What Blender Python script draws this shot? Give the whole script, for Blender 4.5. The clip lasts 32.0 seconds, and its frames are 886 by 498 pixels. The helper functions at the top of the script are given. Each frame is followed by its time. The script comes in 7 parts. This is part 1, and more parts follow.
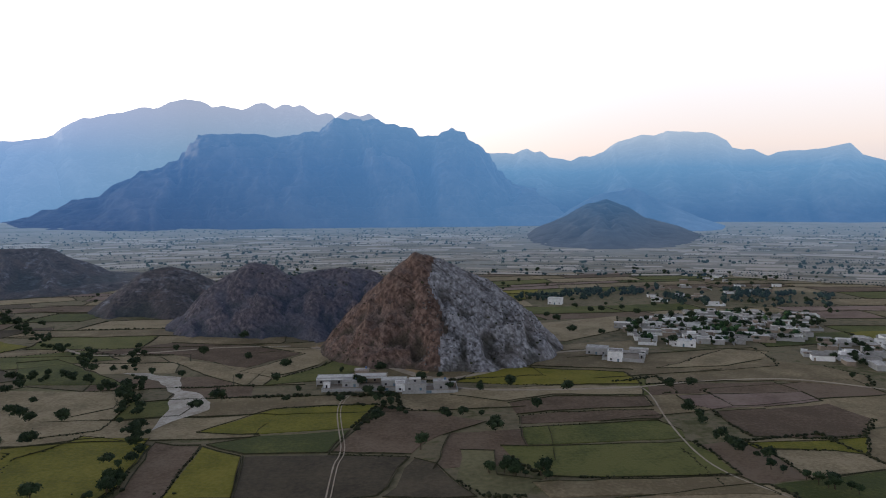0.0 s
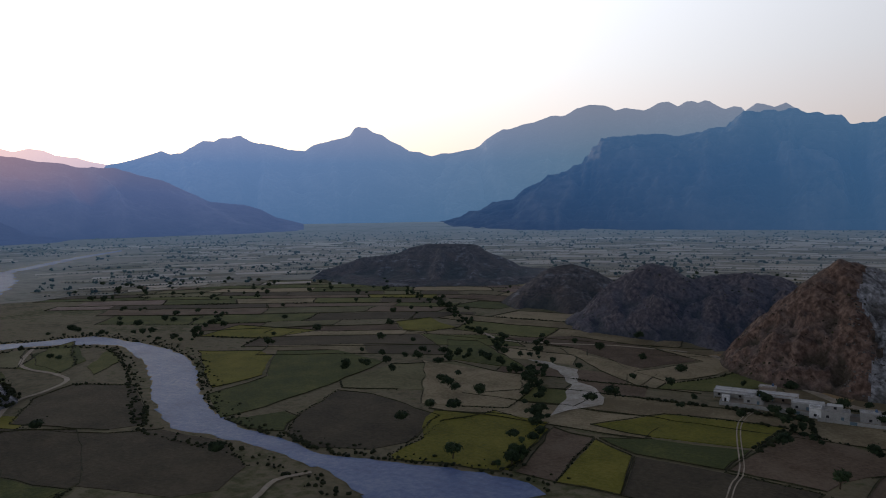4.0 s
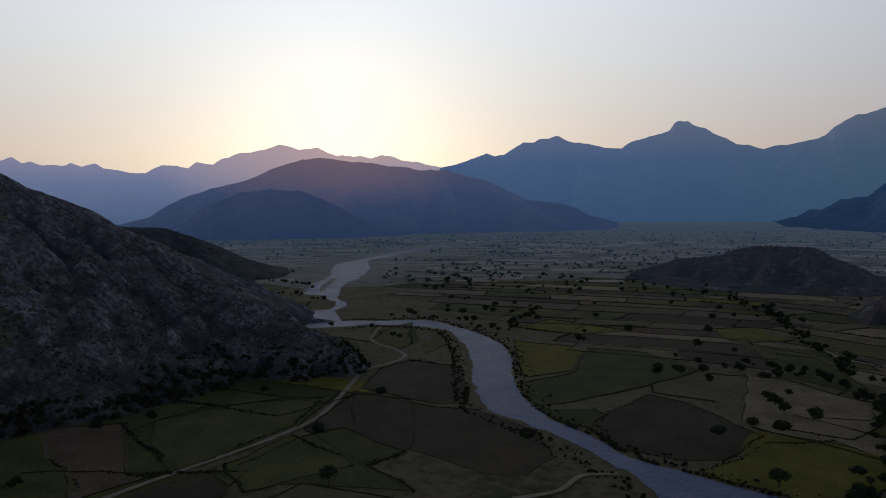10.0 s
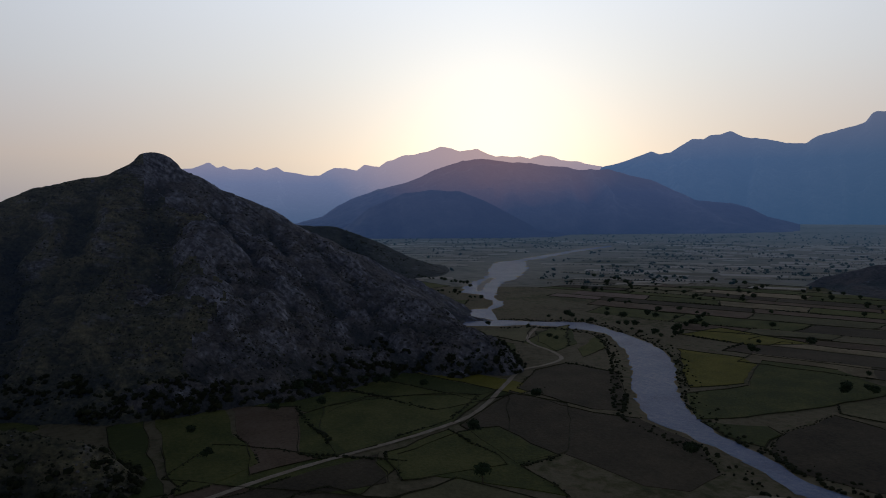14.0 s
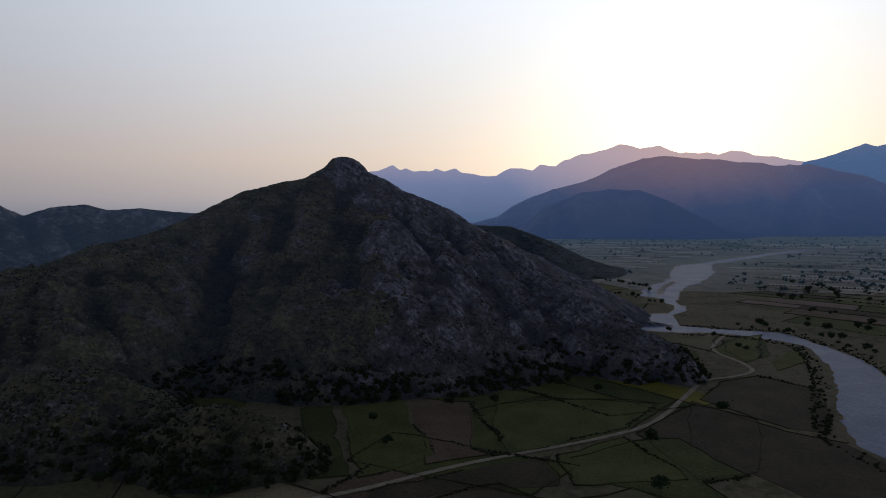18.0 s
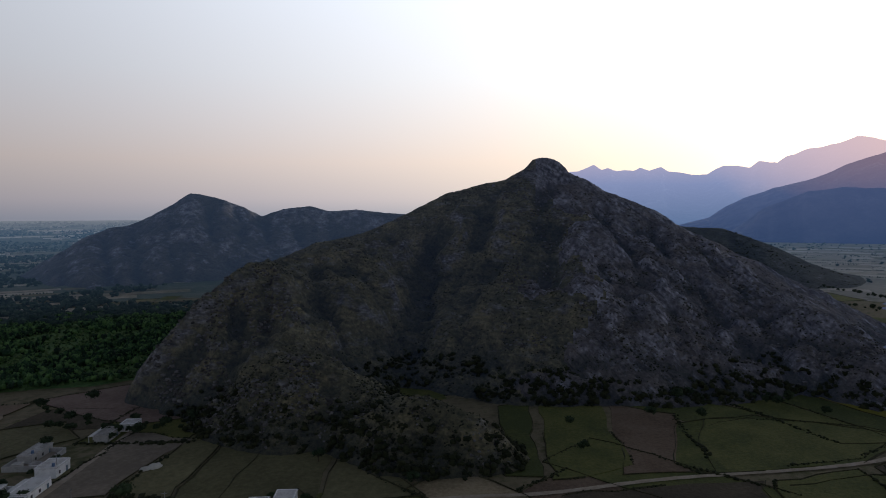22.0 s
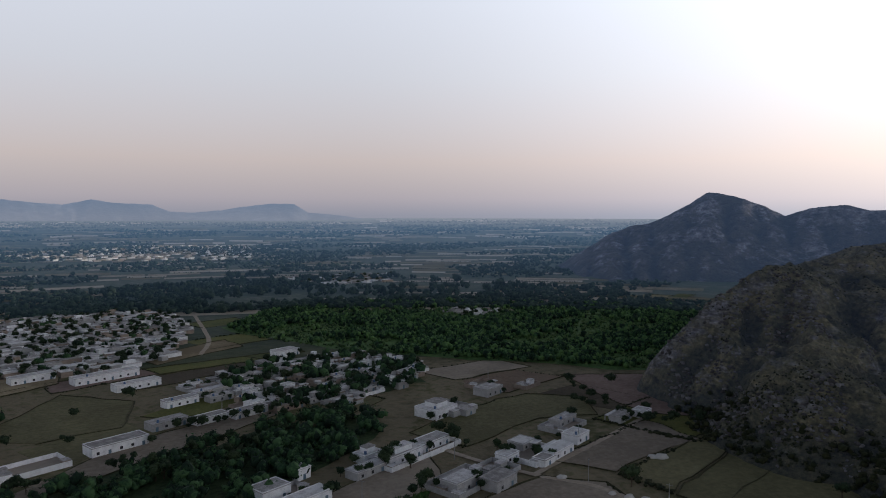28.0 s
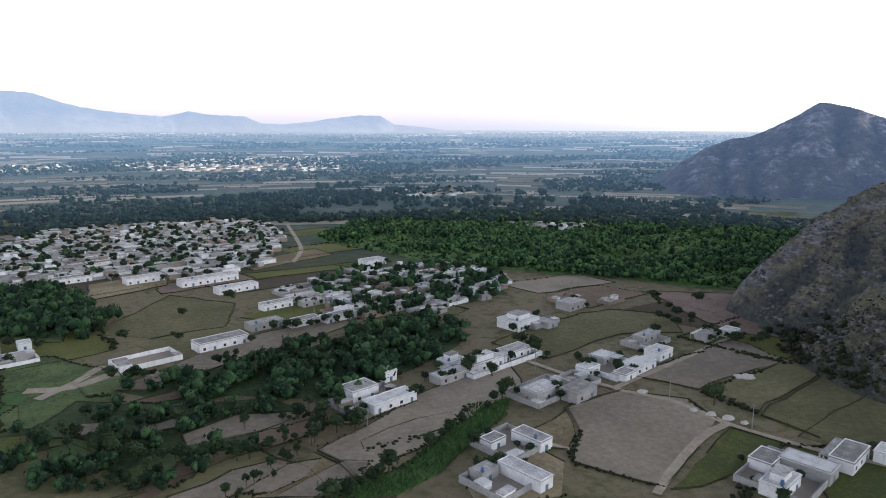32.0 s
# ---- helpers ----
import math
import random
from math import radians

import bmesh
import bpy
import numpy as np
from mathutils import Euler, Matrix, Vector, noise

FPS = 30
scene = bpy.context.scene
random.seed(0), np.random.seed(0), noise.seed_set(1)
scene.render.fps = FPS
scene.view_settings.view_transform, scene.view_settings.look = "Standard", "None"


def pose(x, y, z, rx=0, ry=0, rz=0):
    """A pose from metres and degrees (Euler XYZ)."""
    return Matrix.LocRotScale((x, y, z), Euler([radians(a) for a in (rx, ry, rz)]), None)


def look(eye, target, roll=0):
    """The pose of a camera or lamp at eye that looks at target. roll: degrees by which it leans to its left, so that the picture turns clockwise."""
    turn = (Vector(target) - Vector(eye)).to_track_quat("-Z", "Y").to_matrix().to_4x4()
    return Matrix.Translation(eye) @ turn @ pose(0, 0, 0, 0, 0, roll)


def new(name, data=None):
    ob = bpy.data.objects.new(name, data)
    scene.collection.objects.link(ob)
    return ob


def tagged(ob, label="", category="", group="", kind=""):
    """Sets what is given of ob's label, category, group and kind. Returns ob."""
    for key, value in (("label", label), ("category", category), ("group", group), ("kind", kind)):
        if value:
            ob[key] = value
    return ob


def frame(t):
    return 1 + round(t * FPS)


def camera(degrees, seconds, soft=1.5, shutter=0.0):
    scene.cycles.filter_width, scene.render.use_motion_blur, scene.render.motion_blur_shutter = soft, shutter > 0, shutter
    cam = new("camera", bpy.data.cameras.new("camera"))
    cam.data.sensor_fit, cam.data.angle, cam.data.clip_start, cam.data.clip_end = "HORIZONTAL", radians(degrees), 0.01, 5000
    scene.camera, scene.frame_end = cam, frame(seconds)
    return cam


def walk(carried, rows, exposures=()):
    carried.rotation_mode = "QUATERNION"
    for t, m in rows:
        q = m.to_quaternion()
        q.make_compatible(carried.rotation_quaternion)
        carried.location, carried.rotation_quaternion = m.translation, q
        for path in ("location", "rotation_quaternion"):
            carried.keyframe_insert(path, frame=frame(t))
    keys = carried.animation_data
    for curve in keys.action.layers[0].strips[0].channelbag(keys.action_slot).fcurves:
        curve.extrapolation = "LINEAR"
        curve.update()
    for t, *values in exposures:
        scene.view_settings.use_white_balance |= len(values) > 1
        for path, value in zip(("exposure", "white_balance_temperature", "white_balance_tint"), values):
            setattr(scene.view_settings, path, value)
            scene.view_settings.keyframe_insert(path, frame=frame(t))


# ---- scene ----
EYE = 100.0          # height of the hovering camera over the fields
cam = camera(67.1, 32.0, soft=1.0)
# seconds, heading (degrees left of north), pitch, lean
ROWS = [
    (0.0, -0.00, -3.71, 0.45),
    (0.5, 2.53, -3.68, 0.53),
    (1.0, 5.53, -3.65, 0.48),
    (1.5, 8.90, -3.60, 0.59),
    (2.0, 13.85, -3.56, 0.64),
    (2.5, 19.06, -3.50, 0.67),
    (3.0, 24.09, -3.45, 0.71),
    (3.5, 28.86, -3.36, 0.69),
    (4.0, 33.20, -3.31, 0.72),
    (4.5, 36.90, -3.26, 0.73),
    (6.5, 45.20, -3.21, 0.62),
    (7.0, 47.32, -3.20, 0.60),
    (7.5, 49.48, -3.20, 0.55),
    (8.0, 51.42, -3.19, 0.49),
    (8.5, 53.43, -3.19, 0.54),
    (9.0, 55.39, -3.18, 0.54),
    (9.5, 57.66, -3.17, 0.47),
    (10.0, 59.64, -3.18, 0.50),
    (10.5, 61.29, -3.16, 0.47),
    (11.0, 62.97, -3.16, 0.51),
    (11.5, 64.56, -3.15, 0.49),
    (12.0, 66.25, -3.12, 0.49),
    (12.5, 67.96, -3.12, 0.46),
    (13.0, 69.63, -3.10, 0.45),
    (13.5, 71.42, -3.06, 0.40),
    (14.0, 73.12, -3.06, 0.33),
    (14.5, 74.84, -3.05, 0.37),
    (16.5, 82.12, -3.03, 0.31),
    (17.0, 84.09, -3.01, 0.29),
    (17.5, 86.07, -3.00, 0.33),
    (18.0, 88.04, -2.98, 0.33),
    (18.5, 90.13, -2.95, 0.29),
    (19.0, 91.93, -2.92, 0.30),
    (19.5, 94.15, -2.90, 0.33),
    (20.0, 96.26, -2.88, 0.36),
    (20.5, 98.29, -2.86, 0.34),
    (21.0, 100.43, -2.83, 0.33),
    (21.5, 102.48, -2.84, 0.28),
    (22.0, 105.00, -2.81, 0.28),
    (22.5, 108.09, -2.80, 0.25),
    (23.0, 111.66, -2.81, 0.23),
    (23.5, 115.25, -2.82, 0.21),
    (24.0, 118.44, -2.81, 0.14),
    (24.5, 121.43, -2.82, 0.13),
    (26.5, 135.07, -2.87, 0.07),
    (27.0, 139.62, -2.86, -0.01),
    (27.5, 143.89, -2.85, -0.10),
    (28.0, 147.24, -2.84, -0.16),
    (28.5, 150.98, -2.82, -0.18),
    (29.0, 154.32, -2.89, -0.26),
    (29.5, 154.67, -3.48, -0.33),
    (30.0, 154.64, -4.46, -0.35),
    (30.5, 154.62, -5.66, -0.37),
    (31.0, 154.58, -7.20, -0.34),
    (31.5, 154.54, -8.69, -0.34),
    (32.0, 154.52, -10.30, -0.25),
]
EXPOSURES = [(0.0, 1.45, 6350, 10), (2.0, 1.15, 6350, 10), (4.5, 0.32, 6250, 10), (7.0, -0.28, 6000, 9), (9.0, -0.52, 5950, 9), (13.0, -0.55, 5950, 9), (19.0, -0.22, 6000, 10), (22.0, 0.2, 6100, 10), (24.5, 0.5, 6150, 11), (27.0, 0.63, 6150, 11), (29.0, 0.85, 6150, 11), (30.0, 1.05, 6250, 10), (31.0, 1.45, 6250, 10), (32.0, 2.15, 6250, 10)]
walk(cam, [(t, pose(0, 0, EYE, 90 + pitch, lean, yaw)) for t, yaw, pitch, lean in ROWS], EXPOSURES)

# ---- light ----
SUN_AZ, SUN_EL = 68.5, 5.0
world = bpy.data.worlds.new("sky")
scene.world = world
world.use_nodes = True
wn = world.node_tree
sky = wn.nodes.new("ShaderNodeTexSky")
sky.sky_type, sky.sun_disc = "NISHITA", False
sky.sun_elevation, sky.sun_rotation = radians(SUN_EL), radians(360 - SUN_AZ)
sky.air_density, sky.dust_density, sky.ozone_density = 1.0, 2.5, 4.0
hs = wn.nodes.new("ShaderNodeHueSaturation")
hs.inputs["Saturation"].default_value, hs.inputs["Value"].default_value = 0.75, 0.042
wn.links.new(sky.outputs[0], hs.inputs["Color"])
# evening haze: bright and rosy near the horizon, fading to a dim blue zenith, brighter round the sun
way = wn.nodes.new("ShaderNodeTexCoord").outputs["Generated"]
sep = wn.nodes.new("ShaderNodeSeparateXYZ")
wn.links.new(way, sep.inputs[0])
rise = wn.nodes.new("ShaderNodeValToRGB")
wn.links.new(sep.outputs["Z"], rise.inputs["Fac"])
HAZE = [(0.0, (0.165, 0.168, 0.195)), (0.025, (0.235, 0.21, 0.222)), (0.08, (0.318, 0.258, 0.234)), (0.20, (0.35, 0.335, 0.33)), (0.30, (0.384, 0.382, 0.388)), (0.42, (0.10, 0.104, 0.118)), (0.7, (0.036, 0.037, 0.042)), (1.0, (0.025, 0.026, 0.031))]
for i, (p, c) in enumerate(HAZE):
    e = rise.color_ramp.elements[i] if i < 2 else rise.color_ramp.elements.new(p)
    e.position, e.color = p, (*c, 1)
dot = wn.nodes.new("ShaderNodeVectorMath")
dot.operation = "DOT_PRODUCT"
dot.inputs[1].default_value = (-math.sin(radians(SUN_AZ)), math.cos(radians(SUN_AZ)), 0.12)
wn.links.new(way, dot.inputs[0])
front = wn.nodes.new("ShaderNodeMath")
front.operation = "MAXIMUM"
front.inputs[1].default_value = 0.0
wn.links.new(dot.outputs["Value"], front.inputs[0])
narrow = wn.nodes.new("ShaderNodeMath")
narrow.operation = "POWER"
narrow.inputs[1].default_value = 2.0
wn.links.new(front.outputs[0], narrow.inputs[0])
glow = wn.nodes.new("ShaderNodeMath")
glow.operation = "MULTIPLY_ADD"
glow.inputs[1].default_value, glow.inputs[2].default_value = 1.75, 1.03
wn.links.new(narrow.outputs[0], glow.inputs[0])
lit = wn.nodes.new("ShaderNodeVectorMath")
lit.operation = "SCALE"
wn.links.new(rise.outputs["Color"], lit.inputs[0])
wn.links.new(glow.outputs[0], lit.inputs["Scale"])
tint = wn.nodes.new("ShaderNodeMix")
tint.data_type = "RGBA"
low = wn.nodes.new("ShaderNodeMapRange")
low.inputs["From Min"].default_value, low.inputs["From Max"].default_value = 0.06, 0.30
low.inputs["To Min"].default_value, low.inputs["To Max"].default_value = 1.0, 0.2
wn.links.new(sep.outputs["Z"], low.inputs["Value"])
warmth = wn.nodes.new("ShaderNodeMath")
warmth.operation = "MULTIPLY"
wn.links.new(narrow.outputs[0], warmth.inputs[0])
wn.links.new(low.outputs[0], warmth.inputs[1])
near_sun = wn.nodes.new("ShaderNodeMath")
near_sun.operation = "MULTIPLY"
wn.links.new(narrow.outputs[0], near_sun.inputs[0])
wn.links.new(warmth.outputs[0], near_sun.inputs[1])
wn.links.new(near_sun.outputs[0], tint.inputs["Factor"])
tint.inputs[6].default_value, tint.inputs[7].default_value = (1, 1, 1, 1), (1.10, 1.0, 0.76, 1)
gold = wn.nodes.new("ShaderNodeVectorMath")
gold.operation = "MULTIPLY"
wn.links.new(lit.outputs[0], gold.inputs[0])
wn.links.new(tint.outputs[2], gold.inputs[1])
air = wn.nodes.new("ShaderNodeVectorMath")
air.operation = "ADD"
wn.links.new(hs.outputs[0], air.inputs[0])
wn.links.new(gold.outputs[0], air.inputs[1])
wn.links.new(air.outputs[0], wn.nodes["Background"].inputs["Color"])
wn.nodes["Background"].inputs["Strength"].default_value = 1.0
sun = new("sun", bpy.data.lights.new("sun", "SUN"))
sun.data.energy, sun.data.angle, sun.data.color = 1.3, radians(0.6), (1.0, 0.8, 0.62)
sa, se = radians(SUN_AZ), radians(SUN_EL)
sun.matrix_world = look((0, 0, 300), (300 * math.sin(sa), -300 * math.cos(sa), 300 - 300 * math.tan(se)))


# ---- materials ----
def mat(name, stops, scale=0.2, fine=4.0, rough=0.9, bump=0.3, bump_scale=None, per_object=0.0, per_island=0.0, spec=0.2, stretch=(1, 1, 1), coords="Position", spread=0.17):
    """Colour ramp over two scales of noise in metres, with bump; optional shift of tone per object or per island."""
    m = bpy.data.materials.new(name)
    m.use_nodes = True
    nt = m.node_tree
    N, L = nt.nodes, nt.links
    bs = N["Principled BSDF"]
    bs.inputs["Roughness"].default_value = rough
    bs.inputs["Specular IOR Level"].default_value = spec
    if coords == "Position":
        co = N.new("ShaderNodeNewGeometry").outputs["Position"]
    else:
        co = N.new("ShaderNodeTexCoord").outputs["Object"]
    mp = N.new("ShaderNodeMapping")
    mp.inputs["Scale"].default_value = stretch
    L.new(co, mp.inputs["Vector"])
    n1, n2 = N.new("ShaderNodeTexNoise"), N.new("ShaderNodeTexNoise")
    n1.inputs["Scale"].default_value, n1.inputs["Detail"].default_value = scale, 5
    n2.inputs["Scale"].default_value, n2.inputs["Detail"].default_value = scale * fine, 6
    for n in (n1, n2):
        n.inputs["Roughness"].default_value = 0.6
        L.new(mp.outputs[0], n.inputs["Vector"])
    mx = N.new("ShaderNodeMix")
    mx.inputs["Factor"].default_value = 0.45
    L.new(n1.outputs["Fac"], mx.inputs["A"])
    L.new(n2.outputs["Fac"], mx.inputs["B"])
    fac = mx.outputs["Result"]
    for use, kind, out in ((per_object, "ShaderNodeObjectInfo", "Random"), (per_island, "ShaderNodeNewGeometry", "Random Per Island")):
        if use:
            rn = N.new(kind)
            ma = N.new("ShaderNodeMath")
            ma.operation = "MULTIPLY_ADD"
            ma.inputs[1].default_value = use
            L.new(rn.outputs[out], ma.inputs[0])
            sub = N.new("ShaderNodeMath")
            sub.operation, sub.inputs[1].default_value = "SUBTRACT", use / 2
            L.new(fac, sub.inputs[0])
            L.new(sub.outputs[0], ma.inputs[2])
            fac = ma.outputs[0]
    rp = N.new("ShaderNodeValToRGB")
    el = rp.color_ramp.elements
    lo, hi = 0.5 - spread, 0.5 + spread
    for i, c in enumerate(stops):
        p = lo + (hi - lo) * i / max(1, len(stops) - 1)
        e = el[i] if i < 2 else el.new(p)
        e.position, e.color = p, (*c, 1)
    L.new(fac, rp.inputs["Fac"])
    L.new(rp.outputs["Color"], bs.inputs["Base Color"])
    if bump:
        bp = N.new("ShaderNodeBump")
        bp.inputs["Strength"].default_value = bump
        bp.inputs["Distance"].default_value = bump_scale or 0.4 / scale * 0.1
        L.new(n2.outputs["Fac"], bp.inputs["Height"])
        L.new(bp.outputs[0], bs.inputs["Normal"])
    return m


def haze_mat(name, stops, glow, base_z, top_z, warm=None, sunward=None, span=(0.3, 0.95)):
    """A far range: rock and scrub, with lit-air haze put in as emission, changing towards the plain and towards the
    sunset.
    """
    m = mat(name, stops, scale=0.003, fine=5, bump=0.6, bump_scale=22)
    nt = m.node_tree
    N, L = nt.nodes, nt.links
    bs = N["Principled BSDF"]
    # Rock colour paler on ribs, darker in gullies, to bring out relief.
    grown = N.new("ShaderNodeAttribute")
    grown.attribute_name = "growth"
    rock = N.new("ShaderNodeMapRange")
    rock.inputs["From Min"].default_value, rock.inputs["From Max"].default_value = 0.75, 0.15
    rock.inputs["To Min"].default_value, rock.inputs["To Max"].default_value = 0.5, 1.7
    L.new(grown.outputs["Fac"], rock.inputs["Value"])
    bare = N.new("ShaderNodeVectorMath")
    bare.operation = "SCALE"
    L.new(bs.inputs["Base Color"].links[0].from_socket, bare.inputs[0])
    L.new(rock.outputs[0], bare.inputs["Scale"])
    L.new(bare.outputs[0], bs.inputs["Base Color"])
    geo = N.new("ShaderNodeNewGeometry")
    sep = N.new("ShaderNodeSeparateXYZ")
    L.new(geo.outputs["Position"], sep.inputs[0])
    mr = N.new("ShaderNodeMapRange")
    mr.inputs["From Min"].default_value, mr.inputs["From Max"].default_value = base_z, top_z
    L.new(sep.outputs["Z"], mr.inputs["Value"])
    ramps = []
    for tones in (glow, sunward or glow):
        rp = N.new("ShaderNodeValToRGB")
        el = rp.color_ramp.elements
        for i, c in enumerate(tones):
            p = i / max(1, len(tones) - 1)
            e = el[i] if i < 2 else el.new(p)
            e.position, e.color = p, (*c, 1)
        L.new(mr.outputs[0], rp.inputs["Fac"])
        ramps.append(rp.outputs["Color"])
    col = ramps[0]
    # A second set of haze tones is blended in on the sun's side.
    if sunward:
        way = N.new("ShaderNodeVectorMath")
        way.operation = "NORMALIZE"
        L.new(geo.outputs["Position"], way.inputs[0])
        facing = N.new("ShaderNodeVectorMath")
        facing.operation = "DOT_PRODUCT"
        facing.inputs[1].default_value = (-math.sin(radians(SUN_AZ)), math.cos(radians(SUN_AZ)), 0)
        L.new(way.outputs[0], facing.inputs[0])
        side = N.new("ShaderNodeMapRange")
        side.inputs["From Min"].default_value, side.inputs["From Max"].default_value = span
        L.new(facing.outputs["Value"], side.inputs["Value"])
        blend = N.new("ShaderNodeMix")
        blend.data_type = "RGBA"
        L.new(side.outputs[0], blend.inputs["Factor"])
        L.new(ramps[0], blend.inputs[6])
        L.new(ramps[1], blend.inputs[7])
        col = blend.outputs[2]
    # Sunset glow painted as emission, fading out from one point.
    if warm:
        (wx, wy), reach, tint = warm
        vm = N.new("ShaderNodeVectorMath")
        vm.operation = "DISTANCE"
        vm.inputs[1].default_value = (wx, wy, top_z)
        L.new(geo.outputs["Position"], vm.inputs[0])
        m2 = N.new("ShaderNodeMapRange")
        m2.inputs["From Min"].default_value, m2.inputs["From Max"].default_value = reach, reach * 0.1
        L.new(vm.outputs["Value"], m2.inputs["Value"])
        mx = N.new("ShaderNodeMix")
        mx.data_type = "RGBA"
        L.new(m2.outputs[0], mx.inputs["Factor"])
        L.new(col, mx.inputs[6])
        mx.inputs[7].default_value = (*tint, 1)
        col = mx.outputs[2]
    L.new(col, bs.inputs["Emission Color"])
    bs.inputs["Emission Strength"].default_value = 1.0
    return m


# ---- noise and meshes ----
def hash2(i, j, s):
    n = (i * 374761393 + j * 668265263 + s * 974711) & 0x7FFFFFFF
    n = ((n ^ (n >> 13)) * 1274126177) & 0x7FFFFFFF
    return ((n ^ (n >> 16)) & 0xFFFF) / 65535.0


def vnoise(x, y, s=0):
    i, j = np.floor(x).astype(np.int64), np.floor(y).astype(np.int64)
    u, v = x - i, y - j
    u, v = u * u * (3 - 2 * u), v * v * (3 - 2 * v)
    a = hash2(i, j, s) * (1 - u) + hash2(i + 1, j, s) * u
    b = hash2(i, j + 1, s) * (1 - u) + hash2(i + 1, j + 1, s) * u
    return a * (1 - v) + b * v


def fbm(x, y, octaves=5, s=0, gain=0.5, ridged=False):
    t, a, k = 0 * x, 1.0, 0.0
    for o in range(octaves):
        n = vnoise(x, y, s + o)
        t = t + a * ((1 - np.abs(2 * n - 1)) if ridged else n)
        k, a, x, y = k + a, a * gain, x * 2.03 + 7.1, y * 2.03 + 3.7
    return t / k


def mesh_of(name, verts, faces, material, smooth=False):
    me = bpy.data.meshes.new(name)
    me.from_pydata(verts if isinstance(verts, list) else verts.tolist(), [], faces if isinstance(faces, list) else faces.tolist())
    for m in material if isinstance(material, (list, tuple)) else [material]:
        me.materials.append(m)
    if smooth:
        me.polygons.foreach_set("use_smooth", [True] * len(me.polygons))
    me.update()
    return me


def grid_faces(nu, nv, wrap=False):
    i, j = np.meshgrid(np.arange(nu if wrap else nu - 1), np.arange(nv - 1), indexing="ij")
    k = (i + 1) % nu
    return np.stack([i * nv + j, i * nv + j + 1, k * nv + j + 1, k * nv + j], -1).reshape(-1, 4)


def polar(az, r):
    a = np.radians(az)
    return -np.sin(a) * r, np.cos(a) * r


def lerp(rows, a):
    rows = sorted(rows)
    return np.interp(a, [q[0] for q in rows], [q[1] for q in rows])


def plain_z(r):
    """The valley floor: level, then rising gently to the foot of the ranges."""
    return np.where(r > 2400, 82 * (np.maximum(r - 2400, 0) / 2500) ** 1.2, 0.0)


FOOTPRINTS = []


def hill(name, label, crest, at, foot, back, material, cell=6.0, power=1.0, relief=0.2, size=90.0, seed=1, sway=0.03, crag=0.0, strata=0.0, kind="structure", base=-4.0, edge=0.0, rugged=0.02, split=None, ribs=0.25, rib_size=70.0):
    """A hill or range by its crest (bearing, height), the distance of the crest and of its foot (bearing, distance)."""
    crest = sorted(crest)
    a0, a1 = crest[0][0], crest[-1][0]
    near = min(q[1] for q in foot)
    crest_r = at if isinstance(at, list) else [(a0, at), (a1, at)]
    at = max(q[1] for q in crest_r)
    na = int(radians(a1 - a0) * at / cell) + 2
    nr = int((at + back - near) / (cell * 1.3)) + 2
    az = np.linspace(a0, a1, na)[:, None]
    v = np.linspace(0, 1, nr)[None, :]
    mid = lerp(crest_r, az)
    far = mid * (1 + sway * (2 * vnoise(az * 0.35, az * 0, seed + 40) - 1))
    top = EYE + (lerp(crest, az) - EYE) * far / mid
    step = az * at / 3000.0
    top = top + rugged * np.clip(top, 0, None) * (fbm(step * 1.6, step * 0, 4, seed + 50, 0.65) - 0.5) * 2
    rf = lerp(foot, az)
    r = rf + (far + back - rf) * v
    x, y = polar(az + 0 * r, r)
    s = np.where(r < far, (r - rf) / (far - rf), 1 - (r - far) / back)
    s = np.clip(s, 0, 1)
    wob = fbm(x / size, y / size, 5, seed, 0.55, True) - 0.62
    z = base + (top - base) * s ** power
    shape = np.clip(4 * s * (1 - s), 0, 1) ** 0.7
    amp = np.clip(top - base, 0, None)
    z = z + amp * relief * wob * shape
    across = az * (at * 0.01745 / rib_size) + 1.1 * vnoise(r / (rib_size * 1.6), az * 0.4 + 0 * r, seed + 61)
    spur = fbm(across, r / (rib_size * 7), 3, seed + 63, 0.5, True) - 0.62
    z = z + amp * ribs * spur * np.clip(3.2 * s * (1.04 - s), 0, 1)
    z = z + (fbm(x / (size * 0.16), y / (size * 0.16), 4, seed + 9, 0.6) - 0.5) * amp * relief * 0.35 * np.clip(s * 6, 0, 1) * np.clip(1.2 - s, 0.2, 1)
    if crag:
        z = z + crag * (fbm(x / 9.0, y / 9.0, 3, seed + 21, 0.6, True) - 0.6) * np.clip(s * 5, 0, 1) * np.clip(1.25 - s, 0.25, 1)
    if strata:
        f = z / strata
        st = (np.floor(f) + np.clip((f - np.floor(f)) * 1.9 - 0.45, 0, 1)) * strata
        mask = np.clip((fbm(x / 60, y / 60, 3, seed + 33) - 0.42) * 6, 0, 1)
        z = z + (st - z) * mask
    if edge:
        w = np.clip(np.minimum(az - a0, a1 - az) / edge, 0, 1)
        z = base + (z - base) * w ** 0.8
    thick = np.clip(0.5 - 1.7 * spur - 1.2 * wob + 0.75 * np.clip(0.3 - s, 0, 1), 0, 1)
    vs = np.stack([x, y, z], -1).reshape(-1, 3)
    me = mesh_of(name, vs, grid_faces(na, nr), material if not split else [material, split[1]], True)
    if split:
        edge_az = az + split[2] * (fbm(x / 30, y / 30, 4, seed + 5) - 0.5) + 0 * r
        me.polygons.foreach_set("material_index", (edge_az[:-1, :-1] < split[0]).astype(int).ravel().tolist())
    me.attributes.new("growth", "FLOAT", "POINT").data.foreach_set("value", (thick + 0 * r).ravel().astype(np.float32))
    ob = tagged(new(name, me), label, "mountain" if name.startswith("backdrop") else "hill", kind="structure")
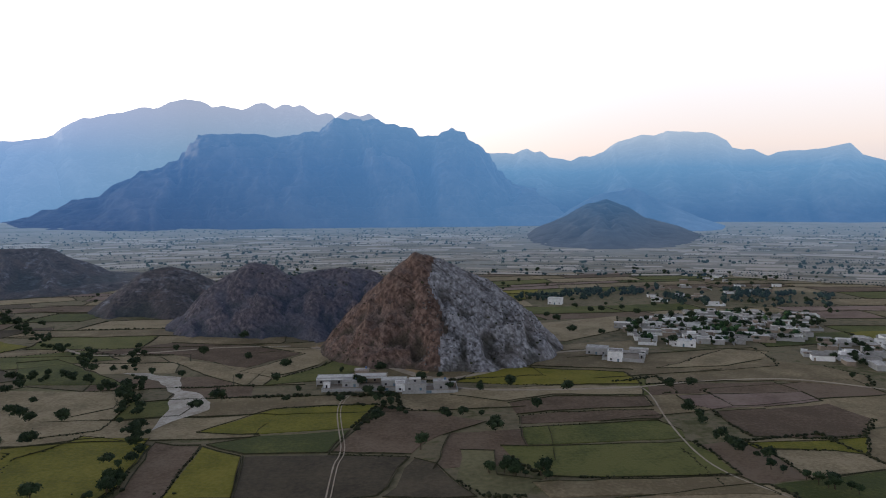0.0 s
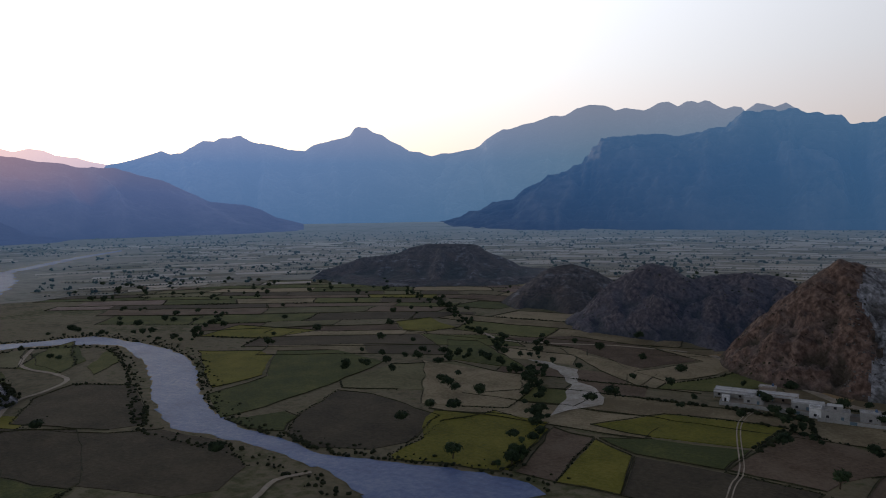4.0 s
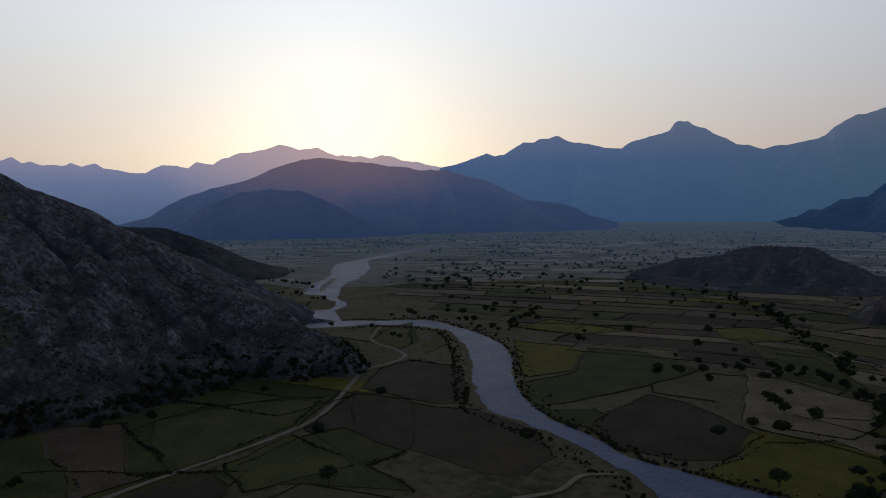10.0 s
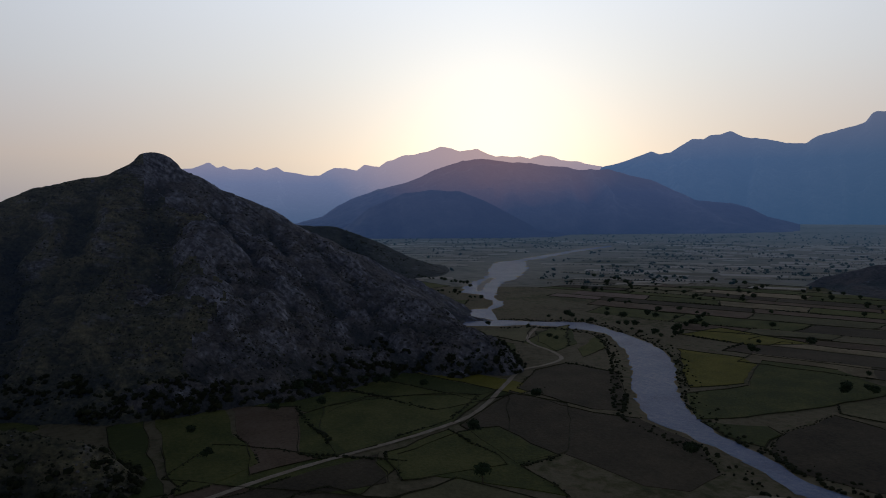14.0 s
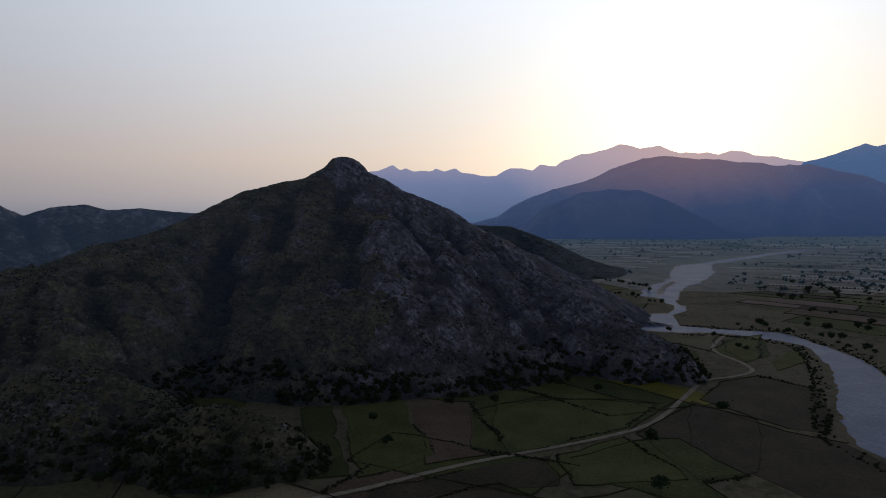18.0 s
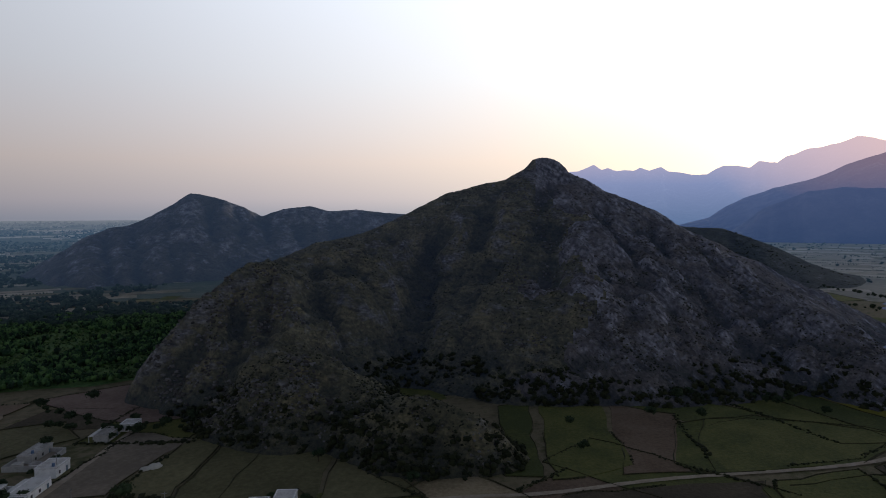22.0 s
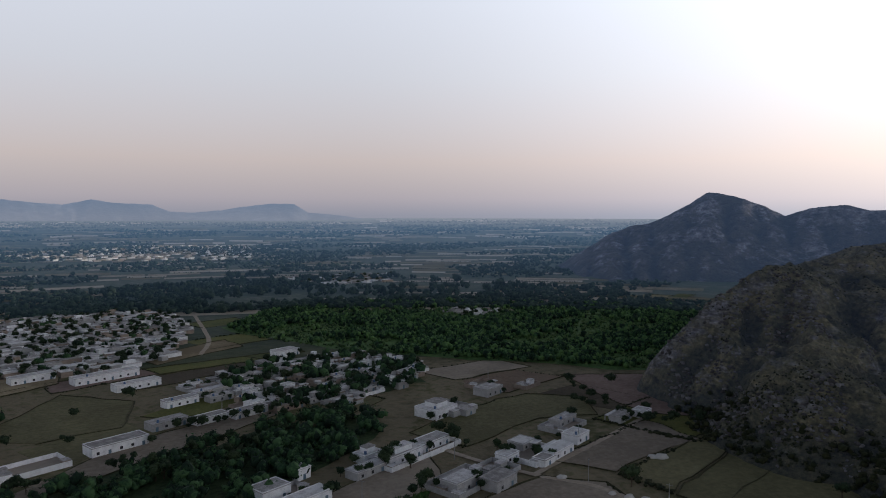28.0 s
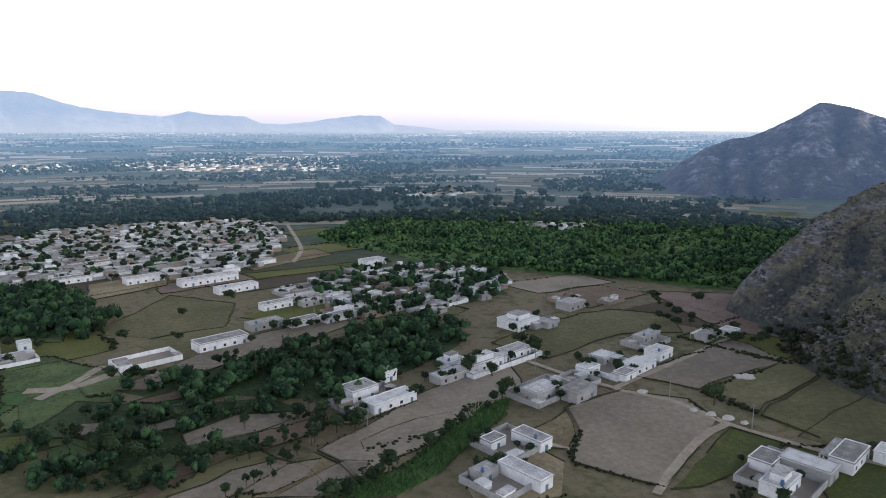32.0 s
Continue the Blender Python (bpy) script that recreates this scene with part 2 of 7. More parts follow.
    FOOTPRINTS.append((a0, a1, foot, at + back, crest))
    return ob


def on_hill(x, y, margin=0.0):
    a, r = math.degrees(math.atan2(-x, y)) % 360, math.hypot(x, y)
    if a > 270:
        a -= 360
    for a0, a1, foot, end, crest in FOOTPRINTS:
        if a0 < a < a1 and lerp(foot, a) - margin < r < end and lerp(crest, a) > 3:
            return True
    return False


SOIL = mat("valley_soil", [(0.05, 0.055, 0.024), (0.11, 0.095, 0.052), (0.17, 0.14, 0.085), (0.085, 0.085, 0.034), (0.045, 0.055, 0.022)], scale=0.012, fine=14, bump=0.4)


def slope_mat(name, flat, steep, band, rock_scale=0.035, bump=1.0, seed=0.0, lean=(1, 1, 3.0), ledges=1.12, shrub=(0.022, 0.026, 0.014), cover_from=1.0, dip=(0.0, 0.0), pale=(0.26, 0.255, 0.265), streak=0.55, run=0.26):
    """Scrub on the gentle parts, bare rock on the steep ones, in beds that lie nearly level."""
    m = mat(name, flat, scale=0.05, fine=9, bump=0)
    N, L = m.node_tree.nodes, m.node_tree.links
    bs = N["Principled BSDF"]
    base = bs.inputs["Base Color"].links[0].from_socket
    geo = N.new("ShaderNodeNewGeometry")
    mp = N.new("ShaderNodeMapping")
    mp.inputs["Scale"].default_value = lean
    mp.inputs["Location"].default_value = (seed, seed, seed)
    mp.inputs["Rotation"].default_value = (0.12, -0.1, 0)
    L.new(geo.outputs["Position"], mp.inputs["Vector"])
    n = N.new("ShaderNodeTexNoise")
    n.inputs["Scale"].default_value, n.inputs["Detail"].default_value, n.inputs["Roughness"].default_value = rock_scale, 8, 0.68
    L.new(mp.outputs[0], n.inputs["Vector"])
    n3 = N.new("ShaderNodeTexNoise")
    n3.inputs["Scale"].default_value, n3.inputs["Detail"].default_value = rock_scale * 7, 6
    L.new(mp.outputs[0], n3.inputs["Vector"])
    rock = N.new("ShaderNodeValToRGB")
    el = rock.color_ramp.elements
    for i, c in enumerate(steep):
        p = 0.32 + 0.36 * i / (len(steep) - 1)
        e = el[i] if i < 2 else el.new(p)
        e.position, e.color = p, (*c, 1)
    L.new(n3.outputs["Fac"], rock.inputs["Fac"])
    sz = N.new("ShaderNodeSeparateXYZ")
    L.new(geo.outputs["Normal"], sz.inputs[0])
    steepness = N.new("ShaderNodeMapRange")
    steepness.inputs["From Min"].default_value, steepness.inputs["From Max"].default_value = 0.96, 0.6
    L.new(sz.outputs["Z"], steepness.inputs["Value"])
    add = N.new("ShaderNodeMath")
    add.operation = "MULTIPLY_ADD"
    add.inputs[1].default_value = 0.32
    L.new(steepness.outputs[0], add.inputs[0])
    grown = N.new("ShaderNodeAttribute")
    grown.attribute_name = "growth"
    bare = N.new("ShaderNodeMath")
    bare.operation = "MULTIPLY_ADD"
    bare.inputs[1].default_value = -0.38
    L.new(grown.outputs["Fac"], bare.inputs[0])
    L.new(n.outputs["Fac"], bare.inputs[2])
    lift = N.new("ShaderNodeMath")
    lift.inputs[1].default_value = 0.19
    L.new(bare.outputs[0], lift.inputs[0])
    L.new(lift.outputs[0], add.inputs[2])
    mask = N.new("ShaderNodeMapRange")
    mask.inputs["From Min"].default_value, mask.inputs["From Max"].default_value = band
    L.new(add.outputs[0], mask.inputs["Value"])
    mx = N.new("ShaderNodeMix")
    mx.data_type = "RGBA"
    L.new(mask.outputs[0], mx.inputs["Factor"])
    L.new(base, mx.inputs[6])
    L.new(rock.outputs["Color"], mx.inputs[7])
    across = N.new("ShaderNodeVectorMath")
    across.operation = "DOT_PRODUCT"
    across.inputs[1].default_value = (dip[0], dip[1], 1.0)
    L.new(geo.outputs["Position"], across.inputs[0])
    flat_way = N.new("ShaderNodeVectorMath")
    flat_way.operation = "MULTIPLY"
    flat_way.inputs[1].default_value = (run, run, 0.0)
    L.new(geo.outputs["Position"], flat_way.inputs[0])
    rise_way = N.new("ShaderNodeCombineXYZ")
    L.new(across.outputs["Value"], rise_way.inputs["Z"])
    bedding = N.new("ShaderNodeVectorMath")
    L.new(flat_way.outputs[0], bedding.inputs[0])
    L.new(rise_way.outputs[0], bedding.inputs[1])
    seams = N.new("ShaderNodeTexNoise")
    seams.inputs["Scale"].default_value, seams.inputs["Detail"].default_value, seams.inputs["Roughness"].default_value = 0.26, 7, 0.68
    L.new(bedding.outputs[0], seams.inputs["Vector"])
    fields_of = N.new("ShaderNodeMath")
    fields_of.operation = "MULTIPLY_ADD"
    fields_of.inputs[1].default_value = 1.15
    L.new(n.outputs["Fac"], fields_of.inputs[0])
    L.new(seams.outputs["Fac"], fields_of.inputs[2])
    seam = N.new("ShaderNodeMapRange")
    seam.inputs["From Min"].default_value, seam.inputs["From Max"].default_value, seam.inputs["To Max"].default_value = 1.16, 1.34, streak
    L.new(fields_of.outputs[0], seam.inputs["Value"])
    crack = N.new("ShaderNodeMapRange")
    crack.inputs["From Min"].default_value, crack.inputs["From Max"].default_value = 0.34, 0.46
    crack.inputs["To Min"].default_value, crack.inputs["To Max"].default_value = 0.42, 1.05
    L.new(seams.outputs["Fac"], crack.inputs["Value"])
    cracked = N.new("ShaderNodeVectorMath")
    cracked.operation = "SCALE"
    L.new(mx.outputs[2], cracked.inputs[0])
    L.new(crack.outputs[0], cracked.inputs["Scale"])
    veined = N.new("ShaderNodeMix")
    veined.data_type = "RGBA"
    veined.inputs[7].default_value = (*pale, 1)
    L.new(seam.outputs[0], veined.inputs["Factor"])
    L.new(cracked.outputs[0], veined.inputs[6])
    mx = veined
    ledge = N.new("ShaderNodeTexWave")
    ledge.bands_direction = "Z"
    for key, v in (("Scale", 0.09), ("Distortion", 30.0), ("Detail", 4.0), ("Detail Scale", 0.06), ("Detail Roughness", 0.65)):
        ledge.inputs[key].default_value = v
    L.new(geo.outputs["Position"], ledge.inputs["Vector"])
    grade = N.new("ShaderNodeMapRange")
    grade.inputs["From Min"].default_value, grade.inputs["From Max"].default_value = 0.1, 0.6
    grade.inputs["To Min"].default_value, grade.inputs["To Max"].default_value = ledges, 1.12
    L.new(ledge.outputs["Fac"], grade.inputs["Value"])
    bed = N.new("ShaderNodeVectorMath")
    bed.operation = "SCALE"
    L.new(mx.outputs[2], bed.inputs[0])
    L.new(grade.outputs[0], bed.inputs["Scale"])
    ns = N.new("ShaderNodeTexNoise")
    ns.inputs["Scale"].default_value, ns.inputs["Detail"].default_value, ns.inputs["Roughness"].default_value = 0.11, 7, 0.7
    L.new(geo.outputs["Position"], ns.inputs["Vector"])
    both = N.new("ShaderNodeMath")
    L.new(grown.outputs["Fac"], both.inputs[0])
    L.new(ns.outputs["Fac"], both.inputs[1])
    cover = N.new("ShaderNodeMapRange")
    cover.inputs["From Min"].default_value, cover.inputs["From Max"].default_value, cover.inputs["To Max"].default_value = cover_from, cover_from + 0.34, 0.62
    L.new(both.outputs[0], cover.inputs["Value"])
    bush = N.new("ShaderNodeMix")
    bush.data_type = "RGBA"
    bush.inputs[7].default_value = (*shrub, 1)
    L.new(cover.outputs[0], bush.inputs["Factor"])
    L.new(bed.outputs[0], bush.inputs[6])
    speck = N.new("ShaderNodeTexNoise")
    speck.inputs["Scale"].default_value, speck.inputs["Detail"].default_value, speck.inputs["Roughness"].default_value = 0.42, 4, 0.7
    L.new(geo.outputs["Position"], speck.inputs["Vector"])
    tuft = N.new("ShaderNodeMapRange")
    tuft.inputs["From Min"].default_value, tuft.inputs["From Max"].default_value = 0.36, 0.58
    tuft.inputs["To Min"].default_value, tuft.inputs["To Max"].default_value = 0.68, 1.18
    L.new(speck.outputs["Fac"], tuft.inputs["Value"])
    flecked = N.new("ShaderNodeVectorMath")
    flecked.operation = "SCALE"
    L.new(bush.outputs[2], flecked.inputs[0])
    L.new(tuft.outputs[0], flecked.inputs["Scale"])
    L.new(flecked.outputs[0], bs.inputs["Base Color"])
    bp = N.new("ShaderNodeBump")
    bp.inputs["Strength"].default_value, bp.inputs["Distance"].default_value = bump, 2.2
    both_heights = N.new("ShaderNodeMath")
    L.new(n3.outputs["Fac"], both_heights.inputs[0])
    L.new(seams.outputs["Fac"], both_heights.inputs[1])
    L.new(both_heights.outputs[0], bp.inputs["Height"])
    L.new(bp.outputs[0], bs.inputs["Normal"])
    return m


SCRUB = slope_mat("dry_scrub_slope", [(0.040, 0.042, 0.020), (0.096, 0.087, 0.042), (0.20, 0.165, 0.08)], [(0.05, 0.047, 0.045), (0.12, 0.112, 0.108), (0.25, 0.24, 0.235)], (0.86, 1.1), ledges=1.0, dip=(0.0, 0.25), streak=0.3, cover_from=0.9)
GREYSLOPE = slope_mat("grey_rock_slope", [(0.044, 0.0388, 0.0325), (0.092, 0.0787, 0.065), (0.152, 0.126, 0.105)], [(0.0577, 0.0545, 0.0567), (0.131, 0.123, 0.128), (0.242, 0.23, 0.243)], (0.60, 0.86), rock_scale=0.04, lean=(1.0, 1.0, 0.8), seed=4.0, dip=(0.0, 0.8), pale=(0.315, 0.31, 0.341), streak=0.75)
ROCK = slope_mat("weathered_brown_rock", [(0.0821, 0.0595, 0.0502), (0.135, 0.0989, 0.0854), (0.188, 0.142, 0.125)], [(0.0608, 0.0394, 0.0318), (0.127, 0.0827, 0.0649), (0.205, 0.142, 0.115)], (0.60, 0.84), rock_scale=0.05, lean=(1, 1, 0.7), seed=13.0, cover_from=1.12, dip=(0.6, 0.0), pale=(0.252, 0.185, 0.158), streak=0.45)
GREYROCK = slope_mat("pale_grey_rock", [(0.085, 0.0765, 0.0744), (0.15, 0.139, 0.139), (0.211, 0.201, 0.201)], [(0.1, 0.1, 0.106), (0.211, 0.211, 0.225), (0.361, 0.362, 0.388)], (0.52, 0.78), rock_scale=0.06, lean=(1, 1, 0.8), seed=3.0, cover_from=1.2, dip=(0.8, 0.0), pale=(0.401, 0.403, 0.425), streak=0.7, run=0.12)
DARKROCK = slope_mat("dark_weathered_rock", [(0.052, 0.0451, 0.0428), (0.0853, 0.0735, 0.0698), (0.123, 0.106, 0.1)], [(0.0395, 0.0314, 0.027), (0.0811, 0.0627, 0.053), (0.14, 0.11, 0.093)], (0.60, 0.84), rock_scale=0.05, lean=(1, 1, 0.7), seed=13.0, cover_from=1.12, dip=(0.6, 0.0), pale=(0.208, 0.176, 0.16), streak=0.45)
REDROCK = slope_mat("reddish_rock", [(0.0306, 0.0257, 0.0233), (0.0612, 0.0459, 0.0367), (0.0978, 0.0673, 0.052)], [(0.0306, 0.0269, 0.0257), (0.0673, 0.0551, 0.0508), (0.116, 0.0918, 0.0826)], (0.62, 0.88), rock_scale=0.03, lean=(1, 1, 0.7), seed=21.0, cover_from=1.1)
RIVER = mat("shallow_river", [(0.0238, 0.06, 0.186), (0.0525, 0.104, 0.265), (0.119, 0.172, 0.323)], scale=0.035, fine=11, rough=0.5, bump=0.3, spec=0.25)
GRAVEL = mat("river_gravel", [(0.30, 0.28, 0.25), (0.42, 0.40, 0.37)], scale=0.1, fine=6, rough=0.9)
TRACK = mat("dirt_track", [(0.24, 0.19, 0.14), (0.33, 0.275, 0.21), (0.42, 0.36, 0.29)], scale=0.15, fine=5)
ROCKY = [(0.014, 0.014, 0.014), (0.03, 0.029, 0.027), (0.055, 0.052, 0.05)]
# Haze tones from base to crest, given off by the mountain surface itself.
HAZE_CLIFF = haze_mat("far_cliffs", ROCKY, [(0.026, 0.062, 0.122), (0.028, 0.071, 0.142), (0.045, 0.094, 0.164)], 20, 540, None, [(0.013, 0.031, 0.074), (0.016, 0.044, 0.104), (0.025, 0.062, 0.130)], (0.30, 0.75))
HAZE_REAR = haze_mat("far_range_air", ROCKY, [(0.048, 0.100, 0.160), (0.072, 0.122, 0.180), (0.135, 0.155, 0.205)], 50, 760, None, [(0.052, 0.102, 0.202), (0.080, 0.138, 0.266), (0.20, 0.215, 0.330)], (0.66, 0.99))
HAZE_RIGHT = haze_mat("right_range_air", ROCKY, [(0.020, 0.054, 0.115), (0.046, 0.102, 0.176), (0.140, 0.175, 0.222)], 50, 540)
# Warm sunset light is put into the emission of these two ranges.
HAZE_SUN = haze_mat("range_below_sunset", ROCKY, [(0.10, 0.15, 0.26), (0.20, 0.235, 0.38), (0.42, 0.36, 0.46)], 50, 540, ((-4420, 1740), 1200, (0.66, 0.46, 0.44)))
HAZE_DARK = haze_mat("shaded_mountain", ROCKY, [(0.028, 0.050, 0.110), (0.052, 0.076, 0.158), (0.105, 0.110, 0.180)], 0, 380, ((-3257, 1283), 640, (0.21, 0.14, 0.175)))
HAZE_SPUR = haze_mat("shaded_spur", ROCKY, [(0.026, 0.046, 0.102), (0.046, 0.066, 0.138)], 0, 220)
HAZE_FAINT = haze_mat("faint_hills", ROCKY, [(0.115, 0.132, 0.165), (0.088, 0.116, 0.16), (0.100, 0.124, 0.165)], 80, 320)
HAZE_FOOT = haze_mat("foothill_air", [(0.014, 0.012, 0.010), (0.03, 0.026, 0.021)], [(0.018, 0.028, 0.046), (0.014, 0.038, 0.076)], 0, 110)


# Emission colours that imitate air haze over the plain and at its rim.
HAZE_GLOW = (0.046, 0.082, 0.134)
HORIZON_GLOW = (0.13, 0.142, 0.168)


def add_haze_glow(m, near, far, colour, curve=0.9):
    """Lit-air haze put into ground and hill materials as emission, growing with distance."""
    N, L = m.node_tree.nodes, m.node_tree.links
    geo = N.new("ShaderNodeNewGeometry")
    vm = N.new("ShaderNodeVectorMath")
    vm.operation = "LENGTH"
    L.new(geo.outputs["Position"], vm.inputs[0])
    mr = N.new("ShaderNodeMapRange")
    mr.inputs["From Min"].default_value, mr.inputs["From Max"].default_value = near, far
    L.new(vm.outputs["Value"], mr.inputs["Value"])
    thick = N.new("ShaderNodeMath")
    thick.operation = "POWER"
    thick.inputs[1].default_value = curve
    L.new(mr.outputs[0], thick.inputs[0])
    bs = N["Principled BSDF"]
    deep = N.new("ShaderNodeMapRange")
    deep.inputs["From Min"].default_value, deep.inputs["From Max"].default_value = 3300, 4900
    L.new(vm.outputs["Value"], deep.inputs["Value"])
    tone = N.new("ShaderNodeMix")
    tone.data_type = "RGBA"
    tone.inputs[6].default_value, tone.inputs[7].default_value = (*colour, 1), (*HORIZON_GLOW, 1)
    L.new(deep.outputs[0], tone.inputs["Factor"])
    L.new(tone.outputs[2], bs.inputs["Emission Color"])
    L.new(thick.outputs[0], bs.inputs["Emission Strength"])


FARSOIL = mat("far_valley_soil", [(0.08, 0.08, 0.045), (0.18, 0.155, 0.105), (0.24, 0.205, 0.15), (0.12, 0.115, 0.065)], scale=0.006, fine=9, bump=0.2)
add_haze_glow(FARSOIL, 500, 4900, HAZE_GLOW)

# The middle hills get their bluish haze as emission in the material.
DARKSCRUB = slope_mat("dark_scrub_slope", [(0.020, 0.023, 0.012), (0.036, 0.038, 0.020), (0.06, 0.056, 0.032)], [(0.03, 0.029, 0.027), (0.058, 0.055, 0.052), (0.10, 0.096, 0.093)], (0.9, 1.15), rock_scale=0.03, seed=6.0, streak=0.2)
add_haze_glow(DARKSCRUB, 300, 1400, (0.004, 0.007, 0.015), 1.0)
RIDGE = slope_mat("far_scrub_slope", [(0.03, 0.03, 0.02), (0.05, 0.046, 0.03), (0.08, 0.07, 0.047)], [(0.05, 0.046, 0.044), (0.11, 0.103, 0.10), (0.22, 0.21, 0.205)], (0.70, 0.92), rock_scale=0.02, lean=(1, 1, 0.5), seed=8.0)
add_haze_glow(RIDGE, 300, 1400, (0.012, 0.020, 0.038), 1.0)
add_haze_glow(REDROCK, 400, 1400, (0.009, 0.015, 0.026), 1.0)
# A faint blue emission imitates haze and lifts the near slopes.
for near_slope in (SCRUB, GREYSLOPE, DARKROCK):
    add_haze_glow(near_slope, 150, 900, (0.004, 0.007, 0.016), 1.0)

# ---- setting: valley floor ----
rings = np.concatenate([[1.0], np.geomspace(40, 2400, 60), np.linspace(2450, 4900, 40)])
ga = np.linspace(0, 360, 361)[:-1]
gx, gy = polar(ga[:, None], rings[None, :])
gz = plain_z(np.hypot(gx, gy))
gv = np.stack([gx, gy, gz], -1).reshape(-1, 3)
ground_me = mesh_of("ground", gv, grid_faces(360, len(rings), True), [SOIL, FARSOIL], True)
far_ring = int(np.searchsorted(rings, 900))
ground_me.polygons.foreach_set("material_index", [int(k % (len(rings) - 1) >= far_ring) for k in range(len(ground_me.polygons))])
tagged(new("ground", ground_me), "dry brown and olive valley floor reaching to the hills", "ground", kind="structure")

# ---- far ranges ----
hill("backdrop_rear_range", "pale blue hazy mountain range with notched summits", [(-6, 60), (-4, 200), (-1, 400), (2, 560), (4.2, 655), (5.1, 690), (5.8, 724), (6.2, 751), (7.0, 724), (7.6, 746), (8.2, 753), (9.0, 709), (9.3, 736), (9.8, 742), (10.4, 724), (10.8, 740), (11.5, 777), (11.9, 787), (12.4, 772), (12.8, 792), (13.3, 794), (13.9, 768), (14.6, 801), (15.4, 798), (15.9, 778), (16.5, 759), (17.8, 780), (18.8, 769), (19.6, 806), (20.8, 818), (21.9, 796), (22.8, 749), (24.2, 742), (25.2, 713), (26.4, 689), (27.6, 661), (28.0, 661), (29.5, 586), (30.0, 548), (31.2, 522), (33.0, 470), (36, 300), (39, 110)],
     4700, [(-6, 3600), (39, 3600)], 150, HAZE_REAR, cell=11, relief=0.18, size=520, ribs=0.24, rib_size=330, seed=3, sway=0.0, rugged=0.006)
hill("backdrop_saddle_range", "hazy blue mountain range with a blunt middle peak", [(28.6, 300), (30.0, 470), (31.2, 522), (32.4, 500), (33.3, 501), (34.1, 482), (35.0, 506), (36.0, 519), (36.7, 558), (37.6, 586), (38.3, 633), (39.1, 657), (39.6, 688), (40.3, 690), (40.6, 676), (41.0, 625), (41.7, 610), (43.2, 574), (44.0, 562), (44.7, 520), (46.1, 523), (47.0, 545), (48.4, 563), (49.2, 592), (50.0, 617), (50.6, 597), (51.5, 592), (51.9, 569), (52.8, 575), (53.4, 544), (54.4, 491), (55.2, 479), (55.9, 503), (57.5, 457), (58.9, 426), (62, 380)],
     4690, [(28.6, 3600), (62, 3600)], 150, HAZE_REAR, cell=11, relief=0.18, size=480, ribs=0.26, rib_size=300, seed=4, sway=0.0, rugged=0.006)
hill("backdrop_sunset_range", "hazy mountain range with a sunset glow in its colour", [(56.5, 391), (59.4, 410), (61.0, 432), (61.8, 456), (63.1, 464), (63.7, 487), (64.8, 502), (65.7, 485), (66.5, 503), (67.2, 497), (68.1, 510), (68.6, 500), (69.4, 525), (70.1, 553), (70.8, 547), (71.7, 541), (72.6, 570), (73.3, 576), (74.5, 539), (75.6, 517), (76.6, 511), (77.3, 484), (77.9, 473), (78.5, 431), (79.8, 444), (80.4, 404), (81.3, 420), (82.3, 421), (82.8, 405), (83.5, 370), (84.7, 371), (85.5, 391), (86.4, 395), (87.0, 426), (87.9, 399), (88.6, 423), (89.1, 407), (90.5, 403), (91.2, 430), (91.7, 418), (92.3, 453), (92.9, 433), (93.6, 410), (94.5, 405), (97, 380), (100, 280), (102, 100)],
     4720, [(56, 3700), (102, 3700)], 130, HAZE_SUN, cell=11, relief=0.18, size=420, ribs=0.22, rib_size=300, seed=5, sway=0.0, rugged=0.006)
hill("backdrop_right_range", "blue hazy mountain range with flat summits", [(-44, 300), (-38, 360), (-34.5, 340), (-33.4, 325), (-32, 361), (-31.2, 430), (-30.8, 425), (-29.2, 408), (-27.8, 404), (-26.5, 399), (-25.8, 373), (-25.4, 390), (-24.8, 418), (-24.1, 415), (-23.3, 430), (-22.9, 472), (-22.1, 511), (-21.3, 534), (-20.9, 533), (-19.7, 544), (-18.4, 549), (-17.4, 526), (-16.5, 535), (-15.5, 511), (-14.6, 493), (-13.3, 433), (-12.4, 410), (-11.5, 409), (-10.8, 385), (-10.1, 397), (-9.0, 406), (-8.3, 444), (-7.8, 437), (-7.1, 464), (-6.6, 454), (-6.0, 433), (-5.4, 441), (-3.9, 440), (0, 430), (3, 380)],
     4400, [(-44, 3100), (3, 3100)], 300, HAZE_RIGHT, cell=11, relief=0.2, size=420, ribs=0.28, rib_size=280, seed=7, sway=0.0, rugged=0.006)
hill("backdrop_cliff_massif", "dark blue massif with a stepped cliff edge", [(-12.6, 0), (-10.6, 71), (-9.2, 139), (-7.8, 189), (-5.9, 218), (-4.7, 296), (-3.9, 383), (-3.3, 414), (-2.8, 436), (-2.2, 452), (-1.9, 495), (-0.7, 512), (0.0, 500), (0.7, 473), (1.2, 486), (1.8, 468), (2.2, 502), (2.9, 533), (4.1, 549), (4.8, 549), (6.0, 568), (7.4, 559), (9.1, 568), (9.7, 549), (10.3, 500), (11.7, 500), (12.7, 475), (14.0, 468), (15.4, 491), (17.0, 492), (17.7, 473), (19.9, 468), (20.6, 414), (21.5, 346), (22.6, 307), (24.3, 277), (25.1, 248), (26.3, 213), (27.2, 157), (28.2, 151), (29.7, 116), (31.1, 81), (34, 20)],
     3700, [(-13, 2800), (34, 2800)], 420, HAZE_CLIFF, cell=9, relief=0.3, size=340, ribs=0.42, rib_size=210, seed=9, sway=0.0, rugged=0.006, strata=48)
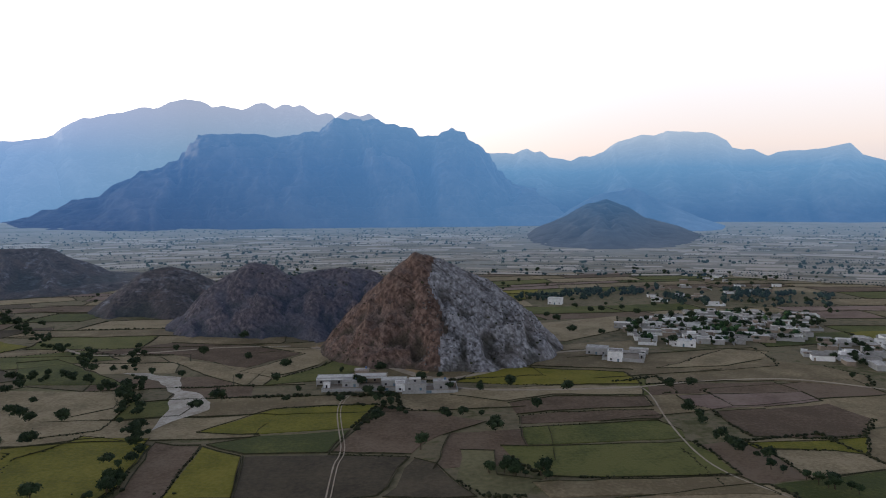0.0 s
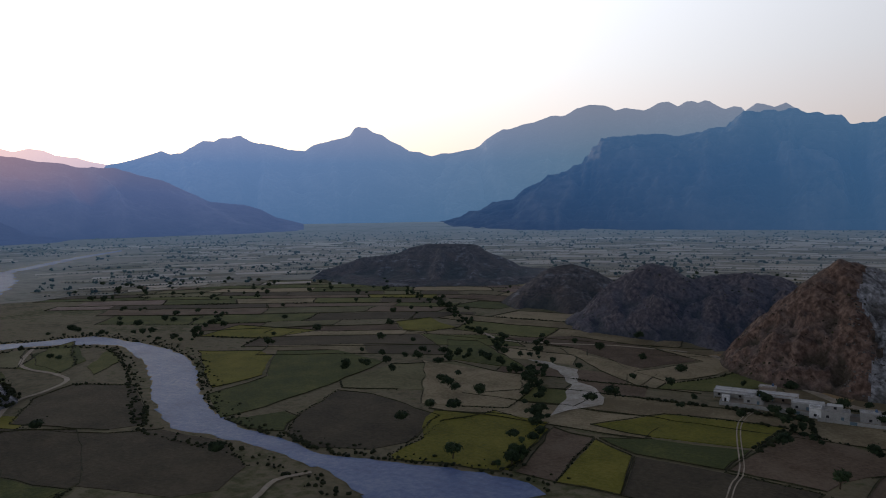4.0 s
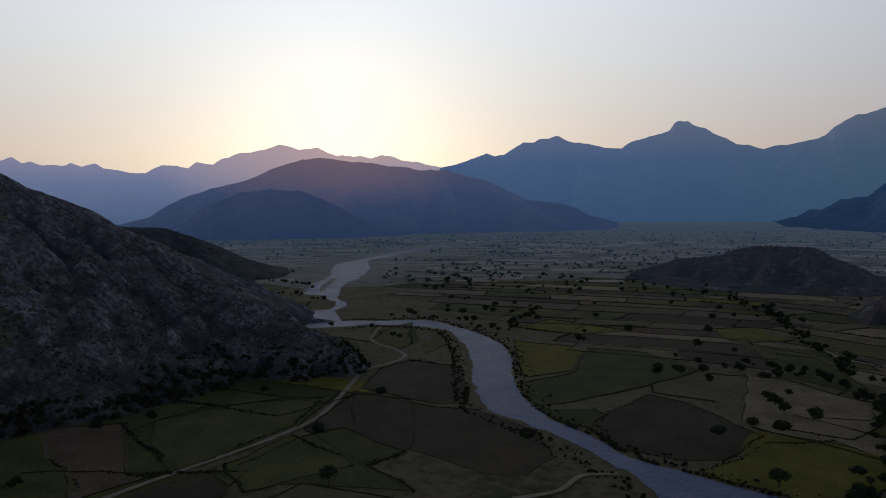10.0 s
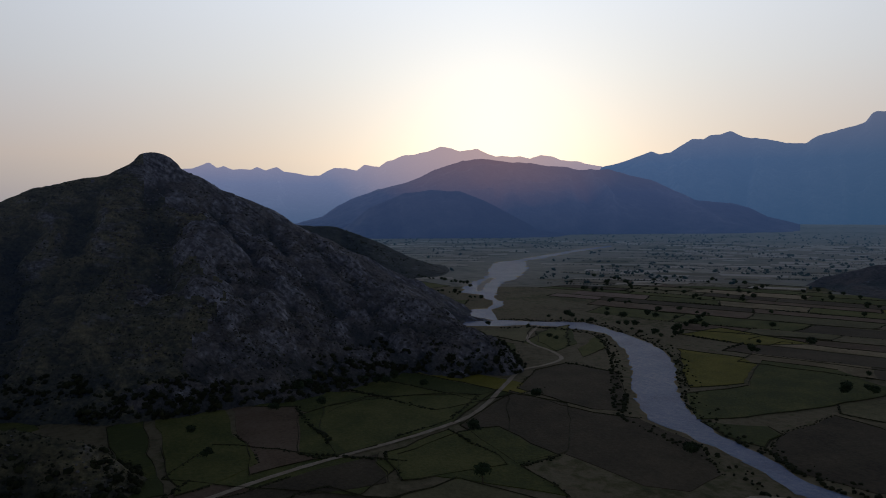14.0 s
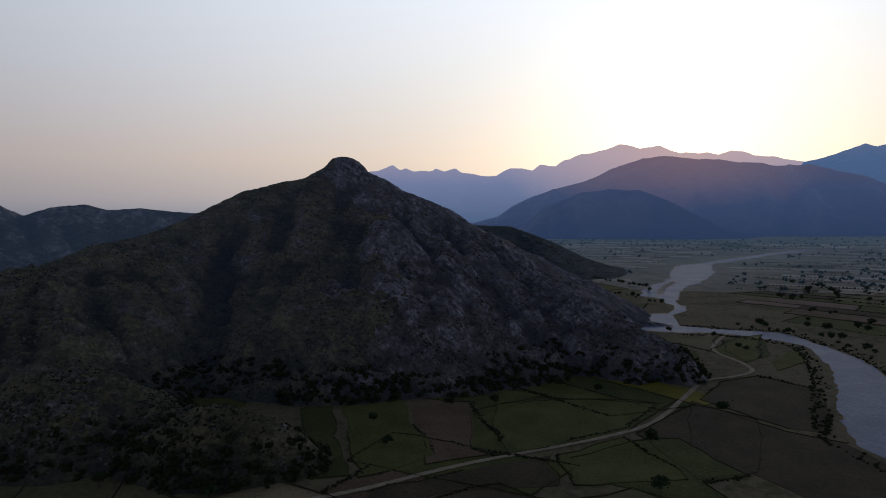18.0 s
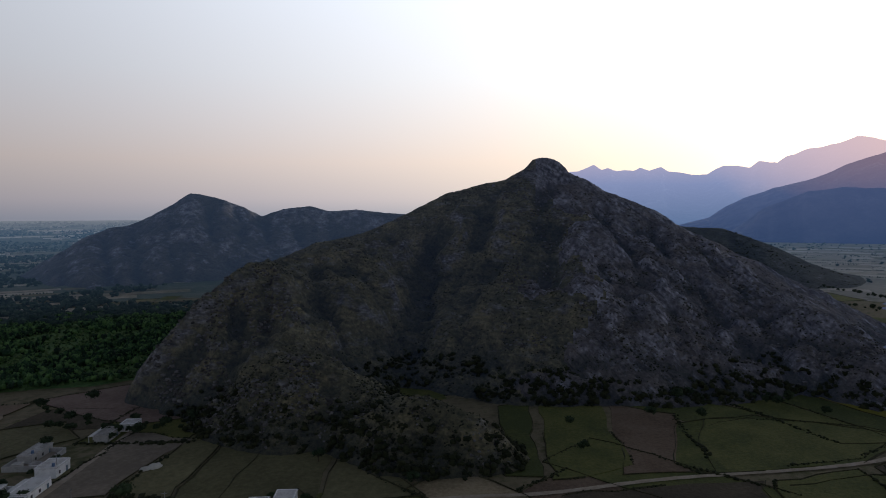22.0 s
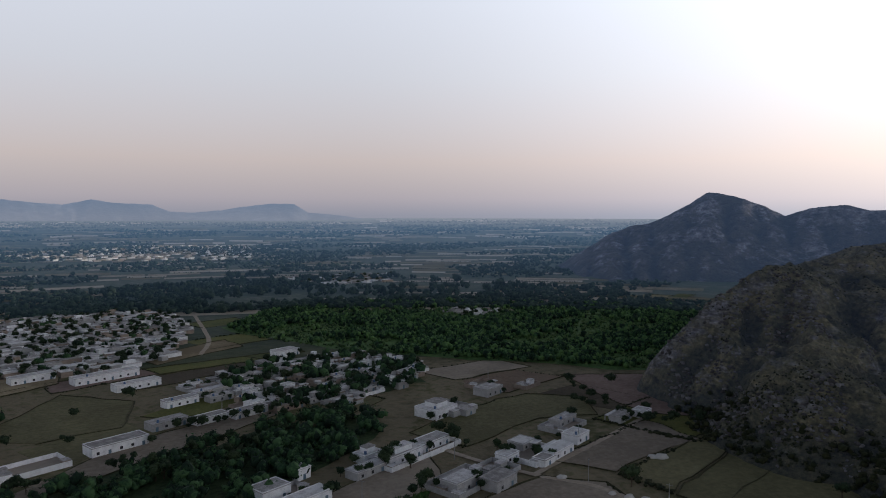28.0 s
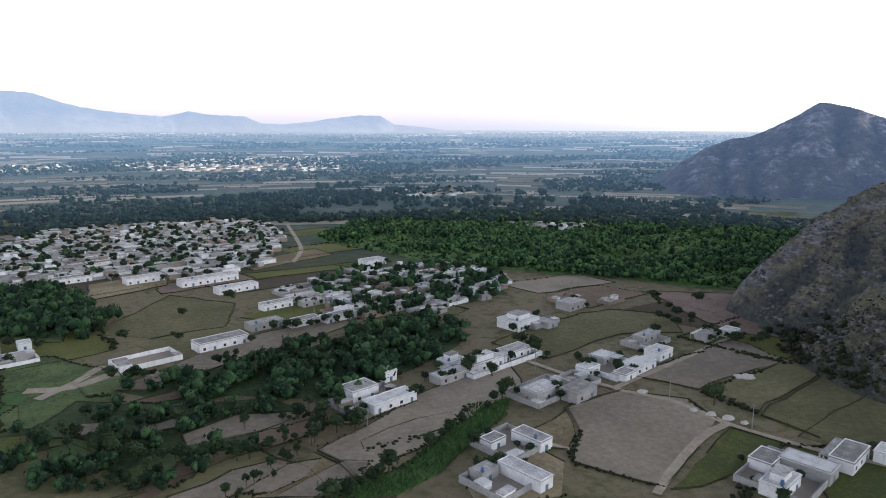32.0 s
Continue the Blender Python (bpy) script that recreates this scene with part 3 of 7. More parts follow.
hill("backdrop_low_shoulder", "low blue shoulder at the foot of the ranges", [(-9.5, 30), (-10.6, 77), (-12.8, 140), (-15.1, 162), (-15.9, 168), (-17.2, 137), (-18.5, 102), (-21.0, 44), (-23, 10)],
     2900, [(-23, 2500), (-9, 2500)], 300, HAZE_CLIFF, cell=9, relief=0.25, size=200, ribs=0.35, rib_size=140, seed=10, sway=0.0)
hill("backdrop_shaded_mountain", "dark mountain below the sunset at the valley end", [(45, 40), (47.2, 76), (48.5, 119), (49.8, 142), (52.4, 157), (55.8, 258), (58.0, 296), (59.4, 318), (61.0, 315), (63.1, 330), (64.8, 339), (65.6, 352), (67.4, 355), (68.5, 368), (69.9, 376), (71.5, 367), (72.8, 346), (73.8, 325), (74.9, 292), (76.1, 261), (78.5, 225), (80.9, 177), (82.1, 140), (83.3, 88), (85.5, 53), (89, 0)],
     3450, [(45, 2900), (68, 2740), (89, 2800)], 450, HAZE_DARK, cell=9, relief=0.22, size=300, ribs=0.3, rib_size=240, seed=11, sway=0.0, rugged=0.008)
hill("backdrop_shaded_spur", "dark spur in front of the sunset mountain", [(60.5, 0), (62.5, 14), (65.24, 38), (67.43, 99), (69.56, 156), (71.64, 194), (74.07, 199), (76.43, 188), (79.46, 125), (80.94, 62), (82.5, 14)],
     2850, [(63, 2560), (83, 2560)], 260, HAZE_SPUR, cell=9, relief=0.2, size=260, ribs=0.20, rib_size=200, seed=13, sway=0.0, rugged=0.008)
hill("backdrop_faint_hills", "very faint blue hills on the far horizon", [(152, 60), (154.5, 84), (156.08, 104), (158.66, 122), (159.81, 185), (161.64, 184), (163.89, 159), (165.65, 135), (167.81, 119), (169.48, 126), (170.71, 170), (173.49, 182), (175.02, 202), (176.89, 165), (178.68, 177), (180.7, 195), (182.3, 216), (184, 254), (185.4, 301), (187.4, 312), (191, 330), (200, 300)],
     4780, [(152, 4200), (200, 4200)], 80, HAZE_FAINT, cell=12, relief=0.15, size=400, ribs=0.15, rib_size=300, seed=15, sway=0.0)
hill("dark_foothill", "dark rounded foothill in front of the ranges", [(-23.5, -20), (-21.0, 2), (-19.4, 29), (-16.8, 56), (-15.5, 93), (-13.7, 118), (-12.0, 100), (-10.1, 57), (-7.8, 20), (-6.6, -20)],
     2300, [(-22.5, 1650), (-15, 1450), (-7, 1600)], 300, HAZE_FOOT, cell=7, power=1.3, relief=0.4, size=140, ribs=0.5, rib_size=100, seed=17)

def spurred(name, label, lines, span, reach, material, cell=2.2, fall=0.8, rough=9.0, size=55.0, crag=2.0, seed=1, split=None, blur=14, quiet=45.0, beds=0.0, flare=False, grain=11.0, dip=(0.0, 0.0), gullies=()):
    """A hill raised over its ridge lines (bearing, distance, height): every line sheds slopes, and gullies form between."""
    a0, a1 = span
    r0, r1 = reach
    na, nr = int(radians(a1 - a0) * (r0 + r1) / 2 / cell) + 2, int((r1 - r0) / cell) + 2
    az, r = np.meshgrid(np.linspace(a0, a1, na), np.linspace(r0, r1, nr), indexing="ij")
    x, y = polar(az, r)
    wx = x + 16 * (fbm(x / 48, y / 48, 3, seed + 70) - 0.5)
    wy = y + 16 * (fbm(x / 48, y / 48, 3, seed + 75) - 0.5)
    best, crest_gap = np.full(x.shape, -60.0), np.full(x.shape, 1e9)
    for k, line in enumerate(lines):
        slope = fall
        if isinstance(line[0], float):
            slope, line = line[0], line[1:]
        pts = [(*(float(q) for q in polar(a, d)), h) for a, d, h in line]
        for (px, py, pz), (qx, qy, qz) in zip(pts, pts[1:]):
            ux, uy = (x, y) if k == 0 else (wx, wy)
            dx, dy = qx - px, qy - py
            t = np.clip(((ux - px) * dx + (uy - py) * dy) / (dx * dx + dy * dy), 0, 1)
            gap = np.hypot(ux - px - t * dx, uy - py - t * dy)
            best = np.maximum(best, pz + (qz - pz) * t - slope * gap * (np.maximum(0.55, 1.25 - gap / (quiet * 3)) if flare else np.minimum(1, 0.55 + gap / 90)))
            if k == 0:
                crest_gap = np.minimum(crest_gap, gap)
    calm = np.clip(crest_gap / quiet, 0.12, 1) * np.clip((best + 4) / 22, 0, 1)
    z = best + rough * 2 * (fbm(x / size, y / size, 5, seed, 0.55, True) - 0.62) * calm
    z = z + crag * 2 * (fbm(x / grain, y / grain, 4, seed + 21, 0.6, True) - 0.6) * (0.25 + 0.75 * calm)
    for deep, wide, *line in gullies:
        pts = [tuple(float(q) for q in polar(a, d)) for a, d in line]
        gap = np.full(x.shape, 1e9)
        for (px, py), (qx, qy) in zip(pts, pts[1:]):
            t = np.clip(((wx - px) * (qx - px) + (wy - py) * (qy - py)) / ((qx - px) ** 2 + (qy - py) ** 2), 0, 1)
            gap = np.minimum(gap, np.hypot(wx - px - t * (qx - px), wy - py - t * (qy - py)))
        z = z - deep * np.exp(-(gap / wide) ** 2) * np.clip(z / 10, 0, 1)
    if beds:
        for thick_bed, share in ((beds, 0.34), (beds * 3.1, 0.24)):
            f = (z + dip[0] * x + dip[1] * y) / thick_bed + 1.3 * fbm(x / 90, y / 90, 3, seed + 44)
            f = f - np.floor(f)
            z = z + thick_bed * share * (np.clip(f * 2.2 - 0.6, 0, 1) - f) * np.clip((fbm(x / 34, y / 34, 3, seed + 33) - 0.47) * 5, 0, 1) * np.clip(z / 12, 0, 1) * (0.2 + 0.8 * np.clip(crest_gap / quiet, 0, 1))
    z = np.maximum(z, -5)
    soft = z
    for axis in (0, 1):
        pad = np.concatenate([np.repeat(soft.take([0], axis), blur, axis), soft, np.repeat(soft.take([-1], axis), blur, axis)], axis)
        c = np.cumsum(np.concatenate([0 * pad.take([0], axis), pad], axis), axis)
        n = pad.shape[axis] - 2 * blur
        soft = (c.take(range(2 * blur + 1, 2 * blur + 1 + n), axis) - c.take(range(n), axis)) / (2 * blur + 1)
    thick = np.clip(0.42 + (soft - z) / (cell * 4.2) + 0.35 * np.clip(1 - z / 28, 0, 1), 0, 1)
    me = mesh_of(name, np.stack([x, y, z], -1).reshape(-1, 3), grid_faces(na, nr), [material, split[1]] if split else material, True)
    if split:
        side = az + split[2] * (fbm(x / 30, y / 30, 4, seed + 5) - 0.5)
        me.polygons.foreach_set("material_index", (side[:-1, :-1] < split[0]).astype(int).ravel().tolist())
    me.attributes.new("growth", "FLOAT", "POINT").data.foreach_set("value", thick.ravel().astype(np.float32))
    for f in range(0, na - 1, 6):
        high = np.nonzero(z[f] > 0.5)[0]
        if len(high):
            FOOTPRINTS.append((az[f, 0], az[min(f + 6, na - 1), 0] + 0.01, [(az[f, 0], r[f, high[0]])], r[f, high[-1]], [(az[f, 0], 50)]))
    return tagged(new(name, me), label, "hill", kind="structure")


def ribbed(crest, at, ribs, slope=0.8):
    """Ridge lines of a hill: its crest, and spurs (bearing, height, bearing of the toe, distance of the toe)."""
    return [[(a, at, h) for a, h in crest]] + [[slope, (a, at - 2, h - 1), (a * 0.6 + b * 0.4, at - (at - f) * 0.4, h * 0.58), (b, f, 0)] for a, h, b, f in ribs]


# ---- near hills ----
RIDGE_CREST = [(103.67, 110), (108.46, 104), (112.32, 115), (114.74, 112), (116.18, 122), (118.58, 115), (120.16, 102), (121.65, 121), (123.74, 138), (125.57, 146), (127.0, 124), (128.4, 105), (130.07, 88), (131.5, 82), (132.8, 70), (134.38, 36), (136.85, -8)]
RIDGE_SPURS = [(105.5, 108, 106.5, 1240), (108.8, 104, 109.2, 1225), (112.3, 115, 112.8, 1215), (116.2, 122, 115.6, 1200), (118.2, 116, 119.0, 1175), (121.7, 121, 121.0, 1150), (123.4, 135, 123.6, 1120), (125.5, 146, 126.0, 1095), (127.2, 122, 128.5, 1080), (130.6, 86, 130.6, 1066), (132.6, 72, 133.0, 1058), (134.2, 38, 135.2, 1120)]
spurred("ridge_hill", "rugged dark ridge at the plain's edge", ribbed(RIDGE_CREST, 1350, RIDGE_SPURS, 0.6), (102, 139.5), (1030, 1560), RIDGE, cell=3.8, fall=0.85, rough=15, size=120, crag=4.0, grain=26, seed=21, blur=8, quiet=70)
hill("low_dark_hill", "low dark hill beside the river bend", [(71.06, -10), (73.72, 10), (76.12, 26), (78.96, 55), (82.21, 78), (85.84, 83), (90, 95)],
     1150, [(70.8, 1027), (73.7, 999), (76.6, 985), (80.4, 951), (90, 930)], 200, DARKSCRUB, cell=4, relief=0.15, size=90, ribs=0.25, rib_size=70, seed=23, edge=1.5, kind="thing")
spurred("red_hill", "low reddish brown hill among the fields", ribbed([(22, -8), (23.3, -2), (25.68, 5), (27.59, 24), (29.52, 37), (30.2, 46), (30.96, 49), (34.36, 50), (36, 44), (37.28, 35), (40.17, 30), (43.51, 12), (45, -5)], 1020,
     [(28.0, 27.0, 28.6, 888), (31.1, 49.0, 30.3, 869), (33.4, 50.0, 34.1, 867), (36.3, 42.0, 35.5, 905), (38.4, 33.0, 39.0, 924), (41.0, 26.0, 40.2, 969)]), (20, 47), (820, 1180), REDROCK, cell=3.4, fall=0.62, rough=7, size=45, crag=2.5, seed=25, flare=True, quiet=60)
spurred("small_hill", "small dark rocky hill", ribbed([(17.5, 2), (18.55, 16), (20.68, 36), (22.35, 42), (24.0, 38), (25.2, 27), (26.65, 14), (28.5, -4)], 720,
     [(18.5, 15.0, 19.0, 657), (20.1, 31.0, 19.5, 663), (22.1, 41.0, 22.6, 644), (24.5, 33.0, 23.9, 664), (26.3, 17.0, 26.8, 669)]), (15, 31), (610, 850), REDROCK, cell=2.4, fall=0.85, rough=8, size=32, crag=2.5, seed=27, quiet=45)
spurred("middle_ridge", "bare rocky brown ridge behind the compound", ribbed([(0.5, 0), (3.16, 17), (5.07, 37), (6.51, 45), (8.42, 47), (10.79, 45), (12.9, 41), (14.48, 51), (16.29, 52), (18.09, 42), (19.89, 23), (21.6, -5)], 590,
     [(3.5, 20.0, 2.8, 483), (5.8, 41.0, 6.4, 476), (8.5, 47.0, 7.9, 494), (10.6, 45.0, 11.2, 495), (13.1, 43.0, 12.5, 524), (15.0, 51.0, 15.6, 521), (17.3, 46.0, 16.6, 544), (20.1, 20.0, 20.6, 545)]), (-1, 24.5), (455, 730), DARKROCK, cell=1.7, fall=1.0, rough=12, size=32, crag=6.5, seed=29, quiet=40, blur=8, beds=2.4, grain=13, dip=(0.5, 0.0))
spurred("pyramid_hill", "steep pyramid hill of bare grey and brown rock", [
    [(-10.2, 466, -2), (-9.7, 470, 0), (-7.06, 470, 22), (-5.13, 470, 38), (-3.19, 470, 50), (-0.77, 470, 58), (1.17, 470, 65), (2.38, 470, 67), (4.1, 470, 54), (5.57, 470, 42), (9, 470, 7), (10.3, 470, -4)],
    [(2.2, 468, 66), (1.2, 445, 47), (0.5, 420, 23), (0.1, 396, 1)], [(-0.8, 468, 57), (-1.8, 440, 37), (-2.6, 414, 14), (-3.0, 402, 1)], [(-3.2, 468, 49), (-4.2, 445, 33), (-5.4, 424, 12), (-5.8, 412, 0)],
    [(-5.1, 468, 37), (-6.6, 450, 22), (-7.8, 434, 4)], [(3.6, 468, 57), (4.0, 445, 38), (4.0, 425, 15), (3.9, 411, 0)], [(5.5, 468, 42), (6.0, 452, 25), (6.4, 436, 3)]],
    (-12, 13), (372, 560), ROCK, cell=1.4, fall=1.0, rough=11, size=30, crag=7.5, grain=14, seed=31, split=(0.9, GREYROCK, 5.0), blur=8, quiet=25, beds=2.6, dip=(0.8, 0.0),
    gullies=[(5, 5, (3.2, 455), (2.9, 430), (2.4, 405)), (4, 5, (-1.5, 455), (-3.4, 425), (-4.2, 408))])
KNOB = [(65.5, -6), (67.95, -1), (70.86, 4), (74.74, 16), (79.02, 36), (80.38, 55), (82.6, 73), (85.68, 91), (87.69, 105), (89.76, 115), (92.13, 125), (94.2, 133), (96.5, 137), (98.9, 135), (101.68, 129), (104.58, 121), (107.01, 109), (110.88, 88), (115.72, 76), (120.5, 55), (124, 20)]
KNOB_RIBS = [(84.0, 80, 79.6, 405), (87.4, 102, 83.4, 418), (91.0, 120, 87.6, 425), (94.9, 140, 92.2, 405), (98.3, 144, 100.6, 420), (103, 124, 105.0, 432)]
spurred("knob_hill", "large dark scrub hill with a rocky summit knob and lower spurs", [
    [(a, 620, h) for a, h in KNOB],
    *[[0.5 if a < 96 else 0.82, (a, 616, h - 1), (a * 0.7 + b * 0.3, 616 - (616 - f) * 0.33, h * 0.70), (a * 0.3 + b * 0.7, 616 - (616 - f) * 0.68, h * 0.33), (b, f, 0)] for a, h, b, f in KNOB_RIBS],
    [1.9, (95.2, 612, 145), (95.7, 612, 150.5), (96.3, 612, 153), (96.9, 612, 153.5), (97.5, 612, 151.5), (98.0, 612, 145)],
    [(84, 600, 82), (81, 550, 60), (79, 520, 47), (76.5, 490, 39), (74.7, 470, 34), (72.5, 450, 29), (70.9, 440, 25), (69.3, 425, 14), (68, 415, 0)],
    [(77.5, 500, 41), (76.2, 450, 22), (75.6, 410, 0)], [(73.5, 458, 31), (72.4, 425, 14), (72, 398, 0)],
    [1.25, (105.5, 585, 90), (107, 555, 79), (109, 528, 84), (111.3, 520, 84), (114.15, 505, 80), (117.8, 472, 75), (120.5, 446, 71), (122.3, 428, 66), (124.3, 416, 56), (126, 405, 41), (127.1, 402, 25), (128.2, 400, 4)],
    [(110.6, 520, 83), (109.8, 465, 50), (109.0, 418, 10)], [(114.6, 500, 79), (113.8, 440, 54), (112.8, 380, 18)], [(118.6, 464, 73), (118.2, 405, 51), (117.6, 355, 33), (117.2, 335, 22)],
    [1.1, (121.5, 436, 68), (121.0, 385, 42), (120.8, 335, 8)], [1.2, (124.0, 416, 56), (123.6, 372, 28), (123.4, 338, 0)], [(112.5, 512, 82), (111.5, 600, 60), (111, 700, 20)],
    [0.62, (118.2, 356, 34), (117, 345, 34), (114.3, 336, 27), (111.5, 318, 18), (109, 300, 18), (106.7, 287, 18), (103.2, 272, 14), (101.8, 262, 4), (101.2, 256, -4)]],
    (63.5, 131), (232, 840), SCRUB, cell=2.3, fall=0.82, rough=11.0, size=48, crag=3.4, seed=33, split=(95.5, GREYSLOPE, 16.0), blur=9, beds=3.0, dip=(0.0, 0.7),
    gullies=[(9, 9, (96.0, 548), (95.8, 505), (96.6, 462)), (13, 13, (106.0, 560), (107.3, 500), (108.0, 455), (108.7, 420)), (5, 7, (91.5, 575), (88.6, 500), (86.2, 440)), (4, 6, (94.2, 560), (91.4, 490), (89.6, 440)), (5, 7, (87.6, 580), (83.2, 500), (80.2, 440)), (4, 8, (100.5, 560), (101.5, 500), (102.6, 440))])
# ---- materials of the fields and plants ----
PLOUGH = mat("ploughed_earth", [(0.085, 0.058, 0.037), (0.13, 0.09, 0.06), (0.165, 0.12, 0.083)], scale=0.05, fine=12, bump=0.5, per_object=0.16, spread=0.115)
STUBBLE = mat("dry_stubble", [(0.14, 0.108, 0.06), (0.215, 0.17, 0.10), (0.30, 0.24, 0.15)], scale=0.05, fine=12, bump=0.4, per_object=0.2, spread=0.115)
CROP = mat("olive_crop", [(0.0483, 0.0623, 0.015), (0.0805, 0.0915, 0.0215), (0.123, 0.123, 0.0343)], scale=0.05, fine=12, bump=0.5, per_object=0.2, spread=0.115)
MUSTARD = mat("yellow_green_crop", [(0.104, 0.104, 0.0096), (0.152, 0.14, 0.0128), (0.2, 0.172, 0.0224)], scale=0.05, fine=12, bump=0.5, per_object=0.12, spread=0.115)
FALLOW = mat("dusty_fallow", [(0.16, 0.132, 0.10), (0.225, 0.187, 0.142), (0.29, 0.243, 0.187)], scale=0.03, fine=14, bump=0.4, per_object=0.16, spread=0.13)
# A darker tone of ploughed earth for some of the fields.
DARKSOIL = mat("dark_ploughed_soil", [(0.042, 0.034, 0.022), (0.068, 0.054, 0.034), (0.098, 0.078, 0.05)], scale=0.04, fine=13, bump=0.4, per_object=0.1, spread=0.13)
WEEDY = mat("weedy_stubble", [(0.085, 0.08, 0.037), (0.13, 0.12, 0.058), (0.185, 0.165, 0.085)], scale=0.03, fine=14, bump=0.4, per_object=0.14, spread=0.13)
GRASS = mat("green_maize", [(0.03, 0.07, 0.02), (0.05, 0.11, 0.03), (0.08, 0.13, 0.04)], scale=0.15, fine=8, bump=0.6, per_object=0.1)
REDSOIL = mat("reddish_ploughland", [(0.14, 0.0969, 0.078), (0.194, 0.137, 0.114), (0.227, 0.171, 0.144)], scale=0.05, fine=10, bump=0.4, per_object=0.1, spread=0.115)
FARFIELD = mat("far_fields", [(0.114, 0.101, 0.0528), (0.194, 0.163, 0.114), (0.282, 0.238, 0.176), (0.352, 0.304, 0.238)], scale=0.02, fine=8, bump=0.0, per_island=0.5)
# Far fields and leaves emit their own distance haze.
add_haze_glow(FARFIELD, 800, 4900, HAZE_GLOW)
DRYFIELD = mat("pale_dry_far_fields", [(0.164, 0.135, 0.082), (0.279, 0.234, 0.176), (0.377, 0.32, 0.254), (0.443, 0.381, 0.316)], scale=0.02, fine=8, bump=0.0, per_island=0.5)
add_haze_glow(DRYFIELD, 800, 4900, HAZE_GLOW)
HEDGE = mat("hedge_leaves", [(0.0108, 0.0156, 0.0072), (0.021, 0.027, 0.0108), (0.033, 0.036, 0.015)], scale=0.5, fine=5, bump=0.5, per_island=0.3)
LEAF = mat("tree_leaves", [(0.013, 0.026, 0.013), (0.027, 0.046, 0.02), (0.045, 0.068, 0.03)], scale=0.5, fine=5, bump=0.5, per_object=0.3, coords="Object")
WOODLEAF = mat("woodland_leaves", [(0.007, 0.018, 0.01), (0.013, 0.032, 0.016), (0.024, 0.06, 0.025), (0.055, 0.11, 0.042)], scale=0.2, fine=6, bump=0.5, per_island=0.45)
FARLEAF = mat("far_leaves", [(0.01, 0.022, 0.017), (0.02, 0.038, 0.026), (0.035, 0.055, 0.035)], scale=0.1, fine=5, bump=0, per_island=0.4)
add_haze_glow(FARLEAF, 650, 4900, HAZE_GLOW)
BARK = mat("bark", [(0.06, 0.045, 0.03), (0.11, 0.085, 0.06)], scale=2, fine=5, coords="Object")
FORESTLEAF = mat("forest_leaves", [(0.0069, 0.0207, 0.0115), (0.0161, 0.0437, 0.0207), (0.0483, 0.109, 0.0414), (0.101, 0.19, 0.0598)], scale=0.03, fine=9, bump=0.5, per_island=0.5)
BUSHY = mat("hill_shrubs", [(0.014, 0.018, 0.009), (0.028, 0.032, 0.015), (0.055, 0.055, 0.025)], scale=0.3, fine=5, bump=0.4, per_island=0.4)
MEADOW = mat("rough_meadow", [(0.045, 0.065, 0.025), (0.075, 0.115, 0.038), (0.11, 0.14, 0.055), (0.15, 0.15, 0.085)], scale=0.06, fine=10, bump=0.5, per_object=0.1, spread=0.13)
KINDS = {"weedy": (WEEDY, "olive stubble field overgrown with weeds"), "damp": (DARKSOIL, "dark ploughed field"), "fallow": (FALLOW, "bare dusty fallow field"), "plough": (PLOUGH, "bare brown ploughed field"), "stubble": (STUBBLE, "pale dry stubble field"), "crop": (CROP, "olive green crop field"),
         "meadow": (MEADOW, "light green rough meadow"), "mustard": (MUSTARD, "yellow-green crop field"), "grass": (GRASS, "bright green maize field"), "redsoil": (REDSOIL, "reddish brown ploughed field")}
rng = random.Random(7)
nrng = np.random.RandomState(7)


# ---- river and roads ----
def smooth_line(pts, step):
    """Points every step metres along a smooth line through the given ones."""
    p = [Vector((*q, 0)) for q in pts]
    p = [2 * p[0] - p[1], *p, 2 * p[-1] - p[-2]]
    out = []
    for a, b, c, d in zip(p, p[1:], p[2:], p[3:]):
        n = max(2, int((c - b).length / step))
        for k in range(n):
            t = k / n
            out.append(0.5 * (2 * b + (c - a) * t + (2 * a - 5 * b + 4 * c - d) * t * t + (3 * b - a - 3 * c + d) * t ** 3))
    return out + [p[-2]]


def ribbon(name, label, category, pts, width, z, material, ragged=0.15, step=4.0):
    """A strip of ground with worn edges along a line."""
    line = smooth_line(pts, step)
    vs, n = [], len(line)
    for i, q in enumerate(line):
        t = (line[min(i + 1, n - 1)] - line[max(i - 1, 0)]).normalized()
        side = Vector((-t.y, t.x, 0))
        for k in (-1, 0, 1):
            w = width / 2 * (1 + ragged * (rng.random() * 2 - 1)) * k
            vs.append((q.x + side.x * w, q.y + side.y * w, z + (0.05 if k == 0 else 0)))
    return tagged(new(name, mesh_of(name, vs, grid_faces(n, 3), material)), label, category, kind="structure")


def banks(name, label, left, right, z, material, step=6.0, ragged=2.0):
    """A sheet of water between two banks."""
    n = 90
    L = smooth_line(left, step)
    R = smooth_line(right, step)
    vs = []
    for i in range(n):
        a, b = L[int(i * (len(L) - 1) / (n - 1))], R[int(i * (len(R) - 1) / (n - 1))]
        d = (b - a).normalized()
        a, b = a + d * rng.uniform(-ragged, ragged), b + d * rng.uniform(-ragged, ragged)
        for k in range(7):
            q = a.lerp(b, k / 6)
            vs.append((q.x, q.y, z))
    return tagged(new(name, mesh_of(name, vs, grid_faces(n, 7), material)), label, "river", kind="structure")


RIV_L = [(-128, 166), (-150, 177), (-177, 185), (-198, 189), (-228, 191), (-247, 189), (-282, 189), (-315, 205), (-350, 226), (-364, 234), (-403, 256), (-452, 277), (-487, 286), (-516, 271), (-540, 250), (-547, 215)]
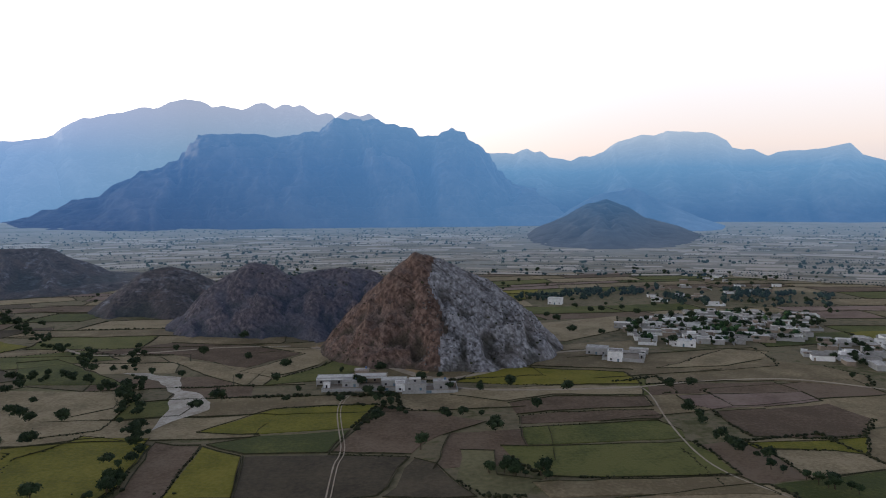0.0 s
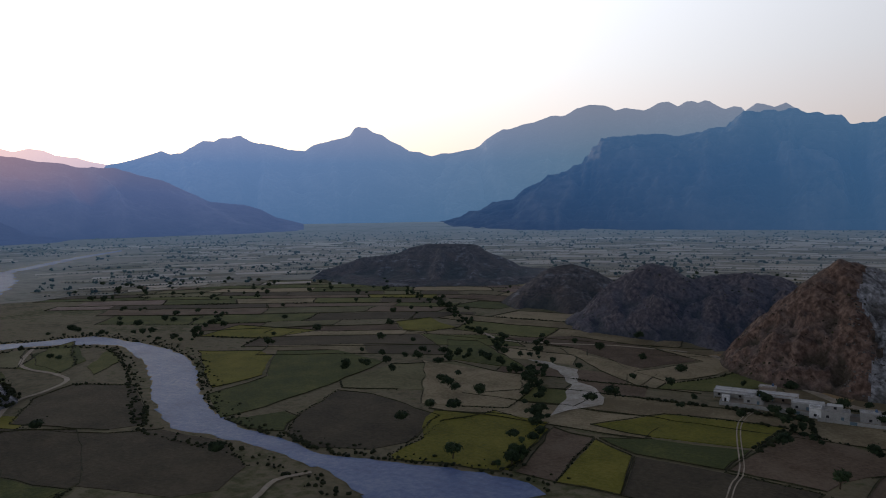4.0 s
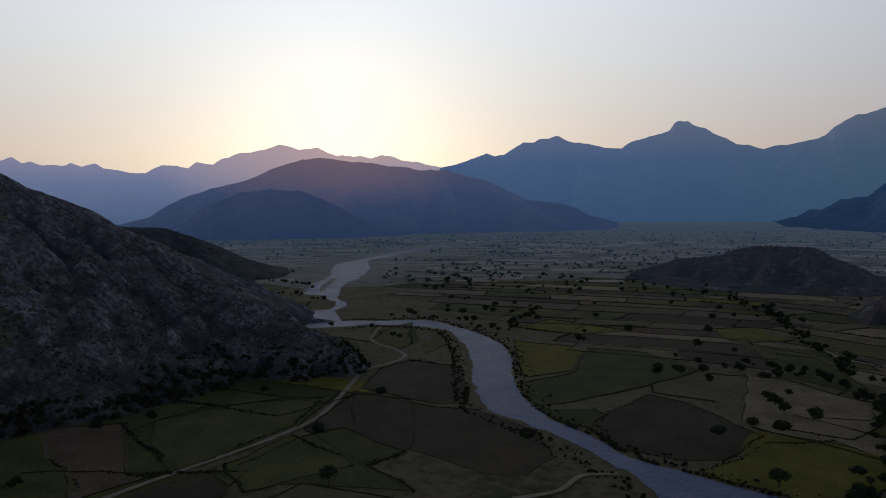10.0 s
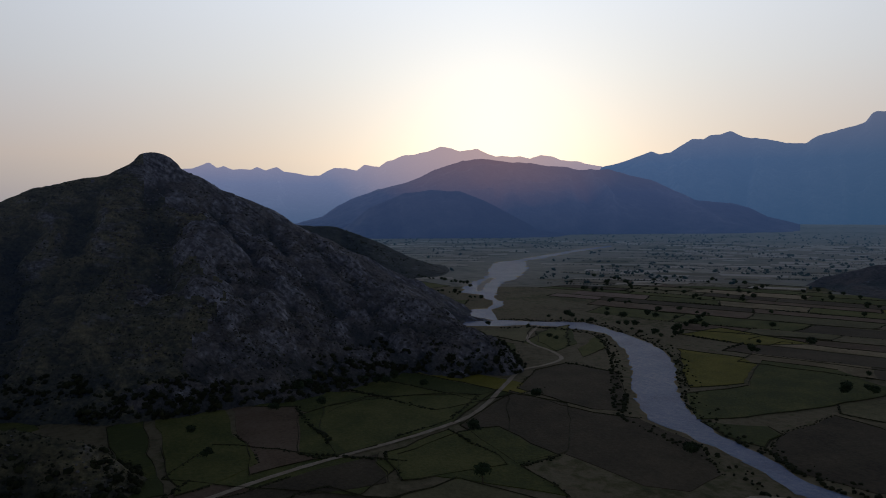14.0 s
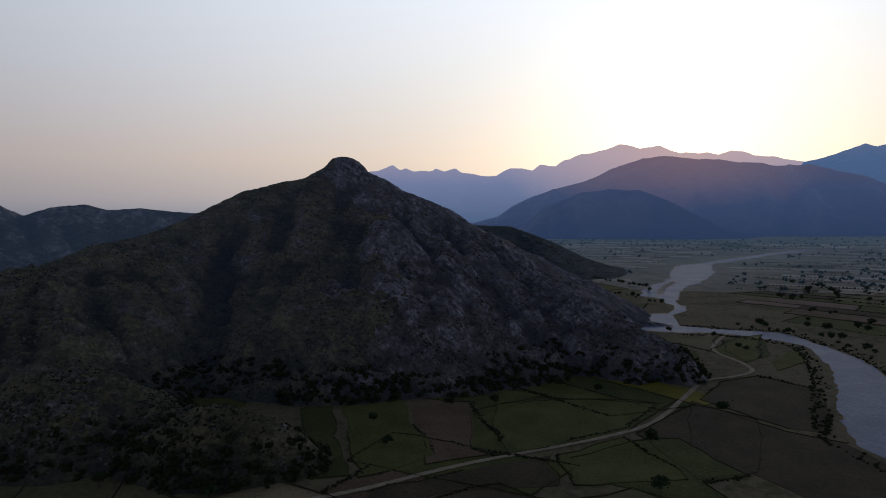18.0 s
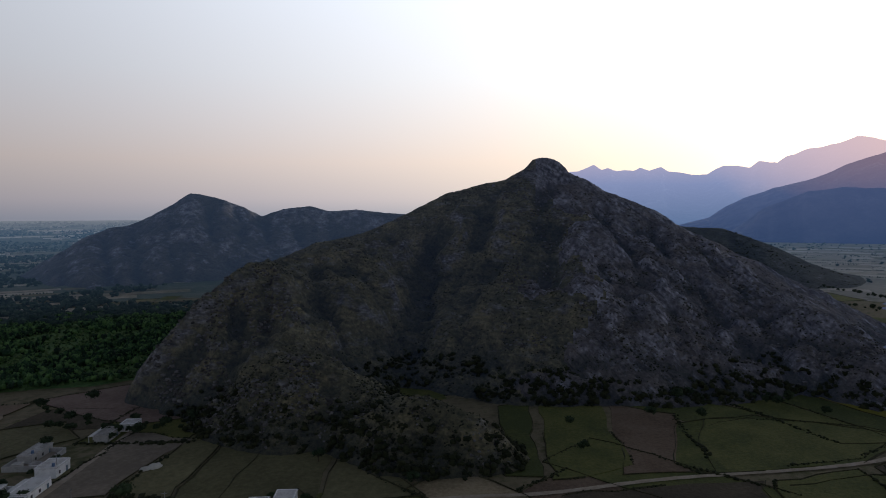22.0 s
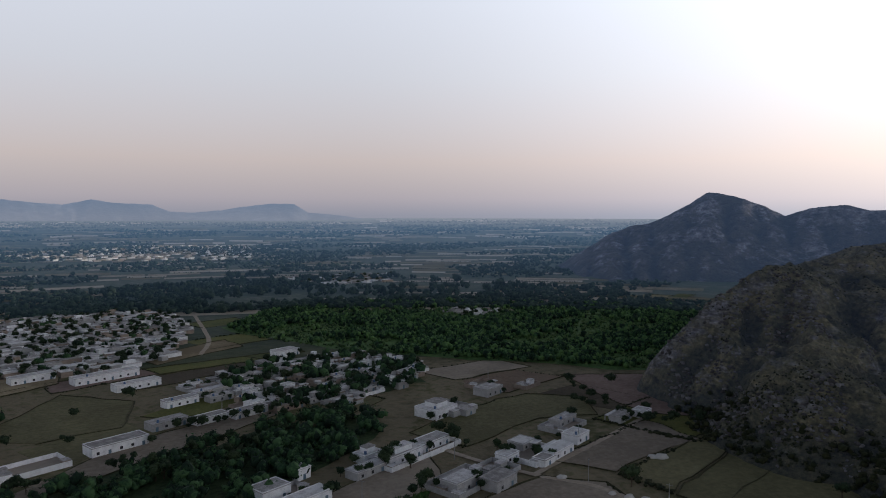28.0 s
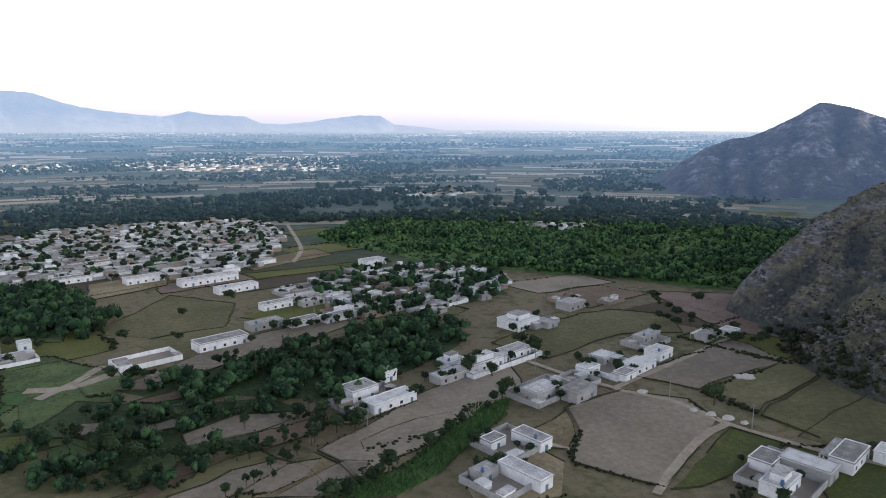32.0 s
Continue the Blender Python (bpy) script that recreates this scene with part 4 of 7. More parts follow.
RIV_R = [(-95, 212), (-114, 217), (-158, 208), (-190, 199), (-215, 203), (-237, 203), (-269, 210), (-299, 222), (-333, 244), (-394, 283), (-456, 300), (-495, 300), (-539, 297), (-558, 258), (-580, 228)]
RIV2_L = [(-650, 248), (-701, 267), (-762, 279), (-801, 267), (-899, 314), (-989, 371), (-1229, 479), (-1307, 557), (-1412, 664), (-1595, 848), (-1776, 1068)]
RIV2_R = [(-664, 268), (-687, 277), (-751, 293), (-862, 343), (-944, 403), (-1105, 493), (-1276, 566), (-1330, 626), (-1512, 803), (-1723, 1037)]
banks("water_near", "pale blue braided river over gravel", RIV_L, RIV_R, 0.14, RIVER)
banks("water_far", "distant bends of the pale river", RIV2_L, RIV2_R, 0.16, RIVER, step=12, ragged=5)
BEND = [(-546, 216), (-557, 190), (-583, 185), (-605, 193), (-640, 216), (-653, 232), (-651, 250), (-666, 270), (-642, 246), (-610, 238), (-581, 229)]
tagged(new("water_bend", mesh_of("water_bend", [(x, y, 0.15) for x, y in BEND], [list(range(len(BEND)))[::-1]], RIVER)), "pale river water in the sharp bend", "river", kind="structure")
for q in [[(-800, 290), (-870, 320), (-960, 370)]]:
    ribbon("gravel_bar", "pale gravel bar along the river", "gravel bar", q, 9, 0.2, GRAVEL, 0.6)
RIVER_LINE = [((a[0] + b[0]) / 2, (a[1] + b[1]) / 2) for a, b in zip(RIV_L[:9], RIV_R[:9])] + RIV_R[9:] + RIV2_R + RIV2_L[::-1]

ROADS = [
    ([(-205, -106), (-215, -80), (-228, -50), (-238, -24), (-259, 12), (-272, 40), (-286, 72), (-303, 102), (-323, 121), (-352, 142), (-386, 168), (-395, 188), (-409, 208), (-433, 213), (-464, 211), (-491, 220), (-537, 251)], 2.8),
    ([(-184, 135), (-181, 153), (-187, 169), (-181, 182)], 2.5),
    ([(3, 379), (25, 394), (52, 422), (76, 446), (113, 457)], 4.0),
    ([(-5, 368), (20, 357), (66, 356), (107, 360), (148, 371), (197, 373), (236, 351), (270, 330)], 2.6),
    ([(-41, 223), (-43, 252), (-43, 270), (-53, 329), (-46, 371)], 0.6),
    ([(-39.4, 223), (-41.4, 252), (-41.4, 270), (-51.5, 329), (-44.5, 371)], 0.5),
    ([(107, 362), (108, 344), (103, 303), (101, 264), (105, 241), (117, 221)], 0.9),
    ([(-272, 471), (-240, 449), (-201, 456), (-160, 470), (-110, 474)], 3.0),
    ([(-93, 470), (-63, 442), (-34, 410), (-13, 385), (3, 379)], 6.0),
    ([(-151, -253), (-155, -226), (-167, -194), (-179, -173), (-182, -150), (-192, -126), (-205, -106)], 2.8),
    ([(-167, -194), (-213, -207), (-261, -221)], 2.8),
    ([(-127, -128), (-146, -139), (-168, -149), (-181, -152)], 3.0),
    ([(40, -286), (24, -283), (8, -292), (-6, -285)], 5.0),
    ([(35, -275), (22, -290), (14, -304)], 4.0),
    ([(-110, -490), (-128, -540), (-138, -600), (-150, -690)], 3.5),
    ([(-122, -158), (-116, -168), (-112, -182)], 1.6),
]
for pts, w in ROADS:
    ribbon("dirt_road", "pale dusty dirt road between fields", "road", pts, w, 0.36, TRACK)


# ---- fields ----
def inside(x, y, poly):
    c = False
    for (x0, y0), (x1, y1) in zip(poly, poly[1:] + poly[:1]):
        if (y0 > y) != (y1 > y) and x < (x1 - x0) * (y - y0) / (y1 - y0) + x0:
            c = not c
    return c


def line_gap(x, y, line):
    best = 1e9
    for (x0, y0), (x1, y1) in zip(line, line[1:]):
        dx, dy = x1 - x0, y1 - y0
        t = min(1, max(0, ((x - x0) * dx + (y - y0) * dy) / (dx * dx + dy * dy)))
        best = min(best, math.hypot(x - x0 - t * dx, y - y0 - t * dy))
    return best


def bearing(x, y):
    a = math.degrees(math.atan2(-x, y)) % 360
    return a - 360 if a > 270 else a


HEDGE_LINES = []


def wavy(poly, amount=1.2, step=9.0):
    """The outline of a plot, its edges split and a little crooked."""
    out = []
    for (x0, y0), (x1, y1) in zip(poly, poly[1:] + poly[:1]):
        n = max(1, int(math.hypot(x1 - x0, y1 - y0) / step))
        for k in range(n):
            x, y = x0 + (x1 - x0) * k / n, y0 + (y1 - y0) * k / n
            j = float(vnoise(np.array(x / 13.0), np.array(y / 13.0), 3)) - 0.5, float(vnoise(np.array(x / 13.0), np.array(y / 13.0), 4)) - 0.5
            out.append((x + j[0] * amount * 3, y + j[1] * amount * 3))
    return out


def plot(kind, poly, z, hedge=True):
    """One field: a low terrace of earth with its own surface."""
    material, label = KINDS[kind]
    pts = wavy(poly)
    cx, cy = sum(p[0] for p in pts) / len(pts), sum(p[1] for p in pts) / len(pts)
    gap = 0.45 + 0.0012 * math.hypot(cx, cy)
    top, low = [], []
    for x, y in pts:
        d = math.hypot(x - cx, y - cy)
        k, j = max(0.6, 1 - gap / d), max(0.6, 1 - gap * 0.7 / d)
        top.append((cx + (x - cx) * k, cy + (y - cy) * k, z))
        low.append((cx + (x - cx) * j, cy + (y - cy) * j, -0.1))
    n = len(pts)
    faces = [list(range(n))] + [[i, n + i, n + (i + 1) % n, (i + 1) % n] for i in range(n)]
    me = mesh_of("field", top + low, faces, material)
    if me.polygons[0].normal.z < 0:
        me.flip_normals()
    if hedge:
        ends = {min(range(n), key=lambda i: math.hypot(pts[i][0] - x, pts[i][1] - y)) for x, y in poly}
        part_of, power = [], 0.0
        for i in range(n + 1):
            if i % n in ends or not part_of:
                if len(part_of) > 0:
                    HEDGE_LINES.append((part_of + [pts[i % n]], power))
                part_of, power = [], rng.choices((0.0, 0.4, 0.75, 1.5), (4, 6, 3, 1.2))[0]
            part_of.append(pts[i % n])
    return tagged(new("field", me), label, "field", kind="structure")


MEASURED = {
    "crop    ": [[(-987, 188), (-965, 250), (-873, 274), (-849, 233), (-916, 184)], [(-745, 199), (-727, 251), (-612, 199), (-637, 180)]],
    "weedy ": [[(-530, 193), (-534, 243), (-473, 210), (-506, 191)], [(6, 269), (20, 267), (20, 243), (35, 237), (28, 223), (12, 223), (4, 238)]],
    "weedy": [[(-196, -177), (-239, -185), (-272, -191), (-273, -179), (-253, -170), (-198, -155)], [(-197, -153), (-257, -170), (-260, -148), (-200, -131)], [(-152, -262), (-189, -282), (-242, -288), (-264, -261), (-246, -238), (-217, -249), (-162, -234), (-154, -250)], [(21, -357), (-20, -422), (-53, -388), (-41, -341), (-5, -337)], [(-271, -154), (-272, -119), (-208, -104), (-194, -135)], [(-272, -117), (-268, -102), (-246, -87), (-225, -68), (-209, -103)], [(-266, 341), (-236, 369), (-177, 355), (-165, 327), (-181, 311), (-225, 294), (-255, 282), (-267, 295)]],
    "damp": [[(-349, 150), (-386, 179), (-396, 205), (-363, 224), (-318, 201), (-291, 182), (-298, 169)], [(-346, 144), (-294, 166), (-277, 184), (-238, 188), (-206, 173), (-198, 153), (-208, 139), (-279, 115)], [(-238, -19), (-255, 16), (-269, 53), (-238, 50), (-231, -19)], [(-294, 96), (-339, 142), (-312, 163), (-246, 129), (-243, 104)], [(-81, 263), (-48, 264), (-15, 260), (-23, 223), (-74, 223)], [(-13, 259), (-4, 253), (10, 223), (-21, 223)], [(-253, 277), (-231, 280), (-178, 268), (-169, 227), (-176, 213), (-199, 203), (-223, 209), (-240, 234)]],
    "mustard": [[(-364, 477), (-351, 512), (-302, 478), (-309, 450), (-334, 445)], [(-177, 249), (-186, 274), (-148, 284), (-128, 284), (-121, 249), (-116, 224), (-159, 224)], [(-111, 291), (-86, 324), (-59, 329), (-33, 330), (-42, 296), (-82, 288)], [(-103, 272), (-82, 263), (-74, 223), (-98, 223)], [(29, 412), (53, 406), (108, 394), (110, 366), (60, 365), (23, 369), (6, 373)], [(127, 274), (151, 275), (180, 278), (168, 259), (144, 265), (128, 266)], [(-413, 304), (-373, 327), (-353, 321), (-316, 278), (-318, 244), (-355, 264)], [(-171, 262), (-157, 286), (-123, 276), (-119, 221), (-162, 210), (-165, 213)]],
    "mustard ": [[(-463, 341), (-478, 393), (-397, 409), (-406, 362)]],
    "plough": [[(-228, -333), (-273, -337), (-287, -306), (-235, -294), (-217, -302)], [(-33, -214), (-60, -222), (-63, -214), (-48, -204), (-34, -200), (-32, -206)], [(5, -189), (-9, -203), (-17, -201), (-11, -192), (-5, -190), (-1, -185)], [(4, -258), (-4, -261), (-15, -262), (-14, -253), (-3, -253)]],
    "plough ": [[(-31, 326), (-8, 321), (19, 305), (-2, 285), (-14, 263), (-47, 266), (-41, 292)], [(-123, 279), (-104, 273), (-98, 223), (-114, 224)], [(31, 333), (57, 344), (103, 341), (104, 325), (52, 318), (34, 314)], [(35, 311), (55, 316), (102, 320), (103, 311), (100, 305), (71, 303), (35, 300)], [(111, 361), (138, 367), (184, 367), (189, 350), (122, 346), (106, 344)], [(131, 317), (157, 321), (193, 327), (197, 304), (181, 280), (152, 278), (131, 282), (128, 299)]],
    "plough  ": [[(-250, 454), (-201, 490), (-138, 476), (-96, 451), (-128, 404), (-150, 427), (-184, 448)], [(-361, -7), (-349, 25), (-290, 35), (-276, 36), (-263, 2), (-309, -2)]],
    "meadow": [[(55, -333), (35, -327), (9, -292), (5, -260), (22, -268), (32, -248), (43, -250)], [(64, -402), (54, -401), (31, -379), (31, -348), (48, -353), (59, -364)], [(28, -237), (20, -235), (10, -223), (15, -214), (27, -220)], [(6, -203), (-2, -212), (-16, -217), (-17, -210), (-3, -196), (5, -195)], [(47, -275), (39, -270), (36, -250), (43, -247)], [(26, -291), (9, -295), (5, -281), (9, -269), (18, -270)]],
    "crop": [[(43, -246), (34, -244), (33, -228), (41, -230)], [(-376, -142), (-383, -107), (-348, -92), (-332, -111)], [(-81, 286), (-43, 293), (-48, 266), (-82, 265), (-102, 274)], [(35, 295), (62, 299), (99, 302), (105, 289), (104, 280), (69, 275), (34, 274)], [(23, 272), (66, 273), (104, 275), (107, 260), (110, 240), (60, 239), (37, 241), (27, 259)], [(-278, 429), (-256, 437), (-178, 372), (-242, 373)], [(-76, 414), (-61, 456), (-34, 425), (-66, 381), (-101, 369), (-100, 382)]],
    "crop ": [[(-363, 333), (-326, 358), (-275, 346), (-266, 292), (-264, 233), (-267, 209), (-307, 232), (-312, 277)], [(-511, 237), (-512, 271), (-453, 243), (-433, 218), (-468, 219)], [(-435, 235), (-484, 279), (-431, 256), (-410, 225)], [(-264, 209), (-248, 234), (-237, 230), (-227, 211), (-244, 205)], [(-335, 26), (-357, 62), (-341, 125), (-350, 138), (-297, 93), (-279, 54), (-272, 30), (-280, 21)], [(-285, 92), (-288, 113), (-244, 124), (-239, 105), (-208, 108), (-250, 57), (-266, 60)], [(-355, -43), (-365, -11), (-317, -4), (-273, 5), (-255, -12), (-251, -24), (-306, -35)]],
    "crop  ": [[(-341, -62), (-355, -48), (-290, -37), (-253, -28), (-249, -42), (-282, -48)], [(-344, 39), (-352, 63), (-350, 110), (-342, 123), (-304, 96), (-286, 63), (-278, 40), (-304, 33)], [(-270, 56), (-290, 89), (-253, 100), (-243, 100), (-239, 55)], [(-395, 145), (-494, 194), (-467, 198), (-398, 172)], [(-472, 208), (-521, 252), (-532, 276), (-444, 231), (-434, 214)], [(-180, -148), (-187, -132), (-167, -126), (-152, -126), (-131, -127), (-157, -141)], [(-51, -357), (-100, -385), (-103, -353), (-65, -341)]],
    "stubble": [[(64, 554), (154, 593), (139, 525), (89, 483), (61, 495)], [(-192, 444), (-110, 405), (-112, 367), (-143, 393)], [(-81, -155), (-113, -166), (-114, -153), (-103, -138), (-78, -145)], [(25, -472), (-24, -497), (-21, -451), (26, -426)], [(-70, -498), (-141, -543), (-145, -507), (-78, -473)], [(77, 453), (106, 456), (107, 422), (114, 400), (54, 411)], [(9, 358), (60, 363), (109, 362), (103, 345), (57, 347), (30, 336), (2, 347)], [(31, 235), (60, 237), (109, 238), (114, 223), (37, 223)]],
    "stubble ": [[(117, 385), (167, 398), (204, 419), (231, 405), (244, 379), (230, 355), (186, 370), (140, 370), (112, 366)], [(194, 454), (220, 445), (202, 422), (174, 406), (131, 401), (155, 422)], [(-254, 361), (-180, 360), (-161, 334), (-156, 295), (-180, 284), (-197, 279)], [(-133, 474), (-66, 461), (-78, 418), (-102, 386), (-124, 401), (-93, 449)], [(-118, -175), (-151, -193), (-167, -192), (-139, -187), (-129, -167), (-120, -159), (-111, -166)]],
    "stubble  ": [[(-26, -174), (-47, -191), (-55, -170), (-46, -165)]],
    "grass": [[(48, -286), (37, -287), (39, -271), (45, -263)], [(-49, -173), (-66, -169), (-110, -203), (-125, -202), (-116, -190), (-78, -164), (-61, -157), (-42, -166)]],
    "redsoil": [[(121, 343), (190, 347), (192, 331), (158, 324), (132, 320), (121, 326)], [(-289, -310), (-336, -282), (-283, -211), (-270, -227), (-272, -258)]],
    "fallow": [[(-140, -187), (-168, -191), (-186, -174), (-182, -155), (-159, -145), (-130, -129), (-116, -152), (-131, -167)], [(-183, -203), (-260, -218), (-257, -186), (-238, -187), (-196, -180)], [(-48, -192), (-94, -219), (-129, -233), (-145, -237), (-136, -209), (-94, -189), (-67, -177), (-56, -170)], [(9, -274), (-38, -317), (-120, -346), (-109, -321), (-39, -287), (-3, -269)]],
    "fallow ": [[(-64, -194), (-84, -200), (-106, -200), (-106, -193), (-81, -188), (-63, -187)], [(-59, -215), (-90, -219), (-93, -214), (-64, -207), (-59, -210)], [(-10, -222), (-30, -230), (-54, -222), (-55, -216), (-29, -214), (-12, -213)], [(-4, -184), (-24, -191), (-37, -191), (-39, -187), (-24, -179), (-19, -177)], [(-24, -179), (-37, -187), (-47, -186), (-41, -177), (-31, -174)], [(-31, -171), (-52, -182), (-62, -179), (-57, -173), (-41, -166)], [(21, -246), (11, -244), (11, -235), (19, -236)], [(2, -234), (-14, -238), (-14, -230), (1, -228)]],
}
CHOSEN = []
DRY_BED = [(-197, 399), (-178, 397), (-156, 387), (-142, 360), (-121, 338), (-118, 324), (-123, 314), (-127, 304), (-131, 292), (-136, 323), (-146, 351), (-166, 381), (-180, 390)]
PALE = mat("pale_dry_silt", [(0.24, 0.21, 0.17), (0.40, 0.36, 0.31), (0.55, 0.51, 0.46)], scale=0.12, fine=7, bump=0.4)
bed = wavy(DRY_BED, 1.6, 4)
tagged(new("ground_dry_bed", mesh_of("ground_dry_bed", [(x, y, 0.42) for x, y in bed], [list(range(len(bed)))], PALE)), "pale silt of a dry stream bed between fields", "ground", kind="structure")
for kind, polys in MEASURED.items():
    for i, poly in enumerate(polys):
        CHOSEN.append(poly)
        plot(kind.strip(), poly, 0.165 + 0.002 * len(CHOSEN))

WOODS = {
    "village_shade": ([(97, -649), (67, -728), (-56, -745), (-131, -712), (-128, -613), (-93, -488), (-32, -464), (29, -497), (76, -496)], 120, 2.6),
    "lane_shade": ([(-82, -399), (-147, -442), (-206, -436), (-225, -386), (-208, -342), (-145, -322), (-110, -332), (-92, -359)], 110, 3.2),
    "eastern_shade": ([(146, 550), (246, 620), (322, 585), (271, 490), (185, 466), (139, 471)], 60, 2.6),
    "orchard": ([(6, -273), (-18, -285), (-54, -292), (-88, -299), (-143, -317), (-151, -280), (-114, -252), (-89, -235), (-65, -225), (-32, -246), (-9, -248)], 230, 3.0),
    "grove": ([(45, -263), (25, -276), (-9, -248), (-43, -238), (-60, -214), (-34, -203), (-7, -212), (24, -214), (39, -218)], 70, 2.3),
    "thicket": ([(30, -213), (-7, -212), (-18, -195), (-2, -184), (29, -190)], 40, 2.4),
    "copse": ([(73, -470), (43, -472), (11, -387), (20, -349), (59, -367)], 170, 3.4),
    "forest": ([(-156, -600), (-224, -672), (-321, -679), (-435, -657), (-512, -570), (-600, -483), (-640, -420), (-439, -332), (-345, -293), (-312, -328), (-273, -375), (-211, -446), (-167, -531)], 5600, 2.7),
    "valley_wood": ([(82, -1010), (-125, -1066), (-420, -1146), (-576, -834), (-658, -702), (-520, -572), (-404, -606), (-252, -687), (-122, -686)], 800, 4.6),
    "village_grove": ([(165, 690), (320, 760), (420, 720), (380, 640), (280, 625)], 80, 3.0),
    "far_grove": ([(60, 700), (140, 760), (260, 800), (240, 730), (120, 690)], 80, 2.8),
}
VILLAGES = {
    "dense": [(97, -649), (67, -728), (-56, -745), (-131, -712), (-128, -613), (-93, -488), (-32, -464), (29, -497), (76, -496)],
    "strip": [(-82, -399), (-147, -442), (-206, -436), (-225, -386), (-208, -342), (-145, -322), (-110, -332), (-92, -359)],
    "east": [(146, 550), (246, 620), (322, 585), (271, 490), (185, 466), (139, 471)],
    "east_edge": [(271, 476), (324, 484), (264, 393), (237, 416)],
    "houses": [(-60, -140), (-60, -260), (-230, -260), (-260, -215), (-200, -105), (-100, -140)],
}
TAKEN = CHOSEN + [w[0] for w in WOODS.values()] + list(VILLAGES.values()) + [[(-75, 350), (-75, 392), (8, 392), (8, 350)]]


def warp(x, y):
    a = float(vnoise(np.array(x / 170.0), np.array(y / 170.0), 61)) - 0.5
    b = float(vnoise(np.array(x / 170.0), np.array(y / 170.0), 62)) - 0.5
    return x + 55 * a, y + 55 * b


def parcels(turn, keep, depth, width, mix, reach):
    """Plots of a field system: crooked rows cut into strips."""
    c, s = math.cos(radians(turn)), math.sin(radians(turn))
    v = -reach
    while v < reach:
        dv = depth * rng.uniform(0.6, 1.4)
        u = -reach + rng.uniform(0, 40)
        while u < reach:
            du = width * rng.uniform(0.5, 1.6)
            quad = [warp(a * c - b * s, a * s + b * c) for a, b in ((u, v), (u + du, v), (u + du, v + dv), (u, v + dv))]
            cx, cy = sum(q[0] for q in quad) / 4, sum(q[1] for q in quad) / 4
            u += du
            r = math.hypot(cx, cy)
            if not 150 < r < reach or not keep(bearing(cx, cy), r):
                continue
            probe = quad + [(cx, cy)] + [((p[0] + q[0]) / 2, (p[1] + q[1]) / 2) for p, q in zip(quad, quad[1:] + quad[:1])]
            if any(inside(cx, cy, p) or sum(inside(*q, p) for q in quad) > 1 for p in TAKEN) or all(on_hill(*q) for q in probe) or on_hill(cx, cy, -6):
                continue
            if min(line_gap(*q, RIVER_LINE) for q in probe) < (24 if r < 600 else 34):
                continue
            plot(rng.choices(list(mix), list(mix.values()))[0], quad, rng.uniform(0.08, 0.16))
        v += dv


parcels(8, lambda a, r: -36 < a < 30 and r < 420, 36, 66, {"plough": 3.5, "stubble": 5, "crop": 3, "mustard": 0.8}, 420)
parcels(6, lambda a, r: -36 < a < 30 and r >= 420, 38, 90, {"plough": 3, "stubble": 6, "crop": 2, "mustard": 0.3, "redsoil": 1}, 1000)
parcels(35, lambda a, r: 30 <= a < 80 and r < 450, 36, 70, {"damp": 3, "weedy": 1, "crop": 5, "mustard": 0.5}, 450)
parcels(35, lambda a, r: 30 <= a < 80 and r >= 450, 34, 95, {"damp": 2, "plough": 2, "stubble": 1, "weedy": 2, "crop": 4, "mustard": 0.4, "redsoil": 0.7}, 1000)
parcels(60, lambda a, r: 80 <= a < 125 and r < 480, 32, 60, {"plough": 3, "crop": 4, "stubble": 0.7}, 480)
parcels(18, lambda a, r: 122 <= a < 196, 34, 62, {"weedy": 4, "crop": 4, "damp": 2, "fallow": 2, "redsoil": 0.7}, 900)


# ---- many small clumps in one mesh ----
ICO = np.array([(0, 0, -1), (0.72, -0.53, -0.45), (-0.28, -0.85, -0.45), (-0.89, 0, -0.45), (-0.28, 0.85, -0.45), (0.72, 0.53, -0.45), (0.28, -0.85, 0.45), (-0.72, -0.53, 0.45), (-0.72, 0.53, 0.45), (0.28, 0.85, 0.45), (0.89, 0, 0.45), (0, 0, 1)])
ICOF = np.array([(0, 1, 2), (1, 0, 5), (0, 2, 3), (0, 3, 4), (0, 4, 5), (1, 5, 10), (2, 1, 6), (3, 2, 7), (4, 3, 8), (5, 4, 9), (1, 10, 6), (2, 6, 7), (3, 7, 8), (4, 8, 9), (5, 9, 10), (6, 10, 11), (7, 6, 11), (8, 7, 11), (9, 8, 11), (10, 9, 11)])


def tri_mesh(name, V, F, material):
    me = bpy.data.meshes.new(name)
    me.vertices.add(len(V))
    me.vertices.foreach_set("co", np.ascontiguousarray(V, dtype=np.float32).ravel())
    me.loops.add(F.size)
    me.polygons.add(len(F))
    me.polygons.foreach_set("loop_start", np.arange(0, F.size, 3, dtype=np.int32))
    me.loops.foreach_set("vertex_index", np.ascontiguousarray(F, dtype=np.int32).ravel())
    me.materials.append(material)
    me.update(calc_edges=True)
    me.validate()
    return me


